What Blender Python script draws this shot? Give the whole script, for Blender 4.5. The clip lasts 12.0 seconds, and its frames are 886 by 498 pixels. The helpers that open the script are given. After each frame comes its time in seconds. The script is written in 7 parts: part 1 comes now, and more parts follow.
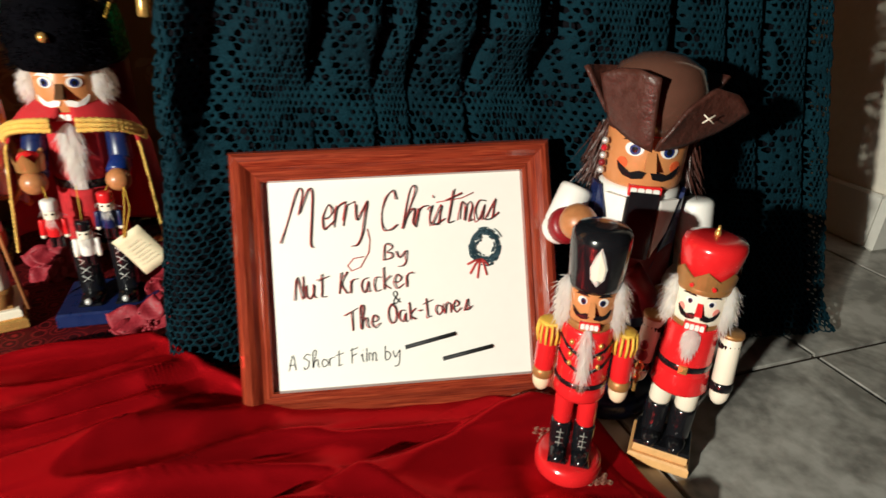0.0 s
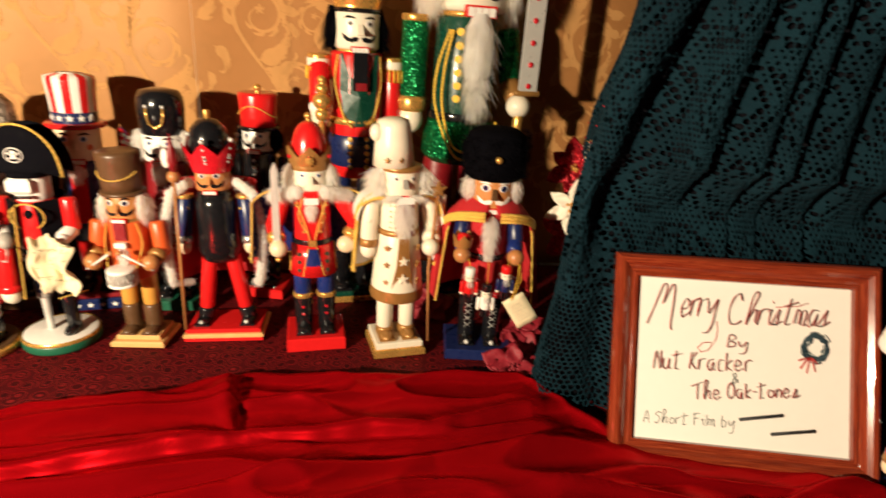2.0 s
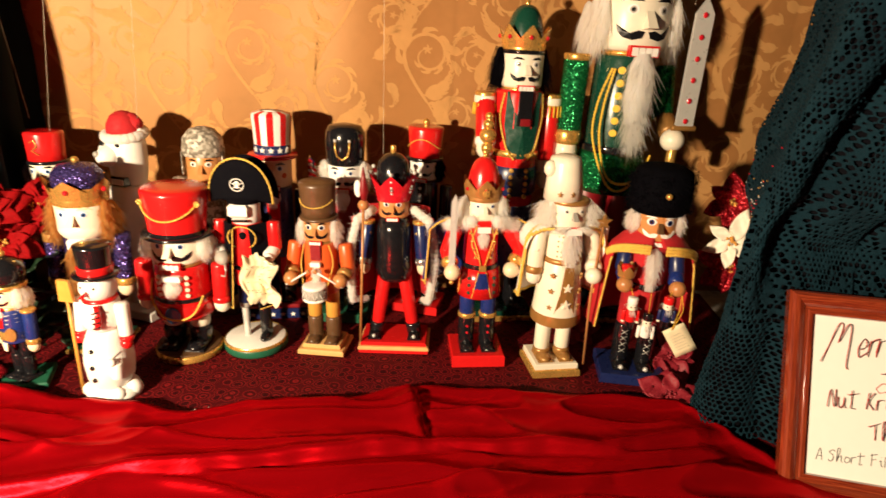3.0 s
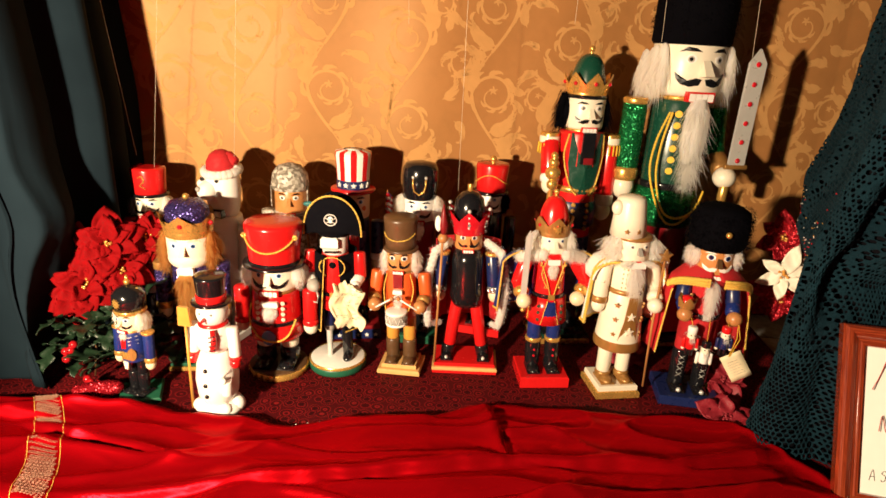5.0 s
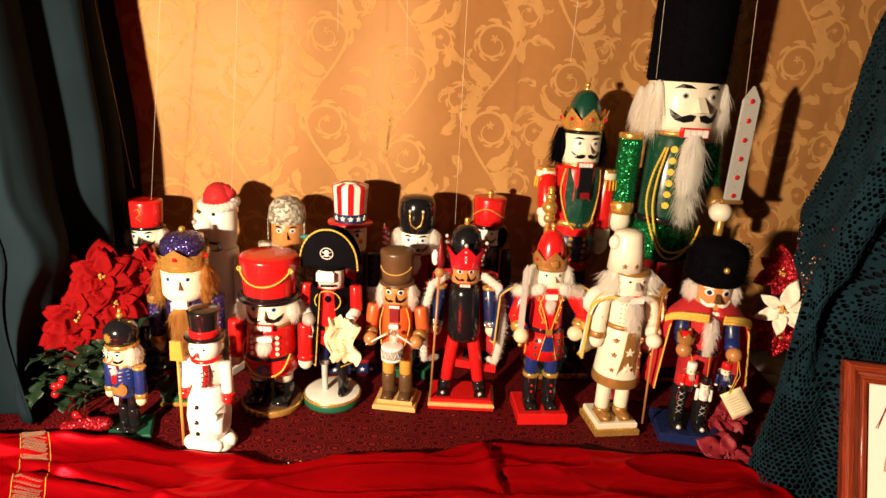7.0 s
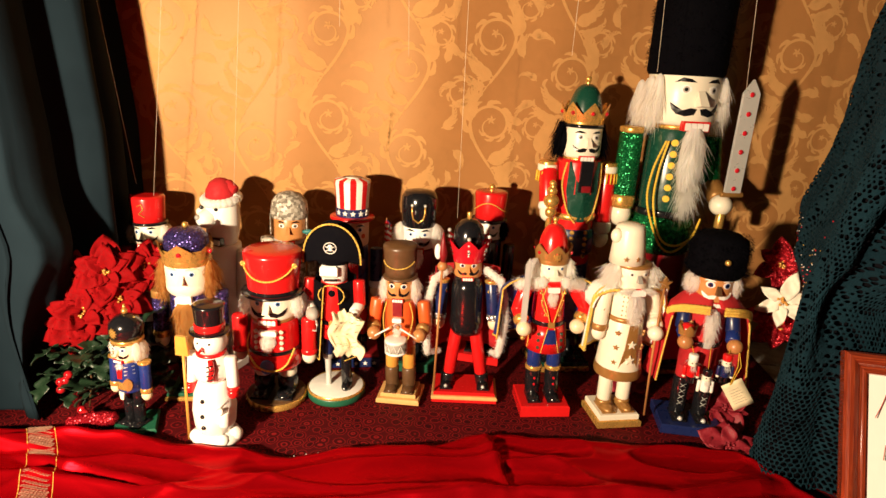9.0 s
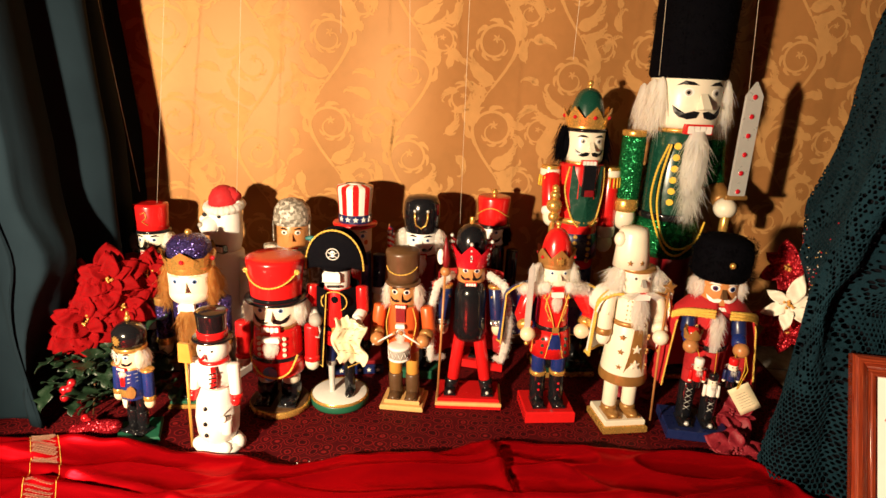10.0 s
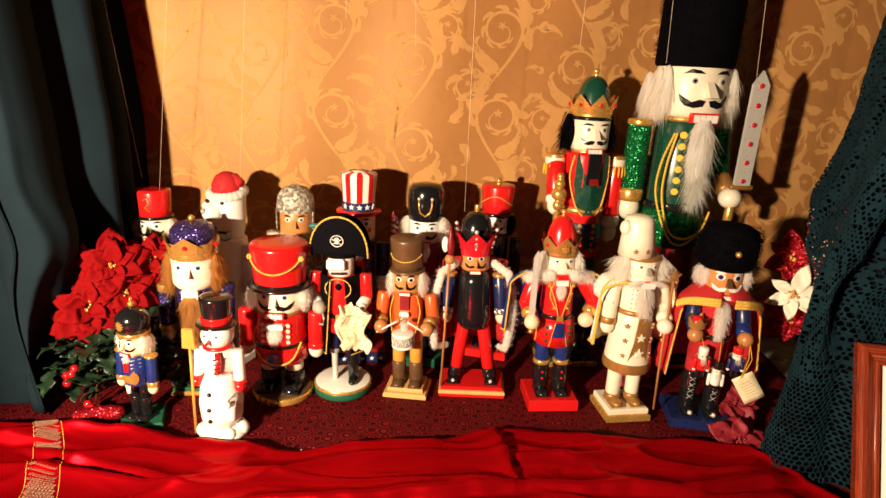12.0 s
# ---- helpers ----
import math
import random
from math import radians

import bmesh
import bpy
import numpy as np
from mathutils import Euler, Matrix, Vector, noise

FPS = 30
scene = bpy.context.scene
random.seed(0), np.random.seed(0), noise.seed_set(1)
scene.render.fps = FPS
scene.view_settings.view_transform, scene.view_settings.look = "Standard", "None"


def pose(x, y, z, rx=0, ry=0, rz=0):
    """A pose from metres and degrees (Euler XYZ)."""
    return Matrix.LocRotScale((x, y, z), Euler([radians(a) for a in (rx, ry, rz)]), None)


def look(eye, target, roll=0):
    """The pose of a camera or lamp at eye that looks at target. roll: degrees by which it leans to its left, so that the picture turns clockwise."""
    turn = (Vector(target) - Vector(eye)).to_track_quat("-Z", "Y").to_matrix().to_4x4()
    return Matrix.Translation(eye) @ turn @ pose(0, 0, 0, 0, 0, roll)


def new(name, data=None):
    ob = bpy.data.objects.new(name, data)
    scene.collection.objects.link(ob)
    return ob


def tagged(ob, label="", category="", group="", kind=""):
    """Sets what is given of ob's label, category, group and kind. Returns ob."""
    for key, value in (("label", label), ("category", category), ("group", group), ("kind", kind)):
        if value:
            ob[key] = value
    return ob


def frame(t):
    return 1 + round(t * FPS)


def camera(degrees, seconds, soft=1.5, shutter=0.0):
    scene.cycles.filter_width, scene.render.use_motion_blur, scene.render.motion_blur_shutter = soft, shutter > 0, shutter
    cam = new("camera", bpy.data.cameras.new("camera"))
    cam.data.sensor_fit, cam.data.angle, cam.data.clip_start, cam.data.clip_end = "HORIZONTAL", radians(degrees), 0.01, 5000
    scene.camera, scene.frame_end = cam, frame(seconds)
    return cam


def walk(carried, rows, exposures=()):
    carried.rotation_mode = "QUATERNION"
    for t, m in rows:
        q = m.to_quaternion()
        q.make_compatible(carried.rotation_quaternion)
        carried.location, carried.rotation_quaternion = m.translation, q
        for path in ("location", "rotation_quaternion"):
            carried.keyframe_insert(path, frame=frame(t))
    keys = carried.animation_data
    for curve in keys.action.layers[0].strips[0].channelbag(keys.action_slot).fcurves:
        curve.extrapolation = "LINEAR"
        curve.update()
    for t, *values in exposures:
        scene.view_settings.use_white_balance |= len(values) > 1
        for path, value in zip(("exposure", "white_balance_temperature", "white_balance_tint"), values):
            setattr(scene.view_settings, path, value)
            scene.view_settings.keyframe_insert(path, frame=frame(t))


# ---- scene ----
cam = camera(74.0, 12.0, shutter=0.5)
PATH = [
    (0, (0.326, -0.677, 0.396), (0.975, 1.009, -0.463), 3.2),
    (0.5, (0.267, -0.711, 0.415), (0.896, 0.988, -0.431), 4.3),
    (1, (0.201, -0.733, 0.444), (0.755, 1.02, -0.343), 4.8),
    (1.5, (0.109, -0.755, 0.461), (0.436, 1.049, -0.338), 3.7),
    (2, (0.027, -0.788, 0.488), (0.215, 1.07, -0.227), 4.3),
    (2.5, (-0.047, -0.815, 0.509), (0.005, 1.055, -0.199), 3.9),
    (3, (-0.109, -0.837, 0.525), (-0.188, 1.036, -0.173), 3.3),
    (5, (-0.208, -0.911, 0.583), (-0.336, 0.968, -0.09), 3.3),
    (5.5, (-0.22, -0.913, 0.6), (-0.36, 0.994, 0.016), 3.3),
    (6, (-0.202, -0.911, 0.593), (-0.313, 0.997, 0.005), 3.4),
    (6.5, (-0.195, -0.903, 0.583), (-0.311, 1.005, -0.005), 3.0),
    (7, (-0.207, -0.905, 0.586), (-0.336, 1.007, 0.014), 3.5),
    (9, (-0.216, -0.911, 0.585), (-0.334, 0.997, -0.002), 3.3),
    (9.5, (-0.219, -0.911, 0.575), (-0.341, 0.998, -0.006), 3.2),
    (10, (-0.212, -0.909, 0.581), (-0.349, 1.005, 0.017), 2.7),
    (10.5, (-0.224, -0.913, 0.573), (-0.36, 1.003, 0.016), 3.1),
    (11, (-0.226, -0.913, 0.568), (-0.364, 1.002, 0.01), 2.9),
    (11.5, (-0.229, -0.911, 0.574), (-0.362, 1.0, 0.0), 3.2),
    (12, (-0.223, -0.909, 0.57), (-0.351, 0.999, -0.015), 3.1),
]
walk(cam, [(t, look(eye, target, roll)) for t, eye, target, roll in PATH],
     [(0.0, 0.62, 4850, 3), (0.6, 0.54, 4980, 5), (1.4, 0.44, 5600, 8), (2.2, 0.43, 6200, 11), (4.0, 0.41, 6500, 14), (12.0, 0.41, 6500, 14)])

# ---- light ----
world = bpy.data.worlds.new("room_air")
scene.world = world
world.use_nodes = True
world.node_tree.nodes["Background"].inputs[0].default_value = (0.75, 0.85, 1.0, 1)
world.node_tree.nodes["Background"].inputs[1].default_value = 0.0005


def lamp(name, kind, place, target, watts, colour, size, angle=120, blend=0.5):
    data = bpy.data.lights.new(name, kind)
    data.energy, data.color = watts, colour
    data.shadow_soft_size = size
    if kind == "SPOT":
        data.spot_size, data.spot_blend = radians(angle), blend
    ob = new(name, data)
    ob.matrix_world = look(place, target)
    return ob


# the one lamp that stands in front of the display, outside the view
lamp("display_lamp", "SPOT", (-0.85, -1.15, 0.55), (-0.05, 0.1, 0.30), 140, (1.0, 0.78, 0.50), 0.026, 92, 0.35)

# ---- materials ----
MATS = {}


def shader(name, colour, rough=0.5, metal=0.0, vary=0.12, scale=40.0, bump=0.0, bscale=200.0, coat=0.0, spec=0.5, sheen=0.0):
    """Painted or plain surface with two scales of variation and fine relief."""
    m = bpy.data.materials.new(name)
    m.use_nodes = True
    n, l = m.node_tree.nodes, m.node_tree.links
    b = n["Principled BSDF"]
    co = n.new("ShaderNodeTexCoord")
    big, small = n.new("ShaderNodeTexNoise"), n.new("ShaderNodeTexNoise")
    big.inputs["Scale"].default_value, small.inputs["Scale"].default_value = scale * 0.25, scale * 2.5
    big.inputs["Detail"].default_value, small.inputs["Detail"].default_value = 3, 4
    add = n.new("ShaderNodeMath")
    add.operation = "ADD"
    for k, t in enumerate((big, small)):
        l.new(co.outputs["Object"], t.inputs["Vector"])
        l.new(t.outputs["Fac"], add.inputs[k])
    ramp = n.new("ShaderNodeMapRange")
    ramp.inputs[1].default_value, ramp.inputs[2].default_value = 0.6, 1.4
    ramp.inputs[3].default_value, ramp.inputs[4].default_value = 1 - vary, 1 + vary
    l.new(add.outputs[0], ramp.inputs[0])
    mul = n.new("ShaderNodeVectorMath")
    mul.operation = "SCALE"
    mul.inputs[0].default_value = colour
    l.new(ramp.outputs[0], mul.inputs["Scale"])
    l.new(mul.outputs[0], b.inputs["Base Color"])
    rr = n.new("ShaderNodeMapRange")
    rr.inputs[1].default_value, rr.inputs[2].default_value = 0.3, 0.7
    rr.inputs[3].default_value, rr.inputs[4].default_value = max(0.03, rough * 0.8), min(1, rough * 1.25)
    l.new(small.outputs["Fac"], rr.inputs[0])
    l.new(rr.outputs[0], b.inputs["Roughness"])
    b.inputs["Metallic"].default_value = metal
    b.inputs["Coat Weight"].default_value = coat
    b.inputs["Specular IOR Level"].default_value = spec
    b.inputs["Sheen Weight"].default_value = sheen
    if bump:
        t, bp = n.new("ShaderNodeTexNoise"), n.new("ShaderNodeBump")
        t.inputs["Scale"].default_value = bscale
        bp.inputs["Strength"].default_value, bp.inputs["Distance"].default_value = bump, 0.002
        l.new(co.outputs["Object"], t.inputs["Vector"])
        l.new(t.outputs["Fac"], bp.inputs["Height"])
        l.new(bp.outputs[0], b.inputs["Normal"])
    MATS[name] = m
    return m


def glitter(name, colour, metal=0.7, size=900.0):
    """Flakes that face every way."""
    m = shader(name, colour, 0.25, metal, 0.2)
    n, l = m.node_tree.nodes, m.node_tree.links
    b = n["Principled BSDF"]
    co, v, g = n.new("ShaderNodeTexCoord"), n.new("ShaderNodeTexVoronoi"), n.new("ShaderNodeNewGeometry")
    v.inputs["Scale"].default_value = size
    l.new(co.outputs["Object"], v.inputs["Vector"])
    sub, sc, add, nm = (n.new("ShaderNodeVectorMath") for _ in range(4))
    sub.operation, sc.operation, add.operation, nm.operation = "SUBTRACT", "SCALE", "ADD", "NORMALIZE"
    sub.inputs[1].default_value = (0.5, 0.5, 0.5)
    sc.inputs["Scale"].default_value = 1.3
    l.new(v.outputs["Color"], sub.inputs[0])
    l.new(sub.outputs[0], sc.inputs[0])
    l.new(sc.outputs[0], add.inputs[0])
    l.new(g.outputs["Normal"], add.inputs[1])
    l.new(add.outputs[0], nm.inputs[0])
    l.new(nm.outputs[0], b.inputs["Normal"])
    return m


shader("cream", (0.80, 0.74, 0.60), 0.35, vary=0.05)
shader("white", (0.82, 0.80, 0.76), 0.40, vary=0.04)
shader("skin", (0.78, 0.62, 0.42), 0.35, vary=0.06)
shader("tan", (0.52, 0.22, 0.07), 0.32, vary=0.10)
shader("wood_ball", (0.42, 0.18, 0.06), 0.35, vary=0.2, scale=90)
shader("red", (0.62, 0.012, 0.012), 0.22, vary=0.08, coat=0.3)
shader("red_cloth", (0.42, 0.008, 0.012), 0.8, vary=0.2, bump=0.4, bscale=900)
shader("dark_red", (0.20, 0.006, 0.010), 0.4, vary=0.12)
shader("orange", (0.62, 0.10, 0.02), 0.35, vary=0.08)
shader("black", (0.008, 0.008, 0.010), 0.16, vary=0.2, coat=0.3)
shader("black_felt", (0.003, 0.003, 0.005), 0.9, vary=0.3, bump=0.5, bscale=700, spec=0.06)
shader("black_fur", (0.0018, 0.0018, 0.003), 0.95, vary=0.3, spec=0.03)
shader("navy", (0.010, 0.018, 0.085), 0.3, vary=0.12)
shader("blue", (0.010, 0.025, 0.15), 0.3, vary=0.10)
shader("sky_blue", (0.05, 0.16, 0.42), 0.35)
shader("gold", (0.74, 0.43, 0.11), 0.27, metal=0.66, vary=0.15)
shader("gold_braid", (0.92, 0.60, 0.11), 0.38, metal=0.3, vary=0.3, scale=300, bump=0.8, bscale=1500)
shader("bronze", (0.36, 0.18, 0.05), 0.38, metal=0.35, vary=0.15)
shader("yellow", (0.80, 0.50, 0.04), 0.5, vary=0.15, bump=0.5, bscale=1200)
shader("ochre", (0.60, 0.29, 0.05), 0.4, vary=0.12)
shader("pine", (0.66, 0.38, 0.14), 0.42, vary=0.14, scale=60)
shader("brown", (0.10, 0.05, 0.022), 0.35, vary=0.15)
shader("leather", (0.055, 0.018, 0.012), 0.42, vary=0.4, scale=60, bump=0.5, bscale=260)
shader("rust_dome", (0.10, 0.045, 0.03), 0.15, vary=0.1, coat=0.5)
shader("silver", (0.66, 0.65, 0.62), 0.32, metal=0.35, vary=0.06)
shader("grey", (0.34, 0.32, 0.29), 0.5, vary=0.1)
shader("dark_green", (0.006, 0.05, 0.032), 0.25, vary=0.12, coat=0.3)
shader("base_green", (0.012, 0.10, 0.055), 0.4, vary=0.12)
shader("teal_bit", (0.02, 0.16, 0.16), 0.5)
shader("pink", (0.70, 0.25, 0.20), 0.5)
shader("paper_tag", (0.74, 0.66, 0.44), 0.7, vary=0.06)
shader("gem", (0.50, 0.01, 0.02), 0.08, vary=0.1, coat=1.0)


def fur_material(name, colour):
    """Fluff that lets part of the light through."""
    m = shader(name, colour, 0.9, vary=0.05, spec=0.05)
    n, l = m.node_tree.nodes, m.node_tree.links
    tr, mx = n.new("ShaderNodeBsdfTranslucent"), n.new("ShaderNodeMixShader")
    tr.inputs["Color"].default_value = (*colour, 1)
    mx.inputs[0].default_value = 0.64
    n["Principled BSDF"].inputs["Subsurface Weight"].default_value = 0.7
    n["Principled BSDF"].inputs["Subsurface Radius"].default_value = (1.0, 0.9, 0.75)
    n["Principled BSDF"].inputs["Subsurface Scale"].default_value = 0.006
    l.new(n["Principled BSDF"].outputs[0], mx.inputs[1])
    l.new(tr.outputs[0], mx.inputs[2])
    l.new(mx.outputs[0], n["Material Output"].inputs[0])


fur_material("white_fur", (0.98, 0.97, 0.94))
fur_material("ginger_fur", (0.62, 0.32, 0.10))
glitter("green_glitter", (0.006, 0.20, 0.06))
glitter("purple_glitter", (0.07, 0.05, 0.22), 0.7, 700)
shader("crown_red", (0.58, 0.012, 0.022), 0.18, vary=0.35, scale=260, coat=0.6)
glitter("red_glitter", (0.40, 0.01, 0.02), 0.6, 800)
glitter("silver_glitter", (0.5, 0.5, 0.5), 0.8, 700)

# ---- mesh kit ----


class Kit:
    """One mesh under construction, with the materials of its faces."""

    def __init__(self, m=None):
        self.v, self.f, self.mi, self.mats, self.smooth = [], [], [], [], []
        self.m = m or Matrix()

    def slot(self, mat):
        if mat not in self.mats:
            self.mats.append(mat)
        return self.mats.index(mat)

    def add(self, verts, faces, mat, smooth=True, m=None):
        k, s = len(self.v), self.slot(mat)
        t = self.m @ m if m else self.m
        self.v += [t @ Vector(p) for p in verts]
        for f in faces:
            self.f.append([k + i for i in f])
            self.mi.append(s)
            self.smooth.append(smooth)

    def lathe(self, prof, mat, m=None, seg=24, sy=1.0, caps=True):
        """prof: (r, z) from bottom to top, turned about z."""
        vs, fs = [], []
        for r, z in prof:
            vs += [(r * math.cos(6.28319 * i / seg), sy * r * math.sin(6.28319 * i / seg), z) for i in range(seg)]
        for j in range(len(prof) - 1):
            a, b = j * seg, (j + 1) * seg
            fs += [(a + i, a + (i + 1) % seg, b + (i + 1) % seg, b + i) for i in range(seg)]
        if caps:
            fs += [tuple(reversed(range(seg))), tuple((len(prof) - 1) * seg + i for i in range(seg))]
        self.add(vs, fs, mat, True, m)

    def drum(self, r, z0, z1, mat, x=0, y=0, r2=None, bev=0.12, seg=24, sy=1.0, m=None):
        """Turned piece with rounded ends."""
        r2 = r if r2 is None else r2
        e = min(bev * max(r, r2), 0.45 * (z1 - z0))
        prof = [(r - e, z0), (r - 0.3 * e, z0 + 0.3 * e), (r, z0 + e), (r2, z1 - e), (r2 - 0.3 * e, z1 - 0.3 * e), (r2 - e, z1)]
        self.lathe(prof, mat, Matrix.Translation((x, y, 0)) if m is None else m, seg, sy)

    def ball(self, c, r, mat, seg=16, rows=9):
        rx, ry, rz = (r, r, r) if not isinstance(r, tuple) else r
        prof = [(max(1e-4, math.sin(math.pi * j / rows)), -math.cos(math.pi * j / rows)) for j in range(rows + 1)]
        self.lathe(prof, mat, Matrix.LocRotScale(c, None, (rx, ry, rz)), seg)

    def box(self, sx, sy, z0, z1, mat, x=0, y=0, bev=0.002, rz=0, taper=0.0):
        """Block with chamfered top and bottom edges; taper narrows its top."""
        hx, hy = sx / 2, sy / 2
        vs = []
        for z, k in ((z0, -bev), (z0 + bev, 0), (z1 - bev, -taper), (z1, -taper - bev)):
            vs += [(-(hx + k), -(hy + k), z), (hx + k, -(hy + k), z), (hx + k, hy + k, z), (-(hx + k), hy + k, z)]
        fs = [(3, 2, 1, 0), (12, 13, 14, 15)]
        for j in range(3):
            fs += [(4 * j + i, 4 * j + (i + 1) % 4, 4 * j + 4 + (i + 1) % 4, 4 * j + 4 + i) for i in range(4)]
        self.add(vs, fs, mat, False, pose(x, y, 0, 0, 0, rz))

    def tube(self, pts, r, mat, seg=6, r1=None):
        pts = [Vector(p) for p in pts]
        r1 = r if r1 is None else r1
        vs, fs, n = [], [], len(pts)
        for i, p in enumerate(pts):
            d = (pts[min(i + 1, n - 1)] - pts[max(i - 1, 0)]).normalized()
            a = d.cross(Vector((0.3, 0.5, 0.81))).normalized()
            b = d.cross(a)
            rr = r + (r1 - r) * i / (n - 1)
            vs += [p + rr * (a * math.cos(6.28319 * k / seg) + b * math.sin(6.28319 * k / seg)) for k in range(seg)]
        for i in range(n - 1):
            fs += [(i * seg + k, i * seg + (k + 1) % seg, (i + 1) * seg + (k + 1) % seg, (i + 1) * seg + k) for k in range(seg)]
        fs += [tuple(reversed(range(seg))), tuple((n - 1) * seg + k for k in range(seg))]
        self.add(vs, fs, mat)

    def limb(self, a, b, r, mat, r2=None, seg=16):
        """Round-ended rod from a to b."""
        a, b = Vector(a), Vector(b)
        n = (b - a).length
        r2 = r if r2 is None else r2
        q = (b - a).to_track_quat("Z", "Y").to_matrix().to_4x4()
        self.drum(r, 0, n, mat, r2=r2, bev=0.3, seg=seg, m=Matrix.Translation(a) @ q)

    def decal(self, pts, R, mat, lift=0.0006, y0=0.0, sy=1.0, x0=0.0):
        """Flat shape (u, z) laid round the front of a turned body of radius R, a little proud of it."""
        k = len(pts)
        cu, cz = sum(p[0] for p in pts) / k, sum(p[1] for p in pts) / k
        put = lambda u, z, e: (x0 + (R + e) * math.sin(u / R), y0 - sy * (R + e) * math.cos(u / R), z)
        vs = [put(u, z, lift) for u, z in pts] + [put(u, z, -0.0015) for u, z in pts] + [put(cu, cz, lift * 1.15)]
        fs = [(i, (i + 1) % k, 2 * k) for i in range(k)] + [((i + 1) % k, i, k + i, k + (i + 1) % k) for i in range(k)]
        self.add(vs, fs, mat, False)

    def dot(self, u, z, r, R, mat, lift=0.0006, rz=None, seg=14, **kw):
        rz = r if rz is None else rz
        self.decal([(u + r * math.cos(6.28319 * i / seg), z + rz * math.sin(6.28319 * i / seg)) for i in range(seg)], R, mat, lift, **kw)

    def star(self, u, z, r, R, mat, lift=0.0009, **kw):
        self.decal([(u + r * (1, 0.42)[i % 2] * math.sin(math.pi * i / 5), z + r * (1, 0.42)[i % 2] * math.cos(math.pi * i / 5)) for i in range(10)], R, mat, lift, **kw)

    def hair(self, c, spread, way, length, count, mat, width=0.0011, curl=0.3, seed=1):
        """Tuft of fine tapering strands from a patch round c."""
        rnd = random.Random(seed)
        count, width, length = int(count * 2.2), width * 0.34, length * 0.85
        c, way = Vector(c), Vector(way).normalized()
        for _ in range(count):
            o = c + Vector((rnd.uniform(-1, 1) * spread[0], rnd.uniform(-1, 1) * spread[1], rnd.uniform(-1, 1) * spread[2]))
            d = (way + Vector((rnd.gauss(0, curl), rnd.gauss(0, curl), rnd.gauss(0, curl)))).normalized()
            n = length * rnd.uniform(0.6, 1.15)
            side = d.cross(Vector((rnd.gauss(0, 0.35), -1, 0.25 + rnd.gauss(0, 0.35)))).normalized() * width * rnd.uniform(0.6, 1.3)
            bend = Vector((rnd.gauss(0, 0.25), rnd.gauss(0, 0.25), -0.25)) * n * 0.5
            mid = o + d * n * 0.55 + bend * 0.3
            self.add([o + side, o - side, mid + side * 0.8, mid - side * 0.8, o + d * n + bend], [(0, 1, 3, 2), (2, 3, 4)], mat)

    def fuzz(self, c, radii, way, length, count, mat, width=0.00042, curl=0.3, seed=1, front=0.4):
        """Strands that spring from a rounded mass and fall along way; front keeps those that look forward."""
        rnd = random.Random(seed)
        c, way = Vector(c), Vector(way)
        done = 0
        while done < count:
            d = Vector((rnd.gauss(0, 1), rnd.gauss(0, 1), rnd.gauss(0, 1))).normalized()
            if d.y > front:
                continue
            done += 1
            o = c + Vector((d.x * radii[0], d.y * radii[1], d.z * radii[2])) * rnd.uniform(0.8, 1.0)
            g = (d * 0.55 + way + Vector((rnd.gauss(0, curl), rnd.gauss(0, curl), rnd.gauss(0, curl)))).normalized()
            n = length * rnd.uniform(0.45, 1.1)
            side = g.cross(Vector((rnd.gauss(0, 0.4), -1, rnd.gauss(0, 0.4)))).normalized() * width * rnd.uniform(0.6, 1.3)
            bend = (way * 0.5 + Vector((rnd.gauss(0, 0.2), rnd.gauss(0, 0.2), rnd.gauss(0, 0.2)))) * n * 0.6
            mid = o + g * n * 0.5 + bend * 0.25
            self.add([o + side, o - side, mid + side * 0.8, mid - side * 0.8, o + g * n * 0.9 + bend], [(0, 1, 3, 2), (2, 3, 4)], mat)

    def rope(self, pts, r, mat, twist=0.006):
        """Cord along a smooth line through pts, whose thickness swells along its length."""
        p = [Vector(q) for q in pts]
        run = []
        for i in range(len(p) - 1):
            a, b, c, d = p[max(i - 1, 0)], p[i], p[i + 1], p[min(i + 2, len(p) - 1)]
            n = max(1, int((c - b).length / (twist * 0.5)))
            for q in range(n):
                t = q / n
                run.append(b + 0.5 * t * ((c - a) + t * ((2 * a - 5 * b + 4 * c - d) + t * (3 * b - a - 3 * c + d))))
        fine = run + [p[-1]]
        vs, fs, seg, n = [], [], 6, len(fine)
        for i, p in enumerate(fine):
            d = (fine[min(i + 1, n - 1)] - fine[max(i - 1, 0)]).normalized()
            a = d.cross(Vector((0.31, 0.52, 0.79))).normalized()
            b = d.cross(a)
            rr = r * (1.0 if i % 2 else 0.6)
            vs += [p + rr * (a * math.cos(1.0472 * k) + b * math.sin(1.0472 * k)) for k in range(seg)]
        for i in range(n - 1):
            fs += [(i * seg + k, i * seg + (k + 1) % seg, (i + 1) * seg + (k + 1) % seg, (i + 1) * seg + k) for k in range(seg)]
        self.add(vs, fs, mat)

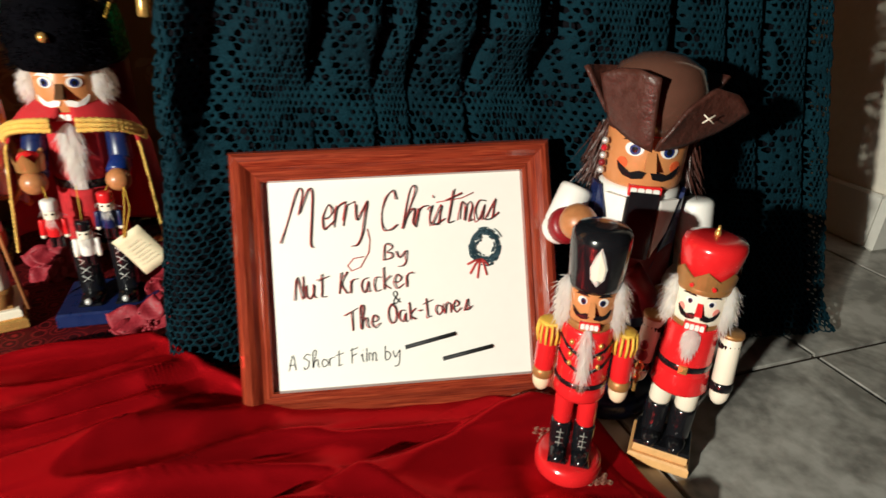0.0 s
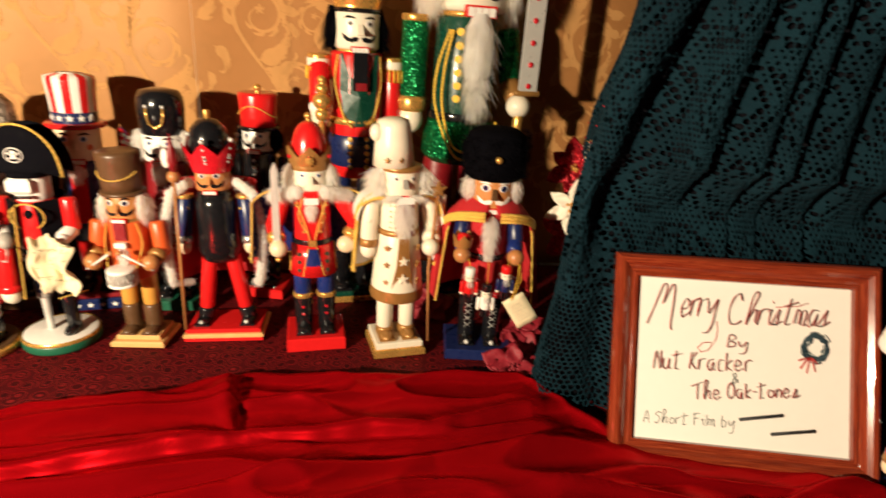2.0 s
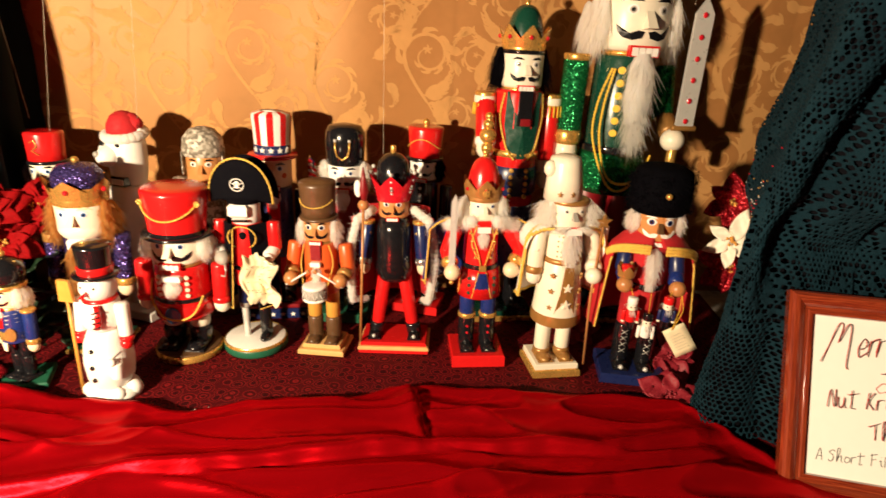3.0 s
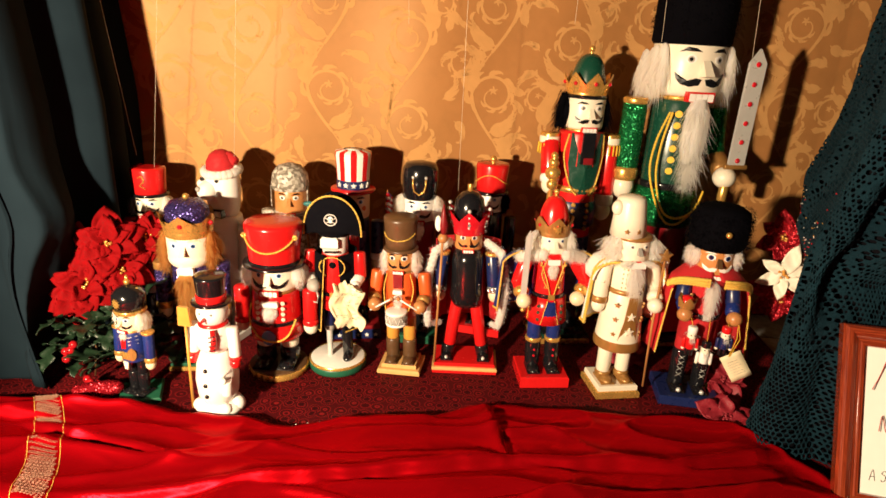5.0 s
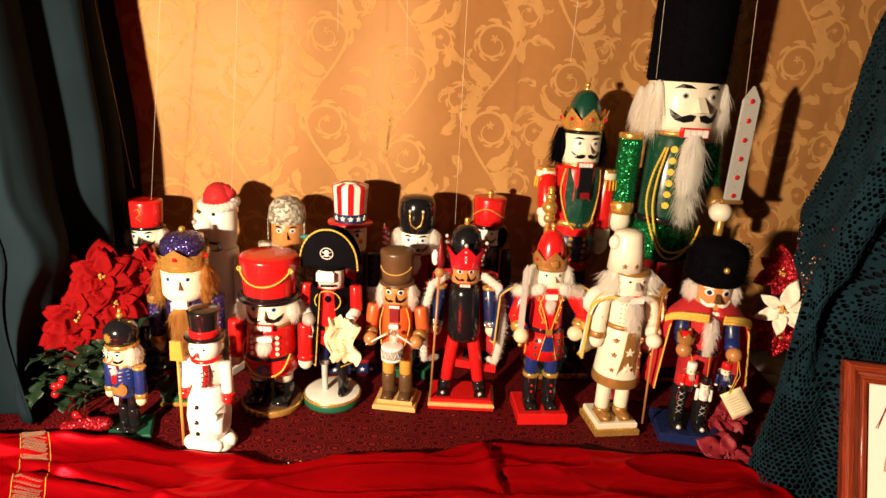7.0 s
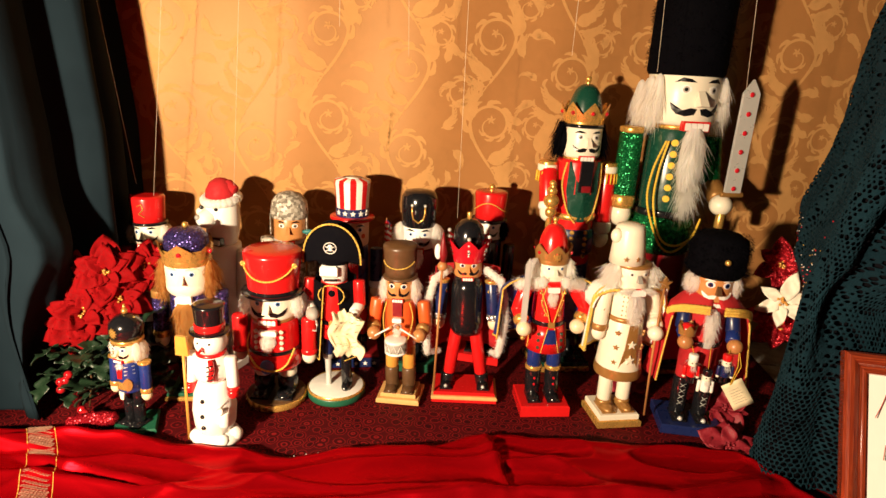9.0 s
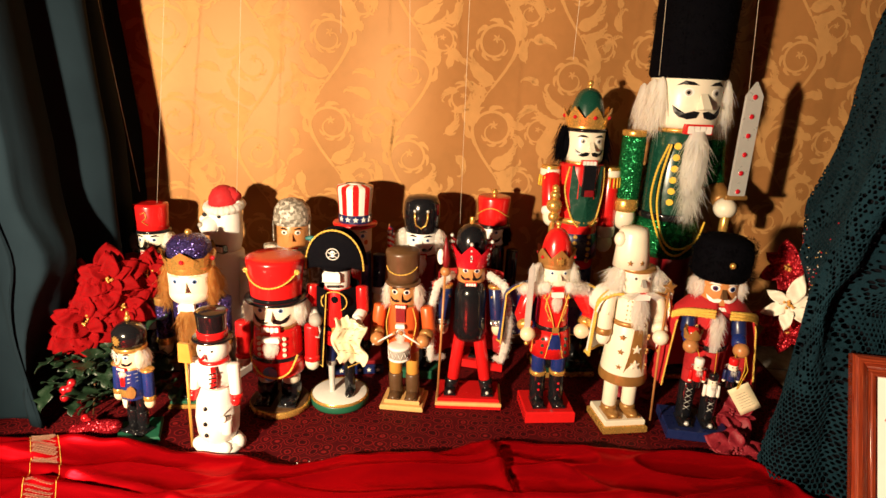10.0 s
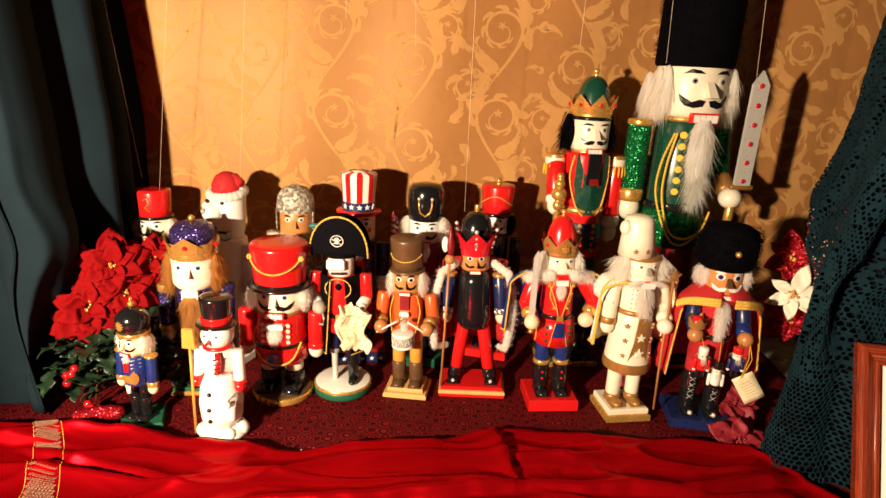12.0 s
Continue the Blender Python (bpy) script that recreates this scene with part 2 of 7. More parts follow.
    def sheet(self, fn, nu, nv, mat, thick=0.0, m=None):
        """Surface fn(u, v), u and v from 0 to 1, with a back when thick."""
        vs = [Vector(fn(i / nu, j / nv)) for j in range(nv + 1) for i in range(nu + 1)]
        fs = [(j * (nu + 1) + i, j * (nu + 1) + i + 1, (j + 1) * (nu + 1) + i + 1, (j + 1) * (nu + 1) + i) for j in range(nv) for i in range(nu)]
        if thick:
            k = len(vs)
            nor = [Vector() for _ in vs]
            for f in fs:
                n = (vs[f[1]] - vs[f[0]]).cross(vs[f[3]] - vs[f[0]])
                for i in f:
                    nor[i] += n
            back = [p - n.normalized() * thick for p, n in zip(vs, nor)]
            rim = [i for i in range(nu + 1)] + [j * (nu + 1) + nu for j in range(1, nv + 1)]
            rim += [nv * (nu + 1) + i for i in range(nu - 1, -1, -1)] + [j * (nu + 1) for j in range(nv - 1, 0, -1)]
            fs = fs + [tuple(k + i for i in reversed(f)) for f in fs] + [(b, a, k + a, k + b) for a, b in zip(rim, rim[1:] + rim[:1])]
            vs = vs + back
        self.add(vs, fs, mat, True, m)

    def mesh(self, name):
        me = bpy.data.meshes.new(name)
        me.from_pydata([tuple(p) for p in self.v], [], self.f)
        for mat in self.mats:
            me.materials.append(MATS[mat])
        me.polygons.foreach_set("material_index", self.mi)
        me.polygons.foreach_set("use_smooth", self.smooth)
        me.update()
        return me

    def thing(self, name, m=None, parent=None, label="", category="", group="", kind=""):
        ob = new(name, self.mesh(name))
        if parent:
            ob.parent = parent
        ob.matrix_basis = m or Matrix()
        return tagged(ob, label, category, group, kind)


def holder(name, m, label, category, group="", kind=""):
    """Empty at a thing's base, for its parts."""
    ob = new(name)
    ob.empty_display_size = 0.02
    ob.matrix_basis = m
    return tagged(ob, label, category, group, kind)


def lerp(pts, x):
    """Piecewise line through (x, y) pairs."""
    return float(np.interp(x, [p[0] for p in pts], [p[1] for p in pts]))


# ---- cloth and room materials ----


def nodes_of(name, rough=0.5):
    m = bpy.data.materials.new(name)
    m.use_nodes = True
    b = m.node_tree.nodes["Principled BSDF"]
    b.inputs["Roughness"].default_value = rough
    MATS[name] = m
    return m.node_tree.nodes, m.node_tree.links, b


def ramp_node(n, stops):
    r = n.new("ShaderNodeValToRGB")
    e = r.color_ramp.elements
    e[0].position, e[0].color = stops[0][0], (*stops[0][1], 1)
    e[1].position, e[1].color = stops[-1][0], (*stops[-1][1], 1)
    for p, c in stops[1:-1]:
        e.new(p).color = (*c, 1)
    return r


def noise_node(n, l, co, scale, detail=3, distort=0.0):
    t = n.new("ShaderNodeTexNoise")
    t.inputs["Scale"].default_value, t.inputs["Detail"].default_value, t.inputs["Distortion"].default_value = scale, detail, distort
    l.new(co, t.inputs["Vector"])
    return t


def bump_node(n, l, height, b, strength, distance=0.002):
    bp = n.new("ShaderNodeBump")
    bp.inputs["Strength"].default_value, bp.inputs["Distance"].default_value = strength, distance
    l.new(height, bp.inputs["Height"])
    l.new(bp.outputs[0], b.inputs["Normal"])
    return bp


def satin_material():
    n, l, b = nodes_of("satin", 0.33)
    b.inputs["Metallic"].default_value = 0.62
    co = n.new("ShaderNodeTexCoord").outputs["Object"]
    big, fine = noise_node(n, l, co, 5), noise_node(n, l, co, 900, 2)
    r = ramp_node(n, [(0.3, (0.31, 0.0018, 0.0042)), (0.7, (0.42, 0.0026, 0.006))])
    l.new(big.outputs["Fac"], r.inputs[0])
    l.new(r.outputs[0], b.inputs["Base Color"])
    b.inputs["Specular IOR Level"].default_value = 0.05
    b.inputs["Specular Tint"].default_value = (1.0, 0.25, 0.2, 1)
    b.inputs["Anisotropic"].default_value = 0.4
    bump_node(n, l, fine.outputs["Fac"], b, 0.06)


def burgundy_material():
    n, l, b = nodes_of("burgundy", 0.7)
    co = n.new("ShaderNodeTexCoord").outputs["Object"]
    wob = noise_node(n, l, co, 30, 2)
    mixv = n.new("ShaderNodeVectorMath")
    mixv.operation = "MULTIPLY_ADD"
    mixv.inputs[1].default_value = (0.012, 0.012, 0)
    l.new(wob.outputs["Color"], mixv.inputs[0])
    l.new(co, mixv.inputs[2])
    v = n.new("ShaderNodeTexVoronoi")
    v.inputs["Scale"].default_value, v.inputs["Randomness"].default_value = 48, 0.45
    l.new(mixv.outputs[0], v.inputs["Vector"])
    r = ramp_node(n, [(0.0, (0.030, 0.0009, 0.0020)), (0.25, (0.034, 0.0010, 0.0023)), (0.30, (0.25, 0.011, 0.013)), (0.35, (0.045, 0.0013, 0.0026)),
                      (0.46, (0.042, 0.0013, 0.0025)), (0.50, (0.225, 0.0095, 0.011)), (0.55, (0.064, 0.002, 0.0036))])
    b.inputs["Specular IOR Level"].default_value = 0.12
    l.new(v.outputs["Distance"], r.inputs[0])
    l.new(r.outputs[0], b.inputs["Base Color"])
    fine = noise_node(n, l, co, 1500, 2)
    bump_node(n, l, fine.outputs["Fac"], b, 0.15)


def damask_material(name, colour, rough, spec):
    n, l, b = nodes_of(name, rough)
    co = n.new("ShaderNodeTexCoord").outputs["Object"]
    big, mid = noise_node(n, l, co, 6, 4), noise_node(n, l, co, 45, 4, 0.6)
    mp = n.new("ShaderNodeMapping")
    mp.inputs["Scale"].default_value = (500, 500, 60)
    l.new(co, mp.inputs[0])
    thread = noise_node(n, l, mp.outputs[0], 3, 2)
    add = n.new("ShaderNodeMath")
    add.operation = "MULTIPLY_ADD"
    add.inputs[1].default_value = 0.7
    l.new(mid.outputs["Fac"], add.inputs[0])
    l.new(big.outputs["Fac"], add.inputs[2])
    r = ramp_node(n, [(0.55, tuple(c * 0.92 for c in colour)), (1.0, tuple(c * 1.06 for c in colour))])
    l.new(add.outputs[0], r.inputs[0])
    l.new(r.outputs[0], b.inputs["Base Color"])
    b.inputs["Specular IOR Level"].default_value = spec
    b.inputs["Specular Tint"].default_value = (1.0, 0.72, 0.42, 1)
    bump_node(n, l, thread.outputs["Fac"], b, 0.12, 0.001)


def crochet_material():
    n, l, b = nodes_of("crochet", 0.85)
    co = n.new("ShaderNodeTexCoord").outputs["Object"]
    big, knit = noise_node(n, l, co, 12, 3), noise_node(n, l, co, 420, 3, 1.5)
    r = ramp_node(n, [(0.3, (0.0042, 0.0165, 0.0255)), (0.7, (0.0078, 0.0305, 0.0455))])
    l.new(big.outputs["Fac"], r.inputs[0])
    l.new(r.outputs[0], b.inputs["Base Color"])
    b.inputs["Specular IOR Level"].default_value = 0.06
    b.inputs["Sheen Weight"].default_value = 0.02
    b.inputs["Sheen Roughness"].default_value = 0.35
    b.inputs["Sheen Tint"].default_value = (0.35, 0.75, 1.0, 1)
    bump_node(n, l, knit.outputs["Fac"], b, 1.0, 0.003)


def tile_material():
    n, l, b = nodes_of("floor_tile", 0.28)
    co = n.new("ShaderNodeTexCoord").outputs["Object"]
    ob = n.new("ShaderNodeObjectInfo")
    off = n.new("ShaderNodeVectorMath")
    off.operation = "MULTIPLY_ADD"
    off.inputs[1].default_value = (9, 9, 9)
    l.new(ob.outputs["Random"], off.inputs[0])
    l.new(co, off.inputs[2])
    cloud, vein = noise_node(n, l, off.outputs[0], 9, 6, 1.2), noise_node(n, l, off.outputs[0], 60, 5)
    r = ramp_node(n, [(0.36, (0.19, 0.182, 0.165)), (0.5, (0.36, 0.345, 0.315)), (0.64, (0.52, 0.505, 0.47))])
    both = n.new("ShaderNodeMath")
    both.operation = "MULTIPLY_ADD"
    both.inputs[1].default_value = 0.45
    fleck = n.new("ShaderNodeMath")
    fleck.operation = "SUBTRACT"
    fleck.inputs[1].default_value = 0.5
    l.new(vein.outputs["Fac"], fleck.inputs[0])
    l.new(fleck.outputs[0], both.inputs[0])
    l.new(cloud.outputs["Fac"], both.inputs[2])
    l.new(both.outputs[0], r.inputs[0])
    l.new(r.outputs[0], b.inputs["Base Color"])
    bump_node(n, l, vein.outputs["Fac"], b, 0.08)


def mahogany_material():
    n, l, b = nodes_of("mahogany", 0.18)
    co = n.new("ShaderNodeTexCoord").outputs["Object"]
    mp = n.new("ShaderNodeMapping")
    mp.inputs["Scale"].default_value = (10, 260, 260)
    l.new(co, mp.inputs[0])
    g = noise_node(n, l, mp.outputs[0], 2.5, 5, 0.8)
    r = ramp_node(n, [(0.3, (0.115, 0.013, 0.006)), (0.55, (0.245, 0.037, 0.013)), (0.75, (0.34, 0.067, 0.022))])
    l.new(g.outputs["Fac"], r.inputs[0])
    l.new(r.outputs[0], b.inputs["Base Color"])
    b.inputs["Coat Weight"].default_value = 1.0
    bump_node(n, l, g.outputs["Fac"], b, 0.1)


def drape_material():
    n, l, b = nodes_of("drape_green", 0.9)
    co = n.new("ShaderNodeTexCoord").outputs["Object"]
    big, fine = noise_node(n, l, co, 7, 4), noise_node(n, l, co, 800, 2)
    r = ramp_node(n, [(0.3, (0.0055, 0.0125, 0.019)), (0.7, (0.0095, 0.0200, 0.029))])
    l.new(big.outputs["Fac"], r.inputs[0])
    l.new(r.outputs[0], b.inputs["Base Color"])
    b.inputs["Specular IOR Level"].default_value = 0.1
    bump_node(n, l, fine.outputs["Fac"], b, 0.2)


def camo_material():
    n, l, b = nodes_of("camo", 0.6)
    co = n.new("ShaderNodeTexCoord").outputs["Object"]
    v = n.new("ShaderNodeTexVoronoi")
    v.distance = "CHEBYCHEV"
    v.inputs["Scale"].default_value = 170
    l.new(co, v.inputs["Vector"])
    sep = n.new("ShaderNodeSeparateColor")
    l.new(v.outputs["Color"], sep.inputs[0])
    r = ramp_node(n, [(0.0, (0.16, 0.14, 0.11)), (0.35, (0.42, 0.39, 0.33)), (0.6, (0.62, 0.58, 0.50)), (0.85, (0.28, 0.25, 0.20))])
    r.color_ramp.interpolation = "CONSTANT"
    l.new(sep.outputs[0], r.inputs[0])
    l.new(r.outputs[0], b.inputs["Base Color"])


satin_material(), burgundy_material(), crochet_material(), tile_material(), mahogany_material(), drape_material(), camo_material()
damask_material("damask_ground", (0.365, 0.165, 0.055), 0.46, 0.45)
damask_material("damask_figure", (0.525, 0.275, 0.100), 0.80, 0.10)
shader("wall_paint", (0.76, 0.71, 0.61), 0.7, vary=0.08, scale=30, bump=0.3, bscale=150)
# room_paint and ceiling_paint: unseen surfaces, darkened to keep bounced light out of shadows
shader("room_paint", (0.060, 0.050, 0.040), 0.8, vary=0.04, scale=4)
shader("grout", (0.060, 0.040, 0.026), 0.9, vary=0.2)
shader("ceiling_paint", (0.30, 0.28, 0.26), 0.8, vary=0.03, scale=4)
shader("trim_paint", (0.72, 0.70, 0.64), 0.45, vary=0.04)
shader("silver_lace", (0.46, 0.25, 0.17), 0.50, metal=0.3, vary=0.3)
shader("satin_figure", (0.085, 0.0010, 0.0022), 0.85, vary=0.2, spec=0.03)
shader("thread", (0.75, 0.66, 0.5), 0.5)
shader("petal_red", (0.215, 0.0012, 0.0026), 0.85, spec=0.12, vary=0.25, scale=60, bump=0.3, bscale=300)
shader("petal_burgundy", (0.26, 0.010, 0.022), 0.6, vary=0.25, scale=60, bump=0.3, bscale=300)
shader("petal_white", (0.80, 0.74, 0.62), 0.55, vary=0.08, scale=60, bump=0.2, bscale=300)
shader("holly_leaf", (0.011, 0.030, 0.014), 0.42, vary=0.35, scale=60, bump=0.3, bscale=200)
shader("berry_red", (0.36, 0.008, 0.012), 0.15, vary=0.1, coat=0.6)
shader("paper_white", (0.84, 0.83, 0.78), 0.6, vary=0.015)
shader("ink_dark", (0.012, 0.014, 0.016), 0.6)
shader("ink_red", (0.42, 0.03, 0.025), 0.6)
shader("ink_green", (0.02, 0.05, 0.07), 0.6)

# ---- room ----


def slab(name, x0, x1, y0, y1, z0, z1, mat, label="", category="", bev=0.003):
    k = Kit()
    k.box(x1 - x0, y1 - y0, z0, z1, mat, (x0 + x1) / 2, (y0 + y1) / 2, bev)
    return k.thing(name, label=label, category=category, kind="structure")


floor = slab("floor", -2.4, 2.6, -2.6, 2.2, -0.10, -0.004, "grout", "grey ceramic tiled floor with brown grout", "floor")
# the room_paint walls and the ceiling are unseen, added to close the room
slab("wall_west", -2.5, -2.4, -2.6, 2.2, -0.1, 2.5, "room_paint", "plain dark wall added out of view", "wall")
slab("wall_south", -2.5, 2.7, -2.7, -2.6, -0.1, 2.5, "room_paint", "plain dark wall added out of view", "wall")
slab("wall_north", -2.5, 2.7, 2.2, 2.3, -0.1, 2.5, "room_paint", "plain dark wall added out of view", "wall")
slab("wall_east", 1.345, 2.6, -0.07, 0.35, 0.0, 2.5, "wall_paint", "pale painted wall end beside the display", "wall", 0.006)
slab("wall_side", 2.6, 2.7, -2.6, 2.2, -0.1, 2.5, "room_paint", "plain dark wall added out of view", "wall")
slab("ceiling", -2.5, 2.7, -2.7, 2.3, 2.5, 2.6, "ceiling_paint", "plain dim grey ceiling added out of view", "ceiling")
slab("baseboard", 1.330, 2.6, -0.085, -0.07, 0.0, 0.095, "trim_paint", "pale painted baseboard at the foot of the wall", "baseboard", 0.004)
slab("baseboard", 1.330, 1.345, -0.068, 0.35, 0.0, 0.095, "trim_paint", "pale painted baseboard at the foot of the wall", "baseboard", 0.004)


def backdrop_y(x, z):
    wave = 0.006 * math.sin(9 * x + 1.3 * z) + 0.004 * math.sin(23 * x - 2 * z + 1) + 0.012 * math.exp(-((x - 0.30) / 0.03) ** 2)
    return 0.362 + 0.16 * min(x, 0.5) + wave


k = Kit()
k.sheet(lambda u, v: (-1.25 + 2.2 * u, backdrop_y(-1.25 + 2.2 * u, 1.4 * v), 1.4 * v), 500, 40, "damask_ground", 0.004)
backdrop = k.thing("damask_curtain", label="gold damask curtain hanging behind the nutcrackers", category="curtain")


def damask_figures():
    """Woven scrolls and acanthus leaves on climbing stems, raised a hair above the cloth."""
    k = Kit()
    rnd = random.Random(7)

    def strip(line, width, blunt=0.08):
        n = len(line)
        vs = []
        for i, (x, z) in enumerate(line):
            a, b = line[max(i - 1, 0)], line[min(i + 1, n - 1)]
            dx, dz = b[0] - a[0], b[1] - a[1]
            q = math.hypot(dx, dz) or 1
            w = width * math.sin(math.pi * (blunt + (0.97 - blunt) * i / (n - 1))) ** 0.8
            for side in (-1, 1):
                px, pz = x - side * dz / q * w, z + side * dx / q * w
                vs.append((px, backdrop_y(px, pz) - 0.0006, pz))
        k.add(vs, [(2 * i, 2 * i + 1, 2 * i + 3, 2 * i + 2) for i in range(n - 1)], "damask_figure", True)

    def curl(x, z, way, length, turn, width, n=9, blunt=0.08):
        """Line that sets out along way and bends by turn; gives its points and headings."""
        line, heads, step = [(x, z)], [way], length / (n - 1)
        for i in range(1, n):
            h = way + turn * (i / (n - 1)) ** 1.3
            line.append((line[-1][0] + step * math.cos(h), line[-1][1] + step * math.sin(h)))
            heads.append(h)
        strip(line, width, blunt)
        return line, heads

    def acanthus(x, z, way, size, bend):
        line, heads = curl(x, z, way, size, bend, size * 0.05, 10)
        for i in range(1, 9):
            n = size * (0.46 - 0.035 * i) * rnd.uniform(0.85, 1.1)
            for side in (-1, 1):
                curl(*line[i], heads[i] + side * 0.95, n, -side * rnd.uniform(0.9, 1.5), n * 0.15, 6, 0.2)
        curl(*line[-1], heads[-1], size * 0.25, bend * 1.5, size * 0.05, 6, 0.2)

    def scroll(x, z, way, size, side):
        """Spiral stem with leaflets on its outer edge and a small rosette at its heart."""
        line, h, n = [(x, z)], way, 34
        heads = [h]
        for i in range(1, n):
            r = size * (1.0 - 0.80 * i / n)
            h += side * 0.27
            line.append((line[-1][0] + 0.27 * r * math.cos(h), line[-1][1] + 0.27 * r * math.sin(h)))
            heads.append(h)
        strip(line, size * 0.060, 0.3)
        for i in range(2, 24, 3):
            n2 = size * (0.80 - 0.018 * i)
            curl(*line[i], heads[i] - side * 0.7, n2, side * 1.5, n2 * 0.13, 7, 0.15)
            curl(*line[i], heads[i] - side * 1.2, n2 * 0.6, side * 1.4, n2 * 0.11, 6, 0.15)
        cx, cz = line[-1]
        for i in range(5):
            a = 6.283 * i / 5 + way
            curl(cx, cz, a, size * 0.20, 0.9, size * 0.045, 5, 0.25)

    for col in range(13):
        x0, flip = -1.16 + 0.158 * col + rnd.uniform(-0.012, 0.012), 1 if col % 2 else -1
        z = 0.06 + (0.11 if col % 2 else 0.0)
        while z < 1.3:
            side = flip
            stem = [(x0 + side * 0.040 * math.sin(math.pi * t), z + 0.17 * t) for t in np.linspace(-0.05, 1.05, 16)]
            strip(stem, 0.0030, 0.3)
            scroll(stem[4][0], stem[4][1], 1.571 - side * 0.9, 0.045 * rnd.uniform(0.92, 1.08), side)
            scroll(stem[10][0], stem[10][1], 1.571 + side * 0.7, 0.034 * rnd.uniform(0.9, 1.1), -side)
            acanthus(stem[7][0], stem[7][1], 1.571 - side * 0.25, 0.082 * rnd.uniform(0.9, 1.1), side * 0.9)
            acanthus(stem[1][0], stem[1][1], 1.571 + side * 1.35, 0.070 * rnd.uniform(0.9, 1.1), -side * 1.0)
            acanthus(stem[13][0], stem[13][1], 1.571 - side * 1.5, 0.058 * rnd.uniform(0.9, 1.1), side * 0.8)
            for q in range(4):
                a = rnd.uniform(0, 6.283)
                acanthus(x0 + 0.078 + rnd.uniform(-0.02, 0.02), z + 0.0425 * q, a, rnd.uniform(0.034, 0.052), rnd.choice((-1, 1)) * rnd.uniform(0.6, 1.4))
            z, flip = z + 0.17, -flip
    return k


damask_figures().thing("woven_figure", parent=backdrop, label="paler woven scroll and leaf figures", kind="stuff")

# ---- cloths on the floor ----


def under_z(x, y):
    return 0.003 + 0.0015 * noise.noise((x * 9, y * 9, 0)) + 0.003 * max(0, noise.noise((x * 14 + 5, y * 14, 3)))


k = Kit()
k.sheet(lambda u, v: (-1.2 + 1.62 * u, -0.26 + 0.66 * v, 0.0012 + 0.4 * abs(under_z(-1.2 + 1.62 * u, -0.26 + 0.66 * v) - 0.003)), 120, 60, "burgundy", 0.001)
k.thing("patterned_cloth", label="burgundy cloth with a woven ring pattern under the nutcrackers", category="tablecloth")

SATIN_EDGE = [(-1.4, -0.185), (-0.94, -0.175), (-0.83, -0.168), (-0.73, -0.160), (-0.63, -0.166), (-0.55, -0.162), (-0.47, -0.172), (-0.40, -0.138), (-0.33, -0.128),
              (-0.27, -0.115), (-0.21, -0.075), (-0.16, -0.062), (-0.056, -0.066), (0.05, -0.050), (0.134, -0.044), (0.225, -0.050), (0.27, -0.105), (0.32, -0.165), (0.40, -0.185),
              (0.62, -0.245)]
# creases: x0, y0, x1, y1, half width, height
CREASES = [(-0.80, -0.395, -0.494, -0.309, 0.016, 0.013), (-0.52, -0.318, -0.140, -0.205, 0.015, 0.017), (-0.165, -0.208, 0.105, -0.186, 0.013, 0.015), (0.080, -0.188, 0.262, -0.134, 0.014, 0.016),
           (-0.147, -0.203, -0.179, -0.085, 0.016, 0.015), (0.335, -0.202, 0.075, -0.239, 0.016, 0.012), (0.100, -0.235, -0.140, -0.284, 0.016, 0.012), (-0.110, -0.278, -0.36, -0.36, 0.018, 0.010),
           (0.575, -0.288, 0.350, -0.336, 0.018, 0.010), (0.38, -0.330, 0.10, -0.395, 0.020, 0.012), (0.10, -0.300, 0.40, -0.262, 0.020, 0.006),
           (-1.20, -0.225, -0.80, -0.220, 0.016, 0.012), (-0.85, -0.235, -0.62, -0.270, 0.016, 0.010), (-1.1, -0.30, -0.6, -0.42, 0.03, 0.016),
           (-0.5, -0.42, 0.0, -0.50, 0.03, 0.014), (-0.05, -0.44, 0.55, -0.52, 0.030, 0.016)]


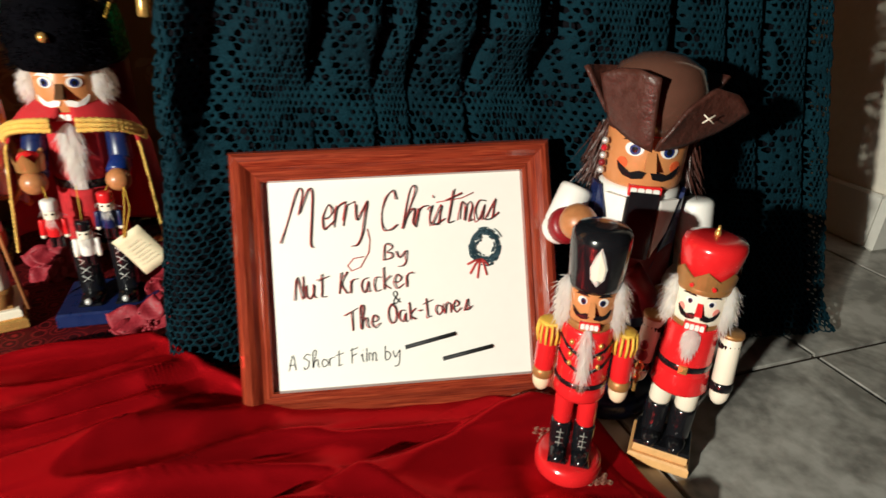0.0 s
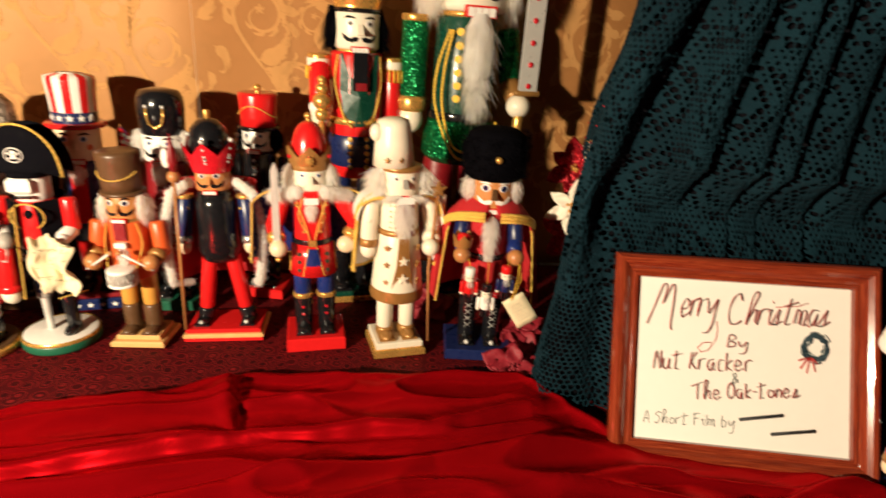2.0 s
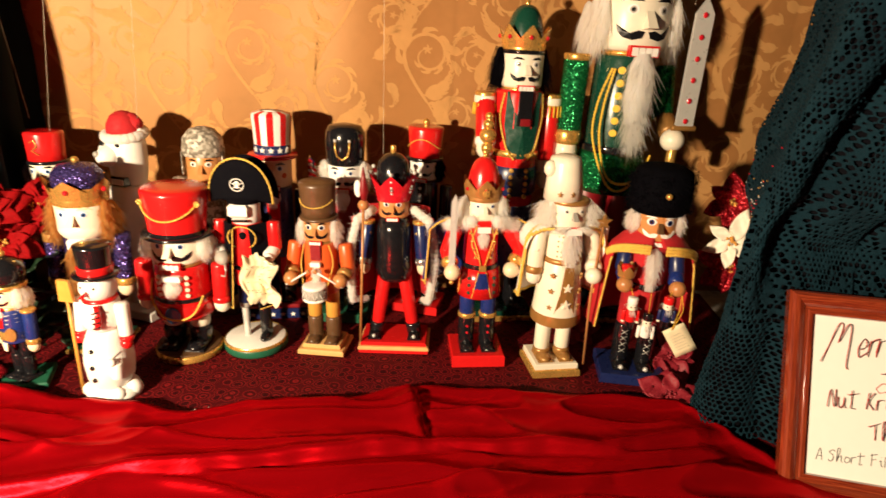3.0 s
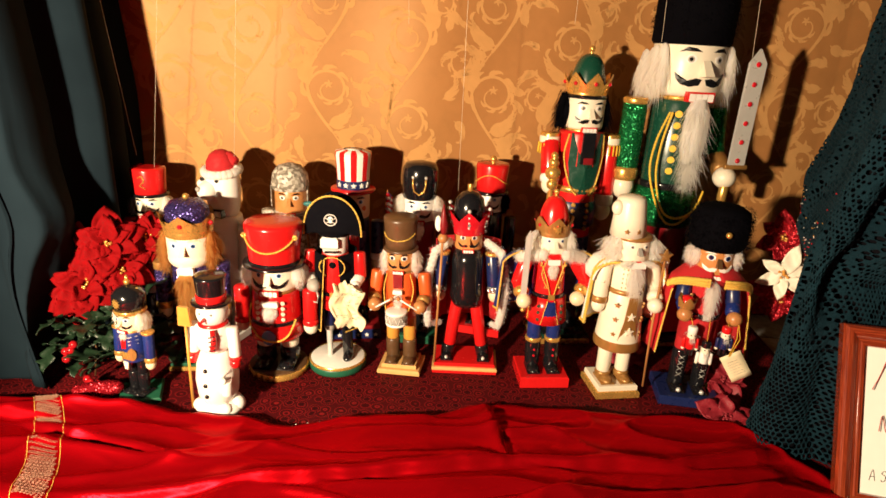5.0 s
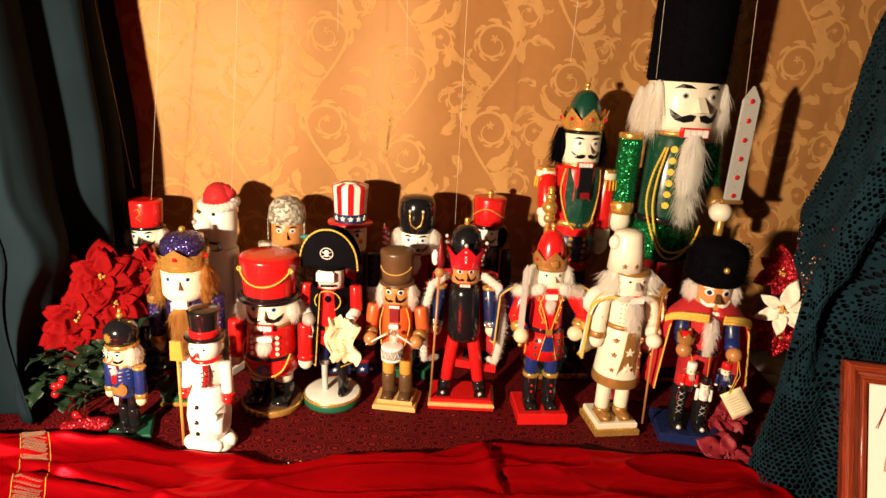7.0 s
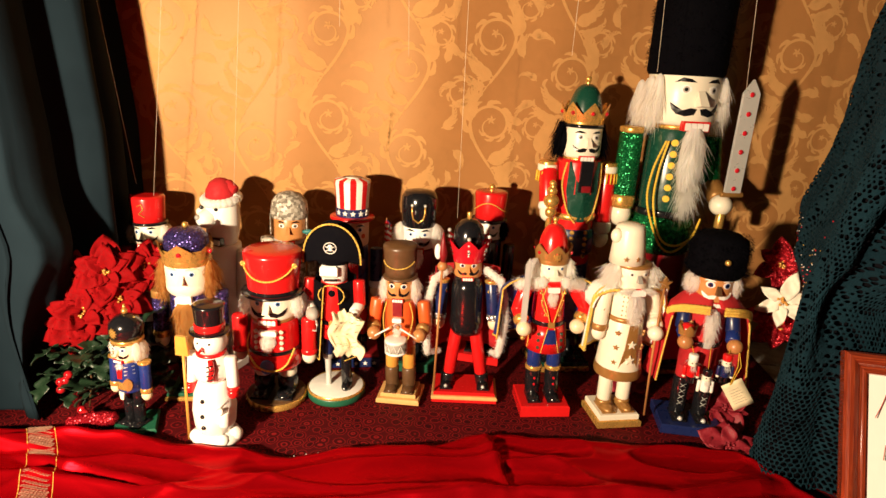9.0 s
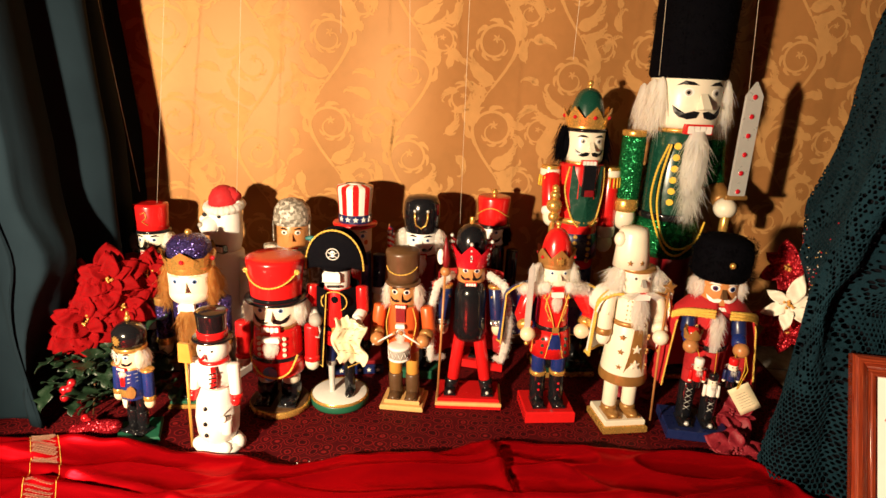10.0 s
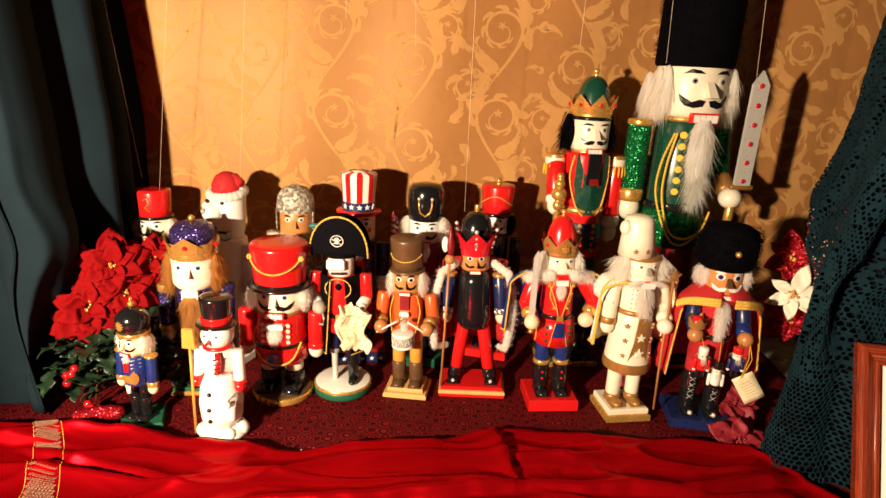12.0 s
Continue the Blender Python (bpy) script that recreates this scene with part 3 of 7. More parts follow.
def satin_z(x, y, edge):
    q = noise.noise((x * 2.2 + 0.4 * y, y * 6.5 + 0.8 * x, 1))
    z = 0.010 + 0.011 * q + 0.013 * (1 - abs(2 * noise.noise((x * 2.6 - y, y * 7.5 + 0.6 * x, 4)))) ** 3 + 0.008 * (1 - abs(2 * noise.noise((x * 4.3 + 2 * y, y * 10 - x, 11)))) ** 4 + 0.0016 * noise.noise((x * 16, y * 24, 9))
    z += 0.0014 * (1 - abs(2 * noise.noise((x * 9 + 3 * y, y * 22 - 4 * x, 2)))) ** 4
    crest = dip = 0.0
    for x0, y0, x1, y1, w, h in CREASES:
        dx, dy = x1 - x0, y1 - y0
        s = ((x - x0) * dx + (y - y0) * dy) / (dx * dx + dy * dy)
        d = ((x - x0) * dy - (y - y0) * dx) / math.hypot(dx, dy) + 0.006 * noise.noise((x * 8, y * 8, 7)) + 0.0025 * noise.noise((x * 30, y * 30, 3))
        a = abs(d) / w
        near = min(1.0, max(0.0, (s + 0.22) / 0.40)) if s < 0.5 else min(1.0, max(0.0, (1.22 - s) / 0.40))
        near = near * near * (3 - 2 * near)
        ridge = 1 / (1 + (a * 3.6) ** 2) if d > 0 else 1 / (1 + (a * 0.85) ** 2)
        crest = max(crest, h * ridge * near)
        dip = max(dip, 0.35 * h * math.exp(-((d - 0.7 * w) / (0.4 * w)) ** 2) * near)
    z += crest - dip
    z *= 1 - 0.75 * math.exp(-(((x - 0.579) / 0.05) ** 2 + ((y + 0.358) / 0.05) ** 2) ** 2)
    if 0.24 < x < 0.72:
        # pressed flat where the picture frame stands
        off = y + 0.222 + 0.24 * (x - 0.4725)
        z *= 1 - 0.72 * math.exp(-(off / 0.030) ** 2) * min(1, (x - 0.24) / 0.04, (0.72 - x) / 0.04)
    back = min(1.0, max(0.0, (edge - y) / 0.02))
    return max(0.006, z * (0.35 + 0.65 * back) + 0.006 * math.exp(-((edge - y - 0.014) / 0.012) ** 2))


def satin_point(u, v):
    x = -1.35 + 1.97 * u
    edge = lerp(SATIN_EDGE, x) + 0.004 * noise.noise((x * 25, 0, 0))
    y = edge - 1.05 * v ** 1.35
    x2 = x + (0.05 * max(0, (u - 0.8) / 0.2) * v ** 0.8 + 0.006 * noise.noise((y * 18, 2, 0)) * u)
    return (x2, y, satin_z(x2, y, edge) if x < 0.6 else 0.6 * satin_z(x2, y, edge))


k = Kit()
k.sheet(satin_point, 520, 300, "satin", 0.0015)
satin = k.thing("satin_cloth", label="shiny red satin cloth lying in loose folds on the floor", category="cloth")


def paisley_figures():
    """Small woven paisleys: a drop outline with a curled tip and a little drop inside."""
    k = Kit()
    rnd = random.Random(17)
    for i in range(26):
        for j in range(11):
            u, v = 0.02 + 0.036 * (i + 0.5 * (j % 2)) + rnd.uniform(-0.006, 0.006), 0.03 + 0.075 * j + rnd.uniform(-0.012, 0.012)
            if u > 0.96:
                continue
            turn, size = rnd.uniform(0, 6.28), rnd.uniform(0.009, 0.013)
            for grow, r in ((1.0, 0.00046), (0.55, 0.00042), (0.25, 0.00036)):
                line = []
                for a in np.linspace(0.15, 6.1, 22):
                    rr = size * grow * (0.45 + 0.55 * abs(math.sin(a / 2)) ** 0.7)
                    p, q = rr * math.sin(a) * 0.75, size * grow * 0.9 - rr * math.cos(a)
                    p += 0.35 * size * grow * max(0, 1 - a / 1.6) ** 2
                    du, dv = (p * math.cos(turn) - q * math.sin(turn)) / 1.97, (p * math.sin(turn) + q * math.cos(turn)) / 0.8
                    line.append(Vector(satin_point(min(0.99, max(0, u + du)), max(0.002, v + dv))) + Vector((0, 0, 0.0011)))
                k.tube(line, r, "satin_figure", 4)
    return k


paisley_figures().thing("woven_paisley", parent=satin, label="darker woven paisley figures", kind="stuff")


def lace_band(u0, u1, v0, v1, nu, nv, name, label, slant=0.0):
    """Metal-thread border: rows of small rings and stems lying on the satin."""
    k = Kit()
    for j in range(nv):
        for i in range(nu):
            u, v = u0 + (u1 - u0) * (i + 0.5 * (j % 2)) / nu, v0 + (v1 - v0) * (j + 0.5) / nv
            c = Vector(satin_point(u + slant * v, v)) + Vector((0, 0, 0.0024))
            r = 0.0024
            if (j // 9) % 3 == 2:
                continue
            k.tube([c + Vector((r * math.cos(a), r * math.sin(a), 0)) for a in np.linspace(0, 6.283, 11)], 0.0003, "silver_lace", 4)
            k.tube([c + Vector((0.4 * r * math.cos(a), 0.4 * r * math.sin(a), 0)) for a in np.linspace(0, 5, 8)], 0.0003, "silver_lace", 4)
    return k.thing(name, parent=satin, label=label, kind="stuff")


lace_band(0.968, 0.985, 0.02, 0.24, 6, 44, "lace_border", "tarnished silver thread border")
lace_band(0.231, 0.249, 0.004, 0.42, 8, 60, "gold_border", "gold and silver thread border", 0.23)
k = Kit()
for u in (0.229, 0.251):
    k.tube([Vector(satin_point(u + 0.23 * v, v)) + Vector((0, 0, 0.0019)) for v in np.linspace(0.004, 0.42, 140)], 0.0005, "gold_braid", 5)
k.thing("gold_cord", parent=satin, label="thin gold edging cord")

# ---- crochet shawl ----


def shawl_point(s, z):
    """s from 0 (far end of the side) to 1 (other end of the front)."""
    left = lerp([(0.0, 0.238), (0.05, 0.242), (0.12, 0.252), (0.22, 0.270), (0.40, 0.288), (0.50, 0.308), (0.80, 0.352)], z)
    right = 1.02 - 0.30 * z
    a, b = 0.17, 0.24
    cx, cy = left + 0.055, -0.108
    if s < a:
        t = s / a
        back = lerp([(0.0, 0.30), (0.25, 0.28), (0.31, 0.15), (0.38, 0.12), (0.50, 0.13), (0.80, 0.15)], z)
        x, y = left + back * (1 - t) ** 1.3, -0.06 + 0.32 * (1 - t)
    elif s < b:
        t = (s - a) / (b - a)
        x, y = left + (cx - left) * t * t, -0.06 + (cy + 0.06) * (1 - (1 - t) ** 2)
    elif s < 0.93:
        t = (s - b) / (0.93 - b)
        x = cx + (right - cx) * t
        y = cy - 0.185 * (x - cx)
    else:
        t = (s - 0.93) / 0.07
        x, y = right + 0.012 * math.sin(3.14 * t), cy - 0.185 * (right - cx) + 0.25 * t
    deep = 0.022 * math.exp(-((s - 0.42) / 0.20) ** 2) + 0.005
    wave = s * 40 + 0.7 * math.sin(5 * z) + 1.6 * math.sin(s * 15)
    pleat = math.exp(-(math.sin(wave) / 0.26) ** 2)
    y += deep * (2.6 * pleat - 0.5 + 0.25 * math.sin(2 * wave + 1)) * min(1.6, 0.25 + z * 2.3)
    x += 0.006 * math.sin(s * 50 + 4 * z) + (0.010 * math.sin(z * 14 + 1) if s < a else 0)
    if z < 0.05:
        y -= 0.02 * (1 - z / 0.05) ** 2 * (s > 0.2)
    if s > a and 0.27 < x < 0.70 and z < 0.34:
        # pushed back by the picture frame that leans on it
        rest = -0.182 + 0.2395 * -(x - 0.4725) + 0.444 * (z - 0.1155) + 0.024
        ease = min(1, (x - 0.27) / 0.04) * min(1, (0.70 - x) / 0.05) * min(1, (0.34 - z) / 0.07)
        if y < rest:
            y += (rest - y) * ease
    return Vector((x, y, 0.008 + z))


def shawl():
    """Openwork: each stitch cell is a six-sided ring of yarn round its hole."""
    k = Kit()
    wide, tall, p = 1.12, 0.80, 0.0076
    nc, nr = int(wide / p), int(tall / (p * 0.866))
    rnd = random.Random(3)
    sl = k.slot("crochet")
    memo = {}

    def corner(x, y):
        key = (round(x / p * 6), round(y / p * 6))
        if key not in memo:
            jx, jy = rnd.uniform(-1, 1) * 0.13 * p, rnd.uniform(-1, 1) * 0.13 * p
            memo[key] = len(k.v)
            k.v.append(shawl_point((x + jx) / wide, max(0, min(tall, y + jy))))
        return memo[key]

    for j in range(nr):
        for i in range(nc):
            x, y = (i + 0.5 * (j % 2)) * p + p * 0.5, j * p * 0.866 + p * 0.5
            # oval medallions in rows, half a step apart, ringed by rows of holes
            q = 0.122
            row = round(y / (q * 0.86))
            mx = (round(x / q - 0.5 * (row % 2)) + 0.5 * (row % 2)) * q
            dx, dy = x - mx, (y - row * q * 0.86) * 1.12
            r, way = math.hypot(dx, dy), math.atan2(dy, dx)
            open_ = 0.46 + 0.06 * math.sin(x * 90) * math.sin(y * 110)
            if abs(r - 0.050) < 0.0052 or abs(r - 0.034) < 0.0044:
                open_ = 0.80
            elif r < 0.007:
                open_ = 0.70
            elif r < 0.030:
                open_ = 0.40 + 0.26 * math.sin(9 * way)
            elif r < 0.056:
                open_ = 0.36
            if y < 0.15:
                open_ = max(open_, 0.72 + 0.06 * math.sin(x * 60))
            open_ *= rnd.uniform(0.75, 1.12)
            lift = 0.0012 * math.cos(r * 390) + rnd.uniform(-0.0006, 0.0006)
            outer = [corner(x + p * 0.577 * math.cos(math.pi * (a / 3 + 1 / 6)), y + p * 0.577 * math.sin(math.pi * (a / 3 + 1 / 6))) for a in range(6)]
            c = shawl_point(x / wide, min(tall, y))
            c.y -= lift
            if open_ < 0.34:
                k.v.append(c - Vector((0, 0.001, 0)))
                for a in range(6):
                    k.f.append([outer[a], outer[(a + 1) % 6], len(k.v) - 1])
                    k.mi.append(sl)
                    k.smooth.append(True)
                continue
            open_ = min(open_, 0.86)
            rim = len(k.v)
            for o in outer:
                inner = k.v[o].lerp(c, 1 - open_)
                inner.y += 0.0008
                k.v.append(inner)
            for a in range(6):
                b = (a + 1) % 6
                k.f.append([outer[a], outer[b], rim + b, rim + a])
                k.mi.append(sl)
                k.smooth.append(True)
    ob = k.thing("crochet_shawl", label="dark teal crocheted shawl with openwork medallions draped over a stand", category="shawl")
    so = ob.modifiers.new("yarn", "SOLIDIFY")
    so.thickness = 0.0018
    t = Kit()
    for i in range(150):
        if i < 100:
            q, z = rnd.uniform(0.02, 0.16), 0.31 + rnd.gauss(0, 0.035)
        else:
            q, z = rnd.uniform(0.50, 0.90), 0.50 + rnd.gauss(0, 0.05) * rnd.choice((0.2, 1))
        p0 = shawl_point(q, z) + Vector((-0.002 if q < 0.17 else 0, -0.003, 0))
        t.lathe([(0.0004, -0.0003), (0.0013, 0.0), (0.0004, 0.0003)], rnd.choice(("gold", "silver", "gem")), Matrix.Translation(p0) @ pose(0, 0, 0, rnd.uniform(50, 130), rnd.uniform(-50, 50), 0), 7)
    t.thing("sequin", parent=ob, label="tiny glinting sequins", kind="stuff")
    return ob


shawl()
# the covered stand that holds the shawl up
k = Kit()
k.sheet(lambda u, v: shawl_point(u, 0.8 * v) + Vector((0.012 if u < 0.2 else 0, 0.02, -0.006)), 160, 40, "black_felt", 0.004)
k.sheet(lambda u, v: shawl_point(u, 0.8).lerp(Vector((0.62, 0.0, 0.80)), v) + Vector((0, 0.02, -0.01)), 60, 6, "black_felt", 0.004)
k.thing("covered_stand", label="stand hidden under dark cloth beneath the shawl", category="stand")

# ---- green drape ----


def drape_point(u, v):
    z = 1.3 * v
    pts = [(0.0, -1.45, -0.17), (0.40, -0.95, -0.13), (0.47, -0.880, -0.13), (0.54, -0.905, -0.04), (0.66, -0.868, 0.02), (0.72, -0.866, 0.06), (0.84, -0.905, 0.14), (1.0, -0.910, 0.205)]
    x = lerp([(a, b) for a, b, _ in pts], u)
    y = lerp([(a, c) for a, _, c in pts], u)
    f = math.sin(u * 38 + 1.2 * math.sin(3.2 * z) + 1.4 * noise.noise((u * 3, z * 2, 0)))
    pull = 0.045 * math.exp(-((z - 0.29) / 0.06) ** 2)
    x -= 0.09 * max(0.0, z - 0.45)
    flare = 0.05 * max(0, 1 - z / 0.16)
    f = math.copysign(abs(f) ** 0.7, f)
    # the hem is tucked back from the cloths
    x -= 0.07 * min(1, max(0, (0.20 - z) / 0.16)) * min(1, max(0, (u - 0.44) / 0.06))
    wide = 0.016 if u > 0.44 else 0.004
    return Vector((x + wide * f + 0.9 * pull * math.exp(-((u - 0.48) / 0.05) ** 2) + 0.35 * flare, y + (0.018 if u < 0.44 else 0.008) * f, max(0.006, z + 0.012 * math.sin(u * 30) * (z < 0.05))))


k = Kit()
k.sheet(drape_point, 220, 60, "drape_green", 0.003)
k.thing("green_drape", label="dark green cloth drape hanging in folds beside the display", category="drape")

# ---- nutcrackers: shared pieces, each figure one mesh, facing -y, base at z = 0 ----


def square_base(k, w, d, h, mat, edge=None, rz=0, step=0.0):
    k.box(w, d, 0, h * (0.55 if edge or step else 1), edge or mat, 0, 0, 0.002, rz)
    if edge or step:
        k.box(w - 0.004 - 2 * step, d - 0.004 - 2 * step, h * 0.55, h, mat, 0, 0, 0.0015, rz)


def round_base(k, r, h, mat, rim):
    k.lathe([(r * 0.97, 0), (r, h * 0.15), (r, h * 0.6), (r * 0.97, h * 0.85)], rim, seg=40)
    k.lathe([(r * 0.96, h * 0.84), (r * 0.95, h * 0.96), (r * 0.92, h)], mat, seg=40)


def legs(k, zb, zk, zl, r, sep, leg, boot, splay=0.0, cuff=None):
    for s in (-1, 1):
        x0, x1 = s * (sep + splay), s * sep
        xm = x0 + (x1 - x0) * (zk - zb) / max(zl - zb, 1e-3)
        k.limb((xm, 0, zk - 0.002), (x1, 0, zl + 0.004), r, leg)
        k.limb((x0, 0, zb), (xm, 0, zk), r * 1.06, boot, r * 1.12)
        k.ball((x0, -r * 0.95, zb + r * 0.42), (r * 0.95, r * 1.7, r * 0.55), boot, 14, 7)
        k.box(r * 1.9, r * 3.2, zb, zb + r * 0.3, boot, x0, -r * 0.7, 0.0008)
        if cuff:
            k.drum(r * 1.2, zk - r * 0.35, zk + r * 0.3, cuff, xm)


def hand_arm(k, s, zs, x, r, sleeve, cuff, hand, z1, y1=0.0, x1=None, cap=None):
    """Straight arm from the shoulder down to the hand at z1."""
    x1 = x if x1 is None else x1
    a, b = Vector((s * x, 0, zs)), Vector((s * x1, y1, z1))
    d = (b - a).normalized()
    n = (b - a).length
    k.limb(a, a + d * n * 0.72, r, sleeve)
    k.limb(a + d * n * 0.68, a + d * n * 0.84, r * 1.08, cuff)
    k.ball(b - d * r * 0.8, (r * 0.95, r * 0.95, r * 1.15), hand, 14, 8)
    if cap:
        k.lathe([(r * 0.5, 0.35 * r), (r * 1.15, 0.1 * r), (r * 1.3, -0.25 * r)][::-1], cap, Matrix.Translation(a), 16)
    return b


def bent_arm(k, s, zs, x, r, sleeve, cuff, hand, elbow, end):
    a, e, b = Vector((s * x, 0, zs)), Vector(elbow), Vector(end)
    k.limb(a, e, r, sleeve)
    k.ball(e, r, sleeve, 12, 8)
    d = (b - e).normalized()
    k.limb(e, b - d * r * 1.2, r * 0.95, sleeve)
    k.limb(b - d * r * 2.0, b - d * r * 0.9, r * 1.08, cuff)
    k.ball(b, r * 1.05, hand, 14, 9)


def face(k, z0, z1, r, skin, iris="sky_blue", brow="black", tash="black", nose=None, cheeks=None, teeth=True, look_in=0.0, eye=1.0, flat=1.0):
    """Turned head with painted eyes, brows and moustache, a wedge nose and a row of teeth."""
    h = z1 - z0
    k.drum(r, z0, z1, skin, bev=0.14, seg=32)
    ze = z0 + h * 0.68
    for s in (-1, 1):
        u = s * r * 0.42
        k.dot(u, ze, r * 0.20 * eye, r, "white", 0.0007, r * 0.15 * eye)
        k.dot(u - s * look_in * r * 0.1, ze - r * 0.01, r * 0.115 * eye, r, iris, 0.0011)
        k.dot(u - s * look_in * r * 0.1, ze - r * 0.01, r * 0.065 * eye, r, "black", 0.0014)
        k.decal([(s * r * a, ze + r * b) for a, b in ((0.16, 0.19), (0.32, 0.28), (0.54, 0.31), (0.76, 0.17), (0.58, 0.20), (0.36, 0.19))], r, brow, 0.001)
        if tash:
            zt = z0 + h * 0.26
            k.decal([(s * r * a, zt + r * b) for a, b in ((0.05, 0.10), (0.22, 0.13), (0.42, 0.05), (0.62, 0.10), (0.80, 0.26), (0.74, 0.08), (0.60, -0.05), (0.36, -0.11), (0.12, -0.06))], r, tash, 0.0013)
        if cheeks:
            k.dot(s * r * 0.68, z0 + h * 0.42, r * 0.15, r, cheeks, 0.0003)
    zn = z0 + h * 0.36
    n = nose or skin
    w, hn, dn = r * 0.13, h * 0.30, r * 0.38
    y = -r * 0.97
    k.add([(-w, y, zn), (w, y, zn), (w, y - dn, zn + 0.1 * hn), (-w, y - dn, zn + 0.1 * hn), (-w * 0.8, y - 0.15 * dn, zn + hn), (w * 0.8, y - 0.15 * dn, zn + hn)],
          [(3, 2, 1, 0), (3, 4, 5, 2), (0, 4, 3), (2, 5, 1)], n, False)
    if teeth:
        k.box(r * 0.80, r * 0.20, z0 - r * 0.12, z0 + r * 0.16, "red", 0, -r * 0.98, 0.0006)
        for i in range(4):
            k.box(r * 0.155, r * 0.16, z0 - r * 0.10, z0 + r * 0.11, "white", (i - 1.5) * r * 0.18, -r * 1.04, 0.0008)


def lock(k, top, wide, deep, length, mat, lean=(0, 0), seed=1, ragged=0.25, cols=26, rows=14, point=False):
    """Combed mass of fur that hangs from top, with shallow strands and a ragged end."""
    rnd = random.Random(seed)
    ph = [rnd.uniform(0, 6.28) for _ in range(4)]

    def fn(u, v):
        a = math.pi * (2 * u - 0.5)
        end = 1 - ragged * abs(math.sin(7 * a + ph[0])) * v
        w = (0.80 + 0.55 * math.sin(math.pi * min(1, 0.15 + 0.62 * v))) * (1 - v ** 5) ** 0.5 * (0.55 + 0.45 * min(1, 5 * v + 0.3))
        if point:
            w = (0.75 + 0.5 * math.sin(math.pi * min(1, 0.1 + 0.75 * v))) * (1 - v ** 1.8) * min(1, 0.5 + 4 * v) + 0.02
        g = 1 + 0.045 * math.sin(17 * a + 3 * v + ph[1]) + 0.03 * math.sin(29 * a - 4 * v + ph[2]) + 0.05 * math.sin(5 * a + 4 * v + ph[3])
        return (top[0] + wide * 0.75 * w * g * math.sin(a) + lean[0] * length * v * v, top[1] - deep * w * g * math.cos(a) + lean[1] * length * v, top[2] - length * v * end)
    k.sheet(fn, cols * 2, rows, mat)


def beard(k, z, r, length, mat="white_fur", wide=0.5, count=160, seed=2):
    """Combed tongue of fur that narrows and thins out downwards."""
    if length > 0.08:
        lock(k, (0, -r * 1.0, z + 0.03 * length), r * wide * 0.95, r * 0.18, length * 0.95, mat, (0, -0.04), seed, 0.35)
    else:
        k.ball((0, -r * 1.0, z - 0.42 * length), (r * wide * 0.82, r * 0.20, length * 0.46), mat, 14, 9)
    for i, share in enumerate((0.12, 0.36, 0.60, 0.80)):
        w = r * wide * (0.70, 0.76, 0.60, 0.36)[i]
        k.fuzz((0, -r * 1.02, z - share * length), (w, r * 0.20, length * 0.14), (0, -0.10, -1.1), length * 0.28, int(count * 0.6), mat, 0.00034 + 0.0022 * r, 0.16, seed + i)


def side_hair(k, z0, z1, r, mat="white_fur", length=0.03, count=150, seed=4, out=0.8):
    """Fluffy hair at both sides of the head: a soft mass wrapped in fine strands."""
    h, zc = z1 - z0, (z0 + z1) / 2
    for s in (-1, 1):
        for i, (y, w, dz) in enumerate(((-0.30, 0.26, 0.10), (0.15, 0.34, 0.0), (0.55, 0.36, -0.05))):
            c, rad = (s * r * (1.00 - 0.12 * max(0, i - 1)), r * y, zc + dz * h - 0.10 * length), (r * w * (0.8 + 0.25 * out), r * 0.36, h * 0.44 + 0.18 * length)
            k.ball(c, tuple(0.93 * q for q in rad), mat, 14, 9)
            k.fuzz(c, rad, (s * 0.45 * out, -0.18, -1.1), length * 0.30, int(count * 1.0), mat, 0.00034 + 0.0024 * r, 0.34, seed + 7 * i + s, 0.8)


def fur_trim(k, pts, r, mat="white_fur", seed=3, count=26):
    """Fluffy edging along a smooth line: overlapping tufts wrapped in short strands."""
    p = [Vector(q) for q in pts]
    for a, b in zip(p, p[1:]):
        n = max(1, int((b - a).length / (0.8 * r)))
        for i in range(n):
            c = a.lerp(b, i / n)
            k.ball(c, (0.85 * r, 0.75 * r, 0.95 * r), mat, 8, 6)
            k.fuzz(c, (r, 0.9 * r, r), (0, -0.1, -0.15), 0.9 * r, count, mat, 0.00032, 0.5, seed + i + int(c.z * 9000), 0.6)


def crown_ring(k, r0, r1, z0, z1, points, mat, gem=None, gap=0.5):
    """Open metal crown with pointed top."""
    n = points * 6
    for q, off in ((0, 0.0), (1, -0.0016)):
        vs, fs = [], []
        for i in range(n):
            a = 6.28319 * i / n - 1.5708
            t = abs((i % 6) / 3 - 1)
            zt = z0 + (z1 - z0) * (1 - gap + gap * t)
            rt = r0 + (r1 - r0) * (zt - z0) / (z1 - z0)
            vs += [((r0 + off) * math.cos(a), (r0 + off) * math.sin(a), z0), ((rt + off) * math.cos(a), (rt + off) * math.sin(a), zt)]
        for i in range(n):
            j = (i + 1) % n
            fs.append((2 * i, 2 * j, 2 * j + 1, 2 * i + 1) if not q else (2 * i + 1, 2 * j + 1, 2 * j, 2 * i))
        k.add(vs, fs, mat, False)
    k.lathe([(r0 * 1.01, z0), (r0 * 1.05, z0 + 0.15 * (z1 - z0)), (r0 * 1.02, z0 + 0.25 * (z1 - z0))], mat, seg=32, caps=False)
    if gem:
        for i in range(points):
            a = 6.28319 * i / points - 1.5708
            k.ball(((r0 + r1) / 2 * 1.02 * math.cos(a), (r0 + r1) / 2 * 1.02 * math.sin(a), z0 + 0.55 * (z1 - z0)), 0.09 * r0 + 0.0008, gem, 8, 6)


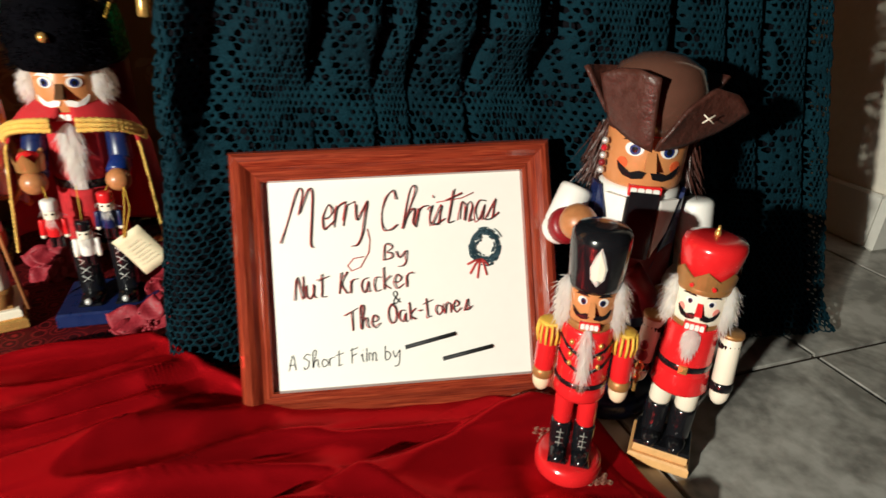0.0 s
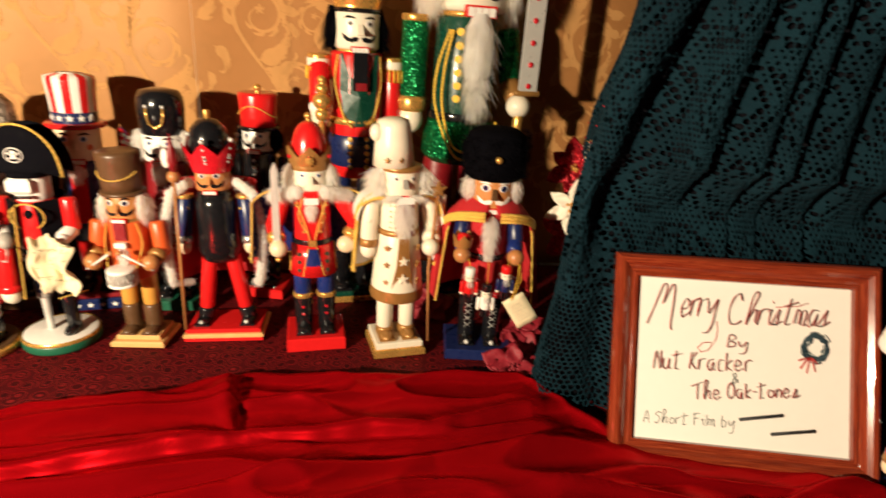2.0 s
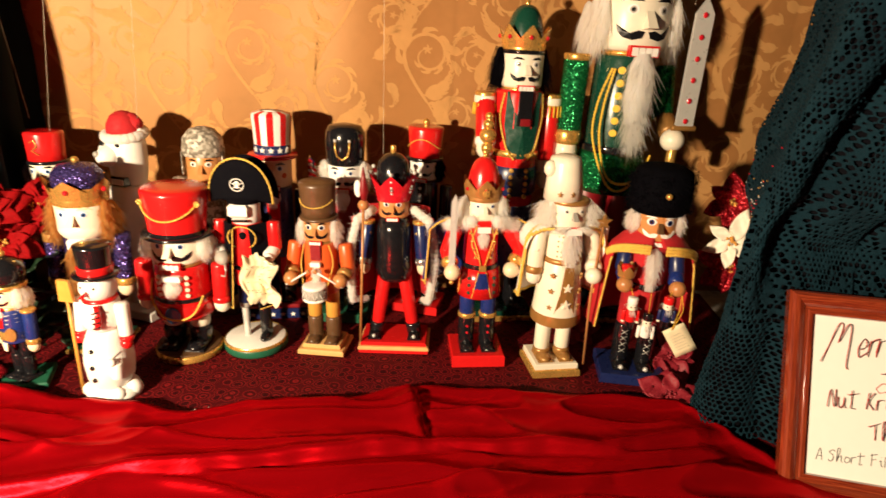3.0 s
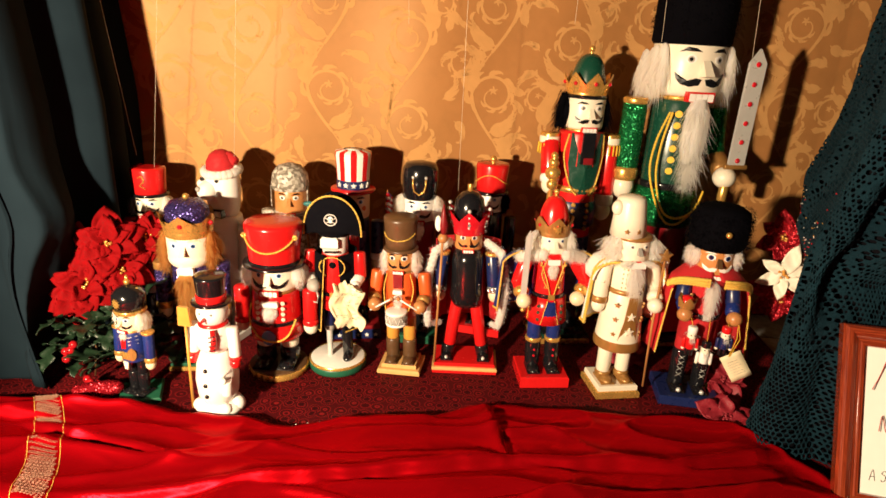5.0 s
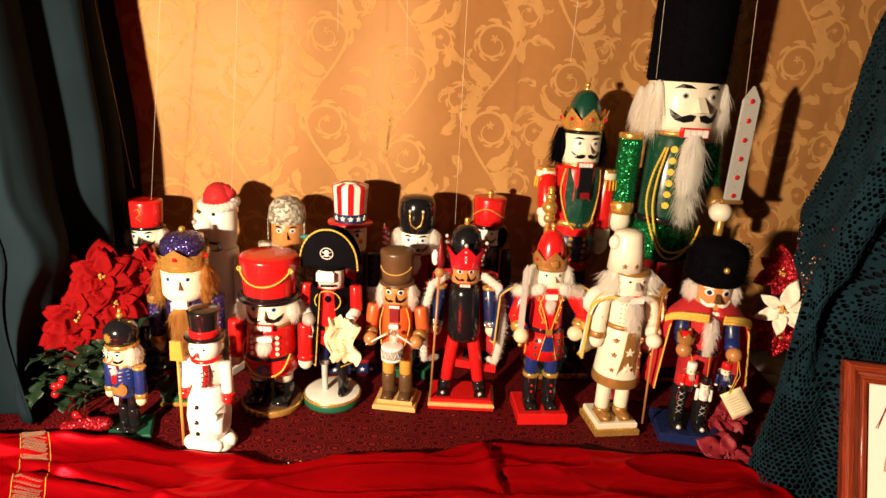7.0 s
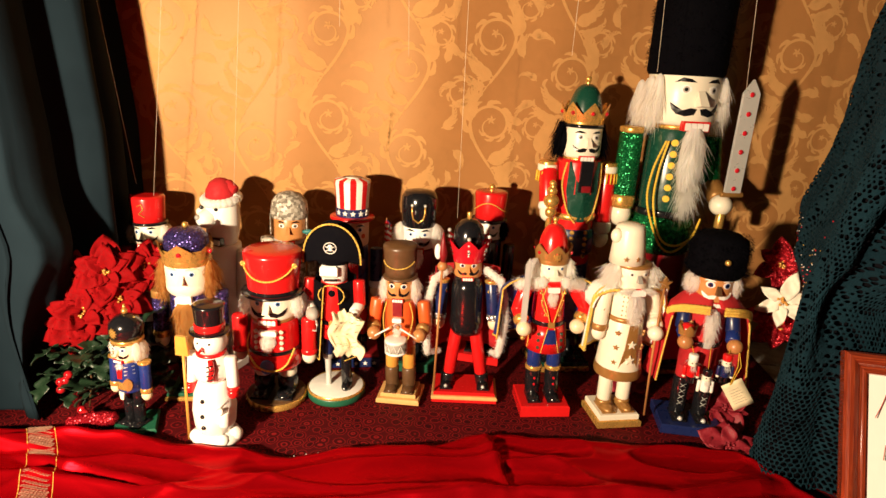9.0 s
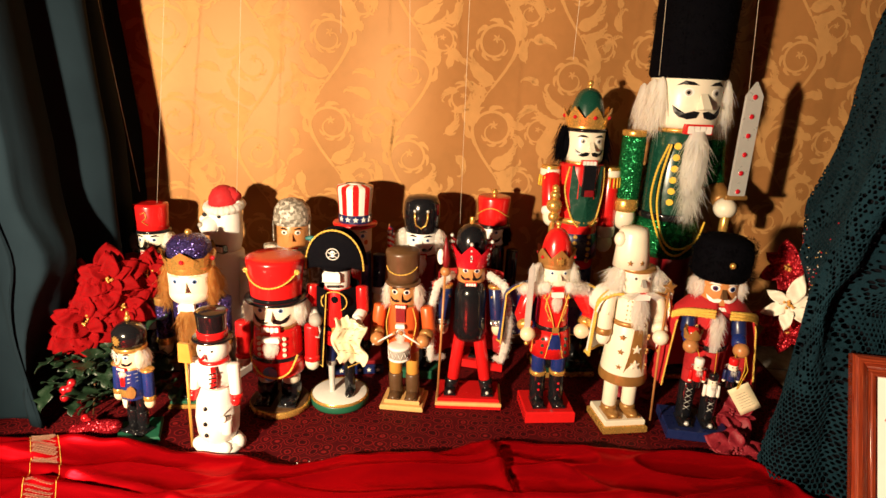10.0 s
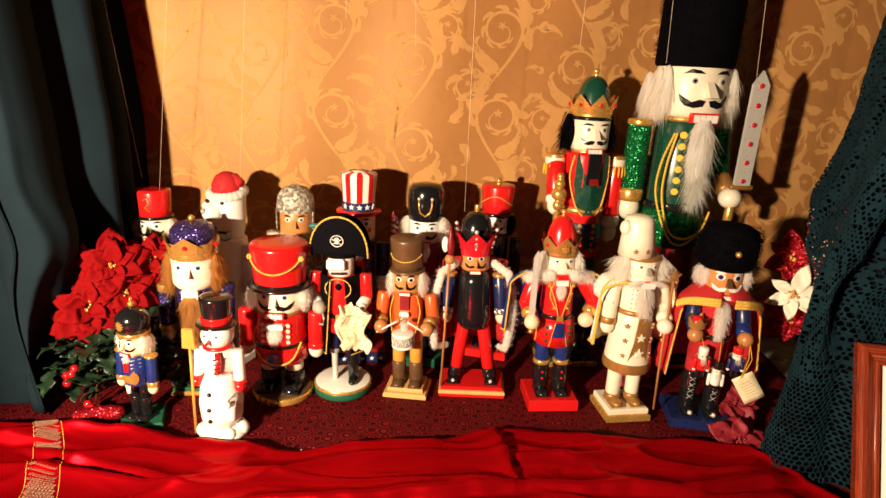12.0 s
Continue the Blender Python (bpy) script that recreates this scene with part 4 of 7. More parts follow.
def dome(k, r, z0, z1, mat, knob=None, kr=0.004):
    n = 10
    k.lathe([(r * max(0.02, math.cos(1.5708 * i / n)) ** 0.75, z0 + (z1 - z0) * math.sin(1.5708 * i / n)) for i in range(n + 1)], mat)
    if knob:
        k.drum(kr * 0.6, z1 - 0.002, z1 + kr * 0.8, knob)
        k.ball((0, 0, z1 + kr * 1.4), kr, knob, 12, 8)


def epaulettes(k, x, z, r, mat="yellow", n=14):
    for s in (-1, 1):
        k.drum(r * 1.05, z, z + r * 0.35, mat, s * x)
        for i in range(n):
            a = 6.28319 * i / n
            p = Vector((s * x + r * 1.12 * math.cos(a), r * 1.12 * math.sin(a), z + r * 0.2))
            k.tube([p, p + Vector((0.15 * r * math.cos(a), 0.15 * r * math.sin(a), -r * 0.9)), p + Vector((0, 0, -r * 1.7))], r * 0.14, mat, 5)


def cape(k, x, z0, z1, back, mat, trim=None, flare=0.012, wrap=0.6, tr=0.003, folds=5):
    """Cloak hung from the shoulders, open in front."""
    def fn(u, v):
        a = math.radians(90) + (u - 0.5) * 2 * math.pi * wrap
        rr = 1 + flare / x * (1 - v) + 0.05 * math.sin(u * folds * 6.283) * (1 - v)
        top = 0.62 + 0.38 * min(1, (1 - v) * 6) ** 0.6
        return (x * rr * top * math.cos(a), back * rr * top * math.sin(a), z0 + (z1 - z0) * v)
    k.sheet(fn, 40, 14, mat, 0.0015)
    if trim:
        for u in (0.0, 1.0):
            pts = [Vector(fn(u, v)) for v in np.linspace(0, 1, 18)]
            if "fur" in trim:
                for p in pts:
                    k.hair(p, (tr * 0.5,) * 3, (0.6 if u else -0.6, -0.6, 0), tr * 1.6, 14, trim, tr * 0.28, 0.7, int(p.z * 9000))
                k.tube(pts, tr, trim)
            else:
                k.rope(pts, tr * 0.6, trim, 0.004)
        if "fur" not in trim:
            k.rope([Vector(fn(u, 0)) for u in np.linspace(0, 1, 40)], tr * 0.6, trim, 0.004)


def belt(k, r, z, mat="black", buckle="gold", h=0.006):
    k.drum(r * 1.03, z - h / 2, z + h / 2, mat, bev=0.04, seg=32)
    if buckle:
        k.decal([(-h * 0.7, z - h * 0.6), (h * 0.7, z - h * 0.6), (h * 0.7, z + h * 0.6), (-h * 0.7, z + h * 0.6)], r * 1.04, buckle, 0.0012)


def soldier_round_base():
    k = Kit()
    k.lathe([(0.034, 0), (0.0375, 0.004), (0.0375, 0.012), (0.035, 0.017), (0.031, 0.0185)], "red", seg=40)
    legs(k, 0.018, 0.055, 0.092, 0.0105, 0.0125, "red", "black")
    for s in (-1, 1):
        for i in range(3):
            k.tube([(s * 0.0125 - 0.004, -0.0125, 0.034 + 0.006 * i), (s * 0.0125 + 0.004, -0.0125, 0.034 + 0.006 * i)], 0.0005, "grey", 4)
        k.tube([(s * 0.0125, -0.0125, 0.030), (s * 0.0125, -0.0125, 0.050)], 0.0005, "grey", 4)
    k.drum(0.0265, 0.088, 0.158, "red", bev=0.1)
    k.drum(0.0275, 0.088, 0.104, "red", bev=0.15, r2=0.0268)
    belt(k, 0.0268, 0.106, "black", "brown", 0.005)
    for s in (-1, 1):
        for i, z in enumerate((0.147, 0.136, 0.127)):
            k.ball((s * 0.014, -0.0228, z), 0.0026, "gold", 8, 6)
        for z0, z1 in ((0.137, 0.147), (0.122, 0.132)):
            k.tube([(s * 0.006, -0.0268, z0), (s * 0.018, -0.0212, (z0 + z1) / 2), (s * 0.0255, -0.009, z1)], 0.0016, "black", 5)
        hand_arm(k, s, 0.152, 0.038, 0.0105, "red", "bronze", "skin", 0.088, -0.004, 0.040)
    epaulettes(k, 0.037, 0.150, 0.0105)
    k.drum(0.0235, 0.156, 0.164, "bronze")
    face(k, 0.164, 0.196, 0.024, "tan", "navy", look_in=0.5)
    beard(k, 0.160, 0.024, 0.050, wide=0.34, count=220)
    side_hair(k, 0.160, 0.196, 0.025, length=0.040, count=240)
    k.lathe([(0.0245, 0.192), (0.0262, 0.196), (0.0285, 0.228), (0.0280, 0.236), (0.024, 0.2405), (0.012, 0.243)], "black", seg=32)
    k.decal([(0, 0.201), (0.006, 0.207), (0.0075, 0.216), (0.004, 0.226), (0.0005, 0.233), (-0.004, 0.226), (-0.0075, 0.216), (-0.006, 0.207)], 0.0272, "silver", 0.0016)
    k.decal([(0, 0.203), (0.0048, 0.208), (0.006, 0.216), (0, 0.230), (-0.006, 0.216), (-0.0048, 0.208)], 0.0275, "cream", 0.002)
    k.dot(0, 0.205, 0.002, 0.028, "silver", 0.003)
    return k


def king_wood_base():
    k = Kit()
    square_base(k, 0.066, 0.060, 0.020, "pine", "pine", step=0.002)
    legs(k, 0.020, 0.060, 0.088, 0.0115, 0.0135, "cream", "black")
    k.box(0.060, 0.045, 0.0195, 0.024, "black", 0, -0.004, 0.001)
    k.drum(0.0285, 0.082, 0.146, "red", bev=0.1, r2=0.0255)
    k.drum(0.030, 0.082, 0.106, "red", r2=0.0275)
    belt(k, 0.0272, 0.109, "black", "gold", 0.006)
    for s in (-1, 1):
        b = hand_arm(k, s, 0.140, 0.038, 0.0105, "cream", "black", "cream", 0.078, -0.006, 0.042)
        k.limb((s * 0.038, 0, 0.136), (s * 0.0385, 0, 0.126), 0.0112, "black")
        k.drum(0.0125, 0.139, 0.143, "bronze", s * 0.0375)
    k.tube([(-0.042, -0.018, 0.070), (-0.041, -0.018, 0.120)], 0.0022, "gold", 8)
    for z, r in ((0.085, 0.004), (0.096, 0.005), (0.108, 0.006), (0.118, 0.0045)):
        k.ball((-0.0415, -0.018, z), r, "gold" if z < 0.1 else "dark_red", 10, 7)
    k.drum(0.0245, 0.145, 0.152, "bronze")
    face(k, 0.150, 0.182, 0.0255, "cream", "navy", nose="red", cheeks="pink", look_in=0.4, eye=0.75)
    beard(k, 0.146, 0.025, 0.026, "white_fur", 0.45, 160)
    side_hair(k, 0.146, 0.182, 0.026, length=0.034, count=220)
    crown_ring(k, 0.0262, 0.0300, 0.178, 0.199, 7, "bronze", None, 0.35)
    for u in (-0.012, 0.008):
        k.dot(u, 0.186, 0.0018, 0.0285, "red", 0.002)
    k.lathe([(0.025, 0.185), (0.029, 0.205), (0.0305, 0.214), (0.0285, 0.219), (0.018, 0.2215)], "red", seg=32)
    k.ball((0, 0, 0.2235), 0.0032, "gold", 10, 7)
    k.lathe([(0.0028, 0.2235), (0.001, 0.230)], "gold", seg=10)
    return k


def pirate_captain():
    k = Kit()
    k.lathe([(0.048, 0), (0.050, 0.005), (0.049, 0.015), (0.046, 0.018)], "navy", seg=40)
    legs(k, 0.018, 0.080, 0.120, 0.013, 0.017, "navy", "black")
    k.drum(0.036, 0.105, 0.215, "white", r2=0.033, seg=32)
    k.drum(0.038, 0.100, 0.168, "dark_red", r2=0.0372)
    k.tube([(0.0, -0.040, 0.150), (0.018, -0.040, 0.130), (0.032, -0.034, 0.085)], 0.010, "dark_red", 8, 0.006)
    k.box(0.0225, 0.008, 0.158, 0.2145, "black", 0, -0.0335, 0.001)
    for s in (-1, 1):
        k.decal([(s * u, z) for u, z in ((0.016, 0.150), (0.056, 0.150), (0.056, 0.212), (0.040, 0.212), (0.029, 0.190))], 0.0362, "navy", 0.0015)
        k.decal([(s * u, z) for u, z in ((0.0125, 0.160), (0.023, 0.182), (0.030, 0.209), (0.0125, 0.209))], 0.0355, "white", 0.0028)
    bent_arm(k, 1, 0.203, 0.048, 0.0145, "white", "white", "tan", (0.056, -0.004, 0.140), (0.030, -0.030, 0.118))
    bent_arm(k, -1, 0.203, 0.048, 0.0145, "white", "dark_red", "wood_ball", (-0.060, -0.012, 0.168), (-0.047, -0.040, 0.186))
    face(k, 0.214, 0.262, 0.0315, "tan", "blue", look_in=0.2, eye=1.15, cheeks="orange")
    k.drum(0.033, 0.256, 0.270, "red")
    for s in (-1, 1):
        k.hair((s * 0.032, 0.010, 0.24), (0.006, 0.012, 0.02), (s * 0.3, 0, -1), 0.042, 60, "leather", 0.0022, 0.15, 8)
    for i in range(5):
        k.ball((-0.034, -0.016, 0.248 - 0.006 * i), 0.0028, ("silver", "gem", "silver", "dark_red", "silver")[i], 8, 6)
    k.lathe([(0.033, 0.258), (0.0375, 0.276), (0.037, 0.292), (0.031, 0.306), (0.016, 0.314), (0.001, 0.316)], "rust_dome", seg=32)

    def flap(rim, foot, y0, y1):
        """Turned-up leather brim, from its foot round the brow to its free edge."""
        def fn(u, v):
            x0, z0 = lerp([(a, b) for a, b, _ in foot], u), lerp([(a, c) for a, _, c in foot], u)
            x1, z1 = lerp([(a, b) for a, b, _ in rim], u), lerp([(a, c) for a, _, c in rim], u)
            y = y0 + (y1 - y0) * u ** 1.8 - 0.003 * v - 0.003 * math.sin(6.0 * u + 1) * v
            return (x0 + (x1 - x0) * v ** 0.85, y, z0 + (z1 - z0) * v)
        k.sheet(fn, 18, 10, "leather", 0.003)
    flap([(0, -0.007, 0.303), (0.35, -0.020, 0.307), (0.7, -0.034, 0.305), (1, -0.045, 0.300)], [(0, -0.002, 0.249), (0.5, -0.016, 0.254), (1, -0.031, 0.263)], -0.041, -0.016)
    flap([(0, 0.003, 0.257), (0.3, 0.018, 0.282), (0.55, 0.036, 0.296), (0.8, 0.055, 0.291), (1, 0.066, 0.278)], [(0, 0.000, 0.249), (0.5, 0.020, 0.252), (1, 0.044, 0.258)], -0.041, -0.012)
    k.sheet(lambda u, v: (0.058 * math.cos(radians(10 + 160 * u)) * (0.6 + 0.4 * v), 0.014 + 0.034 * math.sin(radians(10 + 160 * u)), 0.262 + 0.036 * v), 16, 6, "leather", 0.003)
    for a in (1, -1):
        k.tube([(0.032 - 0.004, -0.0415, 0.276 - 0.003 * a), (0.032 + 0.004, -0.0400, 0.276 + 0.003 * a)], 0.0006, "cream", 4)
    return k


def hussar():
    k = Kit()
    square_base(k, 0.060, 0.060, 0.010, "base_green", rz=38)
    legs(k, 0.010, 0.045, 0.070, 0.0075, 0.009, "black", "black")
    k.box(0.040, 0.026, 0.0095, 0.014, "black", 0, -0.004, 0.001)
    k.drum(0.019, 0.068, 0.118, "blue", r2=0.018)
    belt(k, 0.019, 0.080, "navy", "gold", 0.010)
    k.decal([(-0.008, 0.112), (0.004, 0.112), (0.002, 0.092), (-0.007, 0.090)], 0.0185, "red", 0.001)
    k.decal([(-0.006, 0.070), (0.004, 0.070), (0.002, 0.058), (-0.003, 0.058)], 0.0195, "cream", 0.001)
    k.dot(0.010, 0.083, 0.006, 0.019, "bronze", 0.002, 0.010)
    for z in (0.098, 0.104, 0.110):
        k.tube([(0.006, -0.0178, z), (0.0165, -0.008, z + 0.002)], 0.0009, "silver", 4)
    for s in (-1, 1):
        hand_arm(k, s, 0.116, 0.0275, 0.008, "blue", "gold", "skin", 0.058, -0.003, 0.029)
        k.drum(0.0095, 0.114, 0.118, "gold", s * 0.0272)
    k.drum(0.018, 0.116, 0.121, "gold")
    face(k, 0.120, 0.148, 0.0195, "skin", tash="black")
    beard(k, 0.116, 0.019, 0.010, "white_fur", 0.4, 40)
    side_hair(k, 0.118, 0.148, 0.020, length=0.018, count=120)
    k.drum(0.0225, 0.145, 0.153, "gold")
    k.lathe([(0.0215, 0.151), (0.024, 0.166), (0.0225, 0.176), (0.014, 0.184), (0.004, 0.188)], "black", seg=28)
    k.decal([(0.007 * (1, 0.62)[i % 2] * math.cos(i * 0.3142), 0.166 + 0.008 * (1, 0.62)[i % 2] * math.sin(i * 0.3142)) for i in range(20)], 0.0232, "gold", 0.0015)
    k.ball((0, 0, 0.192), 0.0045, "gold", 12, 8)
    k.lathe([(0.003, 0.194), (0.0012, 0.203)], "gold", seg=8)
    return k


def snowman():
    k = Kit()
    k.lathe([(0.036, 0), (0.037, 0.006), (0.034, 0.013), (0.026, 0.017)], "white", seg=36, sy=0.85)
    for x, y, r in ((-0.024, -0.014, 0.010), (0.02, -0.018, 0.009), (0.028, 0.002, 0.012)):
        k.ball((x, y, 0.010), r, "white", 12, 8)
    k.lathe([(0.020, 0.010), (0.029, 0.030), (0.031, 0.055), (0.028, 0.080), (0.021, 0.098), (0.019, 0.102)], "white", seg=32)
    k.lathe([(0.018, 0.100), (0.024, 0.108), (0.0265, 0.122), (0.022, 0.140), (0.017, 0.146)], "white", seg=32)
    k.ball((0, 0, 0.160), (0.0225, 0.0225, 0.0215), "white", 24, 14)
    for z, y in ((0.078, -0.0285), (0.055, -0.0312), (0.036, -0.030)):
        k.ball((-0.002, y, z), 0.0034, "black", 10, 7)
    k.lathe([(0.0035, 0), (0.0008, 0.014)], "red", look((0, -0.021, 0.158), (-0.004, -0.08, 0.150)) @ pose(0, 0, 0, 180), 10)
    for x in (-0.008, 0.009):
        k.ball((x, -0.0205, 0.165), 0.0016, "black", 8, 6)
    k.drum(0.0212, 0.140, 0.147, "red", bev=0.3)
    k.tube([(0.010, -0.021, 0.142), (0.014, -0.026, 0.128), (0.011, -0.026, 0.112)], 0.0042, "red", 8)
    for i in range(4):
        k.tube([(0.008, -0.0300, 0.113 + 0.007 * i), (0.017, -0.0290, 0.116 + 0.007 * i)], 0.0012, "black", 5)
    for s in (-1, 1):
        k.limb((s * 0.029, 0, 0.140), (s * 0.033, -0.004, 0.094), 0.0085, "white")
        k.drum(0.0092, 0.088, 0.094, "red", s * 0.033, -0.004)
        k.ball((s * 0.033, -0.006, 0.084), 0.0082, "red", 14, 9)
    k.drum(0.028, 0.176, 0.180, "black", bev=0.06, seg=32)
    k.lathe([(0.0205, 0.178), (0.0195, 0.190), (0.0215, 0.214), (0.0225, 0.217), (0.019, 0.218)], "black", seg=32)
    k.drum(0.0212, 0.180, 0.190, "red", bev=0.05)
    k.tube([(-0.036, -0.014, 0.002), (-0.035, -0.014, 0.145)], 0.0021, "ochre", 8)
    k.add([(-0.046, -0.016, 0.140), (-0.026, -0.016, 0.140), (-0.028, -0.017, 0.170), (-0.044, -0.017, 0.170), (-0.046, -0.011, 0.140), (-0.026, -0.011, 0.140), (-0.028, -0.012, 0.170), (-0.044, -0.012, 0.170)],
          [(0, 1, 2, 3), (7, 6, 5, 4), (0, 4, 5, 1), (1, 5, 6, 2), (2, 6, 7, 3), (3, 7, 4, 0)], "ochre", False)
    k.drum(0.008, 0.040, 0.062, "white", 0.026, -0.022)
    k.tube([(0.018, -0.026, 0.062), (0.032, -0.010, 0.086), (0.034, -0.024, 0.062)], 0.0007, "grey", 5)
    k.lathe([(0.004, 0), (0.0055, 0.008)], "white", pose(0.026, -0.026, 0.062, 50, 0, -20), 12)
    return k


def crown_king():
    k = Kit()
    square_base(k, 0.090, 0.080, 0.014, "base_green", "gold", step=0.002)
    legs(k, 0.014, 0.06, 0.09, 0.012, 0.015, "purple_glitter", "black")
    k.drum(0.036, 0.085, 0.195, "purple_glitter", r2=0.032)
    k.box(0.026, 0.02, 0.178, 0.196, "white", 0, -0.028, 0.002)
    beard(k, 0.182, 0.036, 0.085, "ginger_fur", 0.55, 260)
    for s in (-1, 1):
        hand_arm(k, s, 0.185, 0.050, 0.013, "purple_glitter", "gold", "skin", 0.095, -0.006)
        k.drum(0.014, 0.182, 0.196, "bronze" if s < 0 else "purple_glitter", s * 0.050)
    k.ball((0, -0.002, 0.208), (0.0365, 0.0365, 0.024), "cream", 24, 12)
    face(k, 0.200, 0.252, 0.0372, "cream", "sky_blue", brow="skin", tash=None, teeth=False, eye=0.85)
    side_hair(k, 0.185, 0.250, 0.038, "ginger_fur", 0.052, 340, out=0.5)
    k.lathe([(0.0375, 0.246), (0.040, 0.252), (0.0385, 0.262), (0.040, 0.274)], "gold", seg=36, caps=False)
    crown_ring(k, 0.038, 0.047, 0.250, 0.288, 5, "gold", "gem", 0.5)
    k.lathe([(0.034, 0.262), (0.036, 0.278), (0.035, 0.292), (0.026, 0.303), (0.010, 0.307)], "purple_glitter", seg=32)
    k.ball((0, 0, 0.311), 0.0055, "gold", 12, 8)
    return k


def redcap_soldier():
    k = Kit()
    round_base(k, 0.053, 0.015, "brown", "gold")
    legs(k, 0.015, 0.050, 0.072, 0.016, 0.021, "cream", "black")
    k.drum(0.044, 0.072, 0.162, "red", r2=0.040, bev=0.18, seg=36)
    k.drum(0.046, 0.072, 0.098, "red", r2=0.0445, bev=0.1, seg=36)
    belt(k, 0.0435, 0.106, "black", None, 0.007)
    k.dot(-0.002, 0.084, 0.012, 0.046, "sky_blue", 0.002, 0.013)
    for s in (-1, 1):
        for i in range(4):
            k.dot(s * 0.022, 0.146 - 0.010 * i, 0.0032, 0.0425, "cream", 0.002)
        hand_arm(k, s, 0.160, 0.060, 0.0135, "red", "red", "cream", 0.078, -0.002)
    k.rope([(0.040, -0.025, 0.112), (0.030, -0.042, 0.088), (0.010, -0.048, 0.078), (-0.015, -0.0465, 0.082), (-0.034, -0.036, 0.098)], 0.0022, "gold_braid", 0.005)
    k.rope([(-0.034, -0.030, 0.140), (-0.040, -0.026, 0.118), (-0.036, -0.034, 0.098)], 0.0018, "gold_braid", 0.005)
    k.drum(0.039, 0.158, 0.168, "bronze", seg=32)
    face(k, 0.164, 0.212, 0.0405, "cream", tash="black", eye=0.8)
    k.box(0.030, 0.012, 0.140, 0.150, "white", 0, -0.041, 0.002)
    beard(k, 0.140, 0.042, 0.026, "white_fur", 0.42, 150)
    side_hair(k, 0.168, 0.208, 0.042, length=0.026, count=240)
    k.drum(0.053, 0.205, 0.211, "black", bev=0.05, seg=40)
    k.lathe([(0.0435, 0.209), (0.0425, 0.216), (0.0455, 0.250), (0.0485, 0.274), (0.0475, 0.2785), (0.043, 0.281), (0.02, 0.2815)], "red", seg=40)
    k.lathe([(0.0445, 0.209), (0.044, 0.216)], "black", seg=40, caps=False)
    pts = []
    for i in range(21):
        a = radians(-90 + (i - 10) * 6.0)
        z = 0.238 + 0.022 * ((i - 10) / 10) ** 2
        pts.append((0.048 * math.cos(a), 0.048 * math.sin(a), z))
    k.rope(pts, 0.0018, "gold_braid", 0.0045)
    for p in (pts[0], pts[-1]):
        for i in range(6):
            k.ball((p[0] * 1.01 + 0.003 * math.cos(i), p[1] * 1.01, p[2] + 0.003 * math.sin(i)), 0.0025, "gold", 8, 6)
    return k


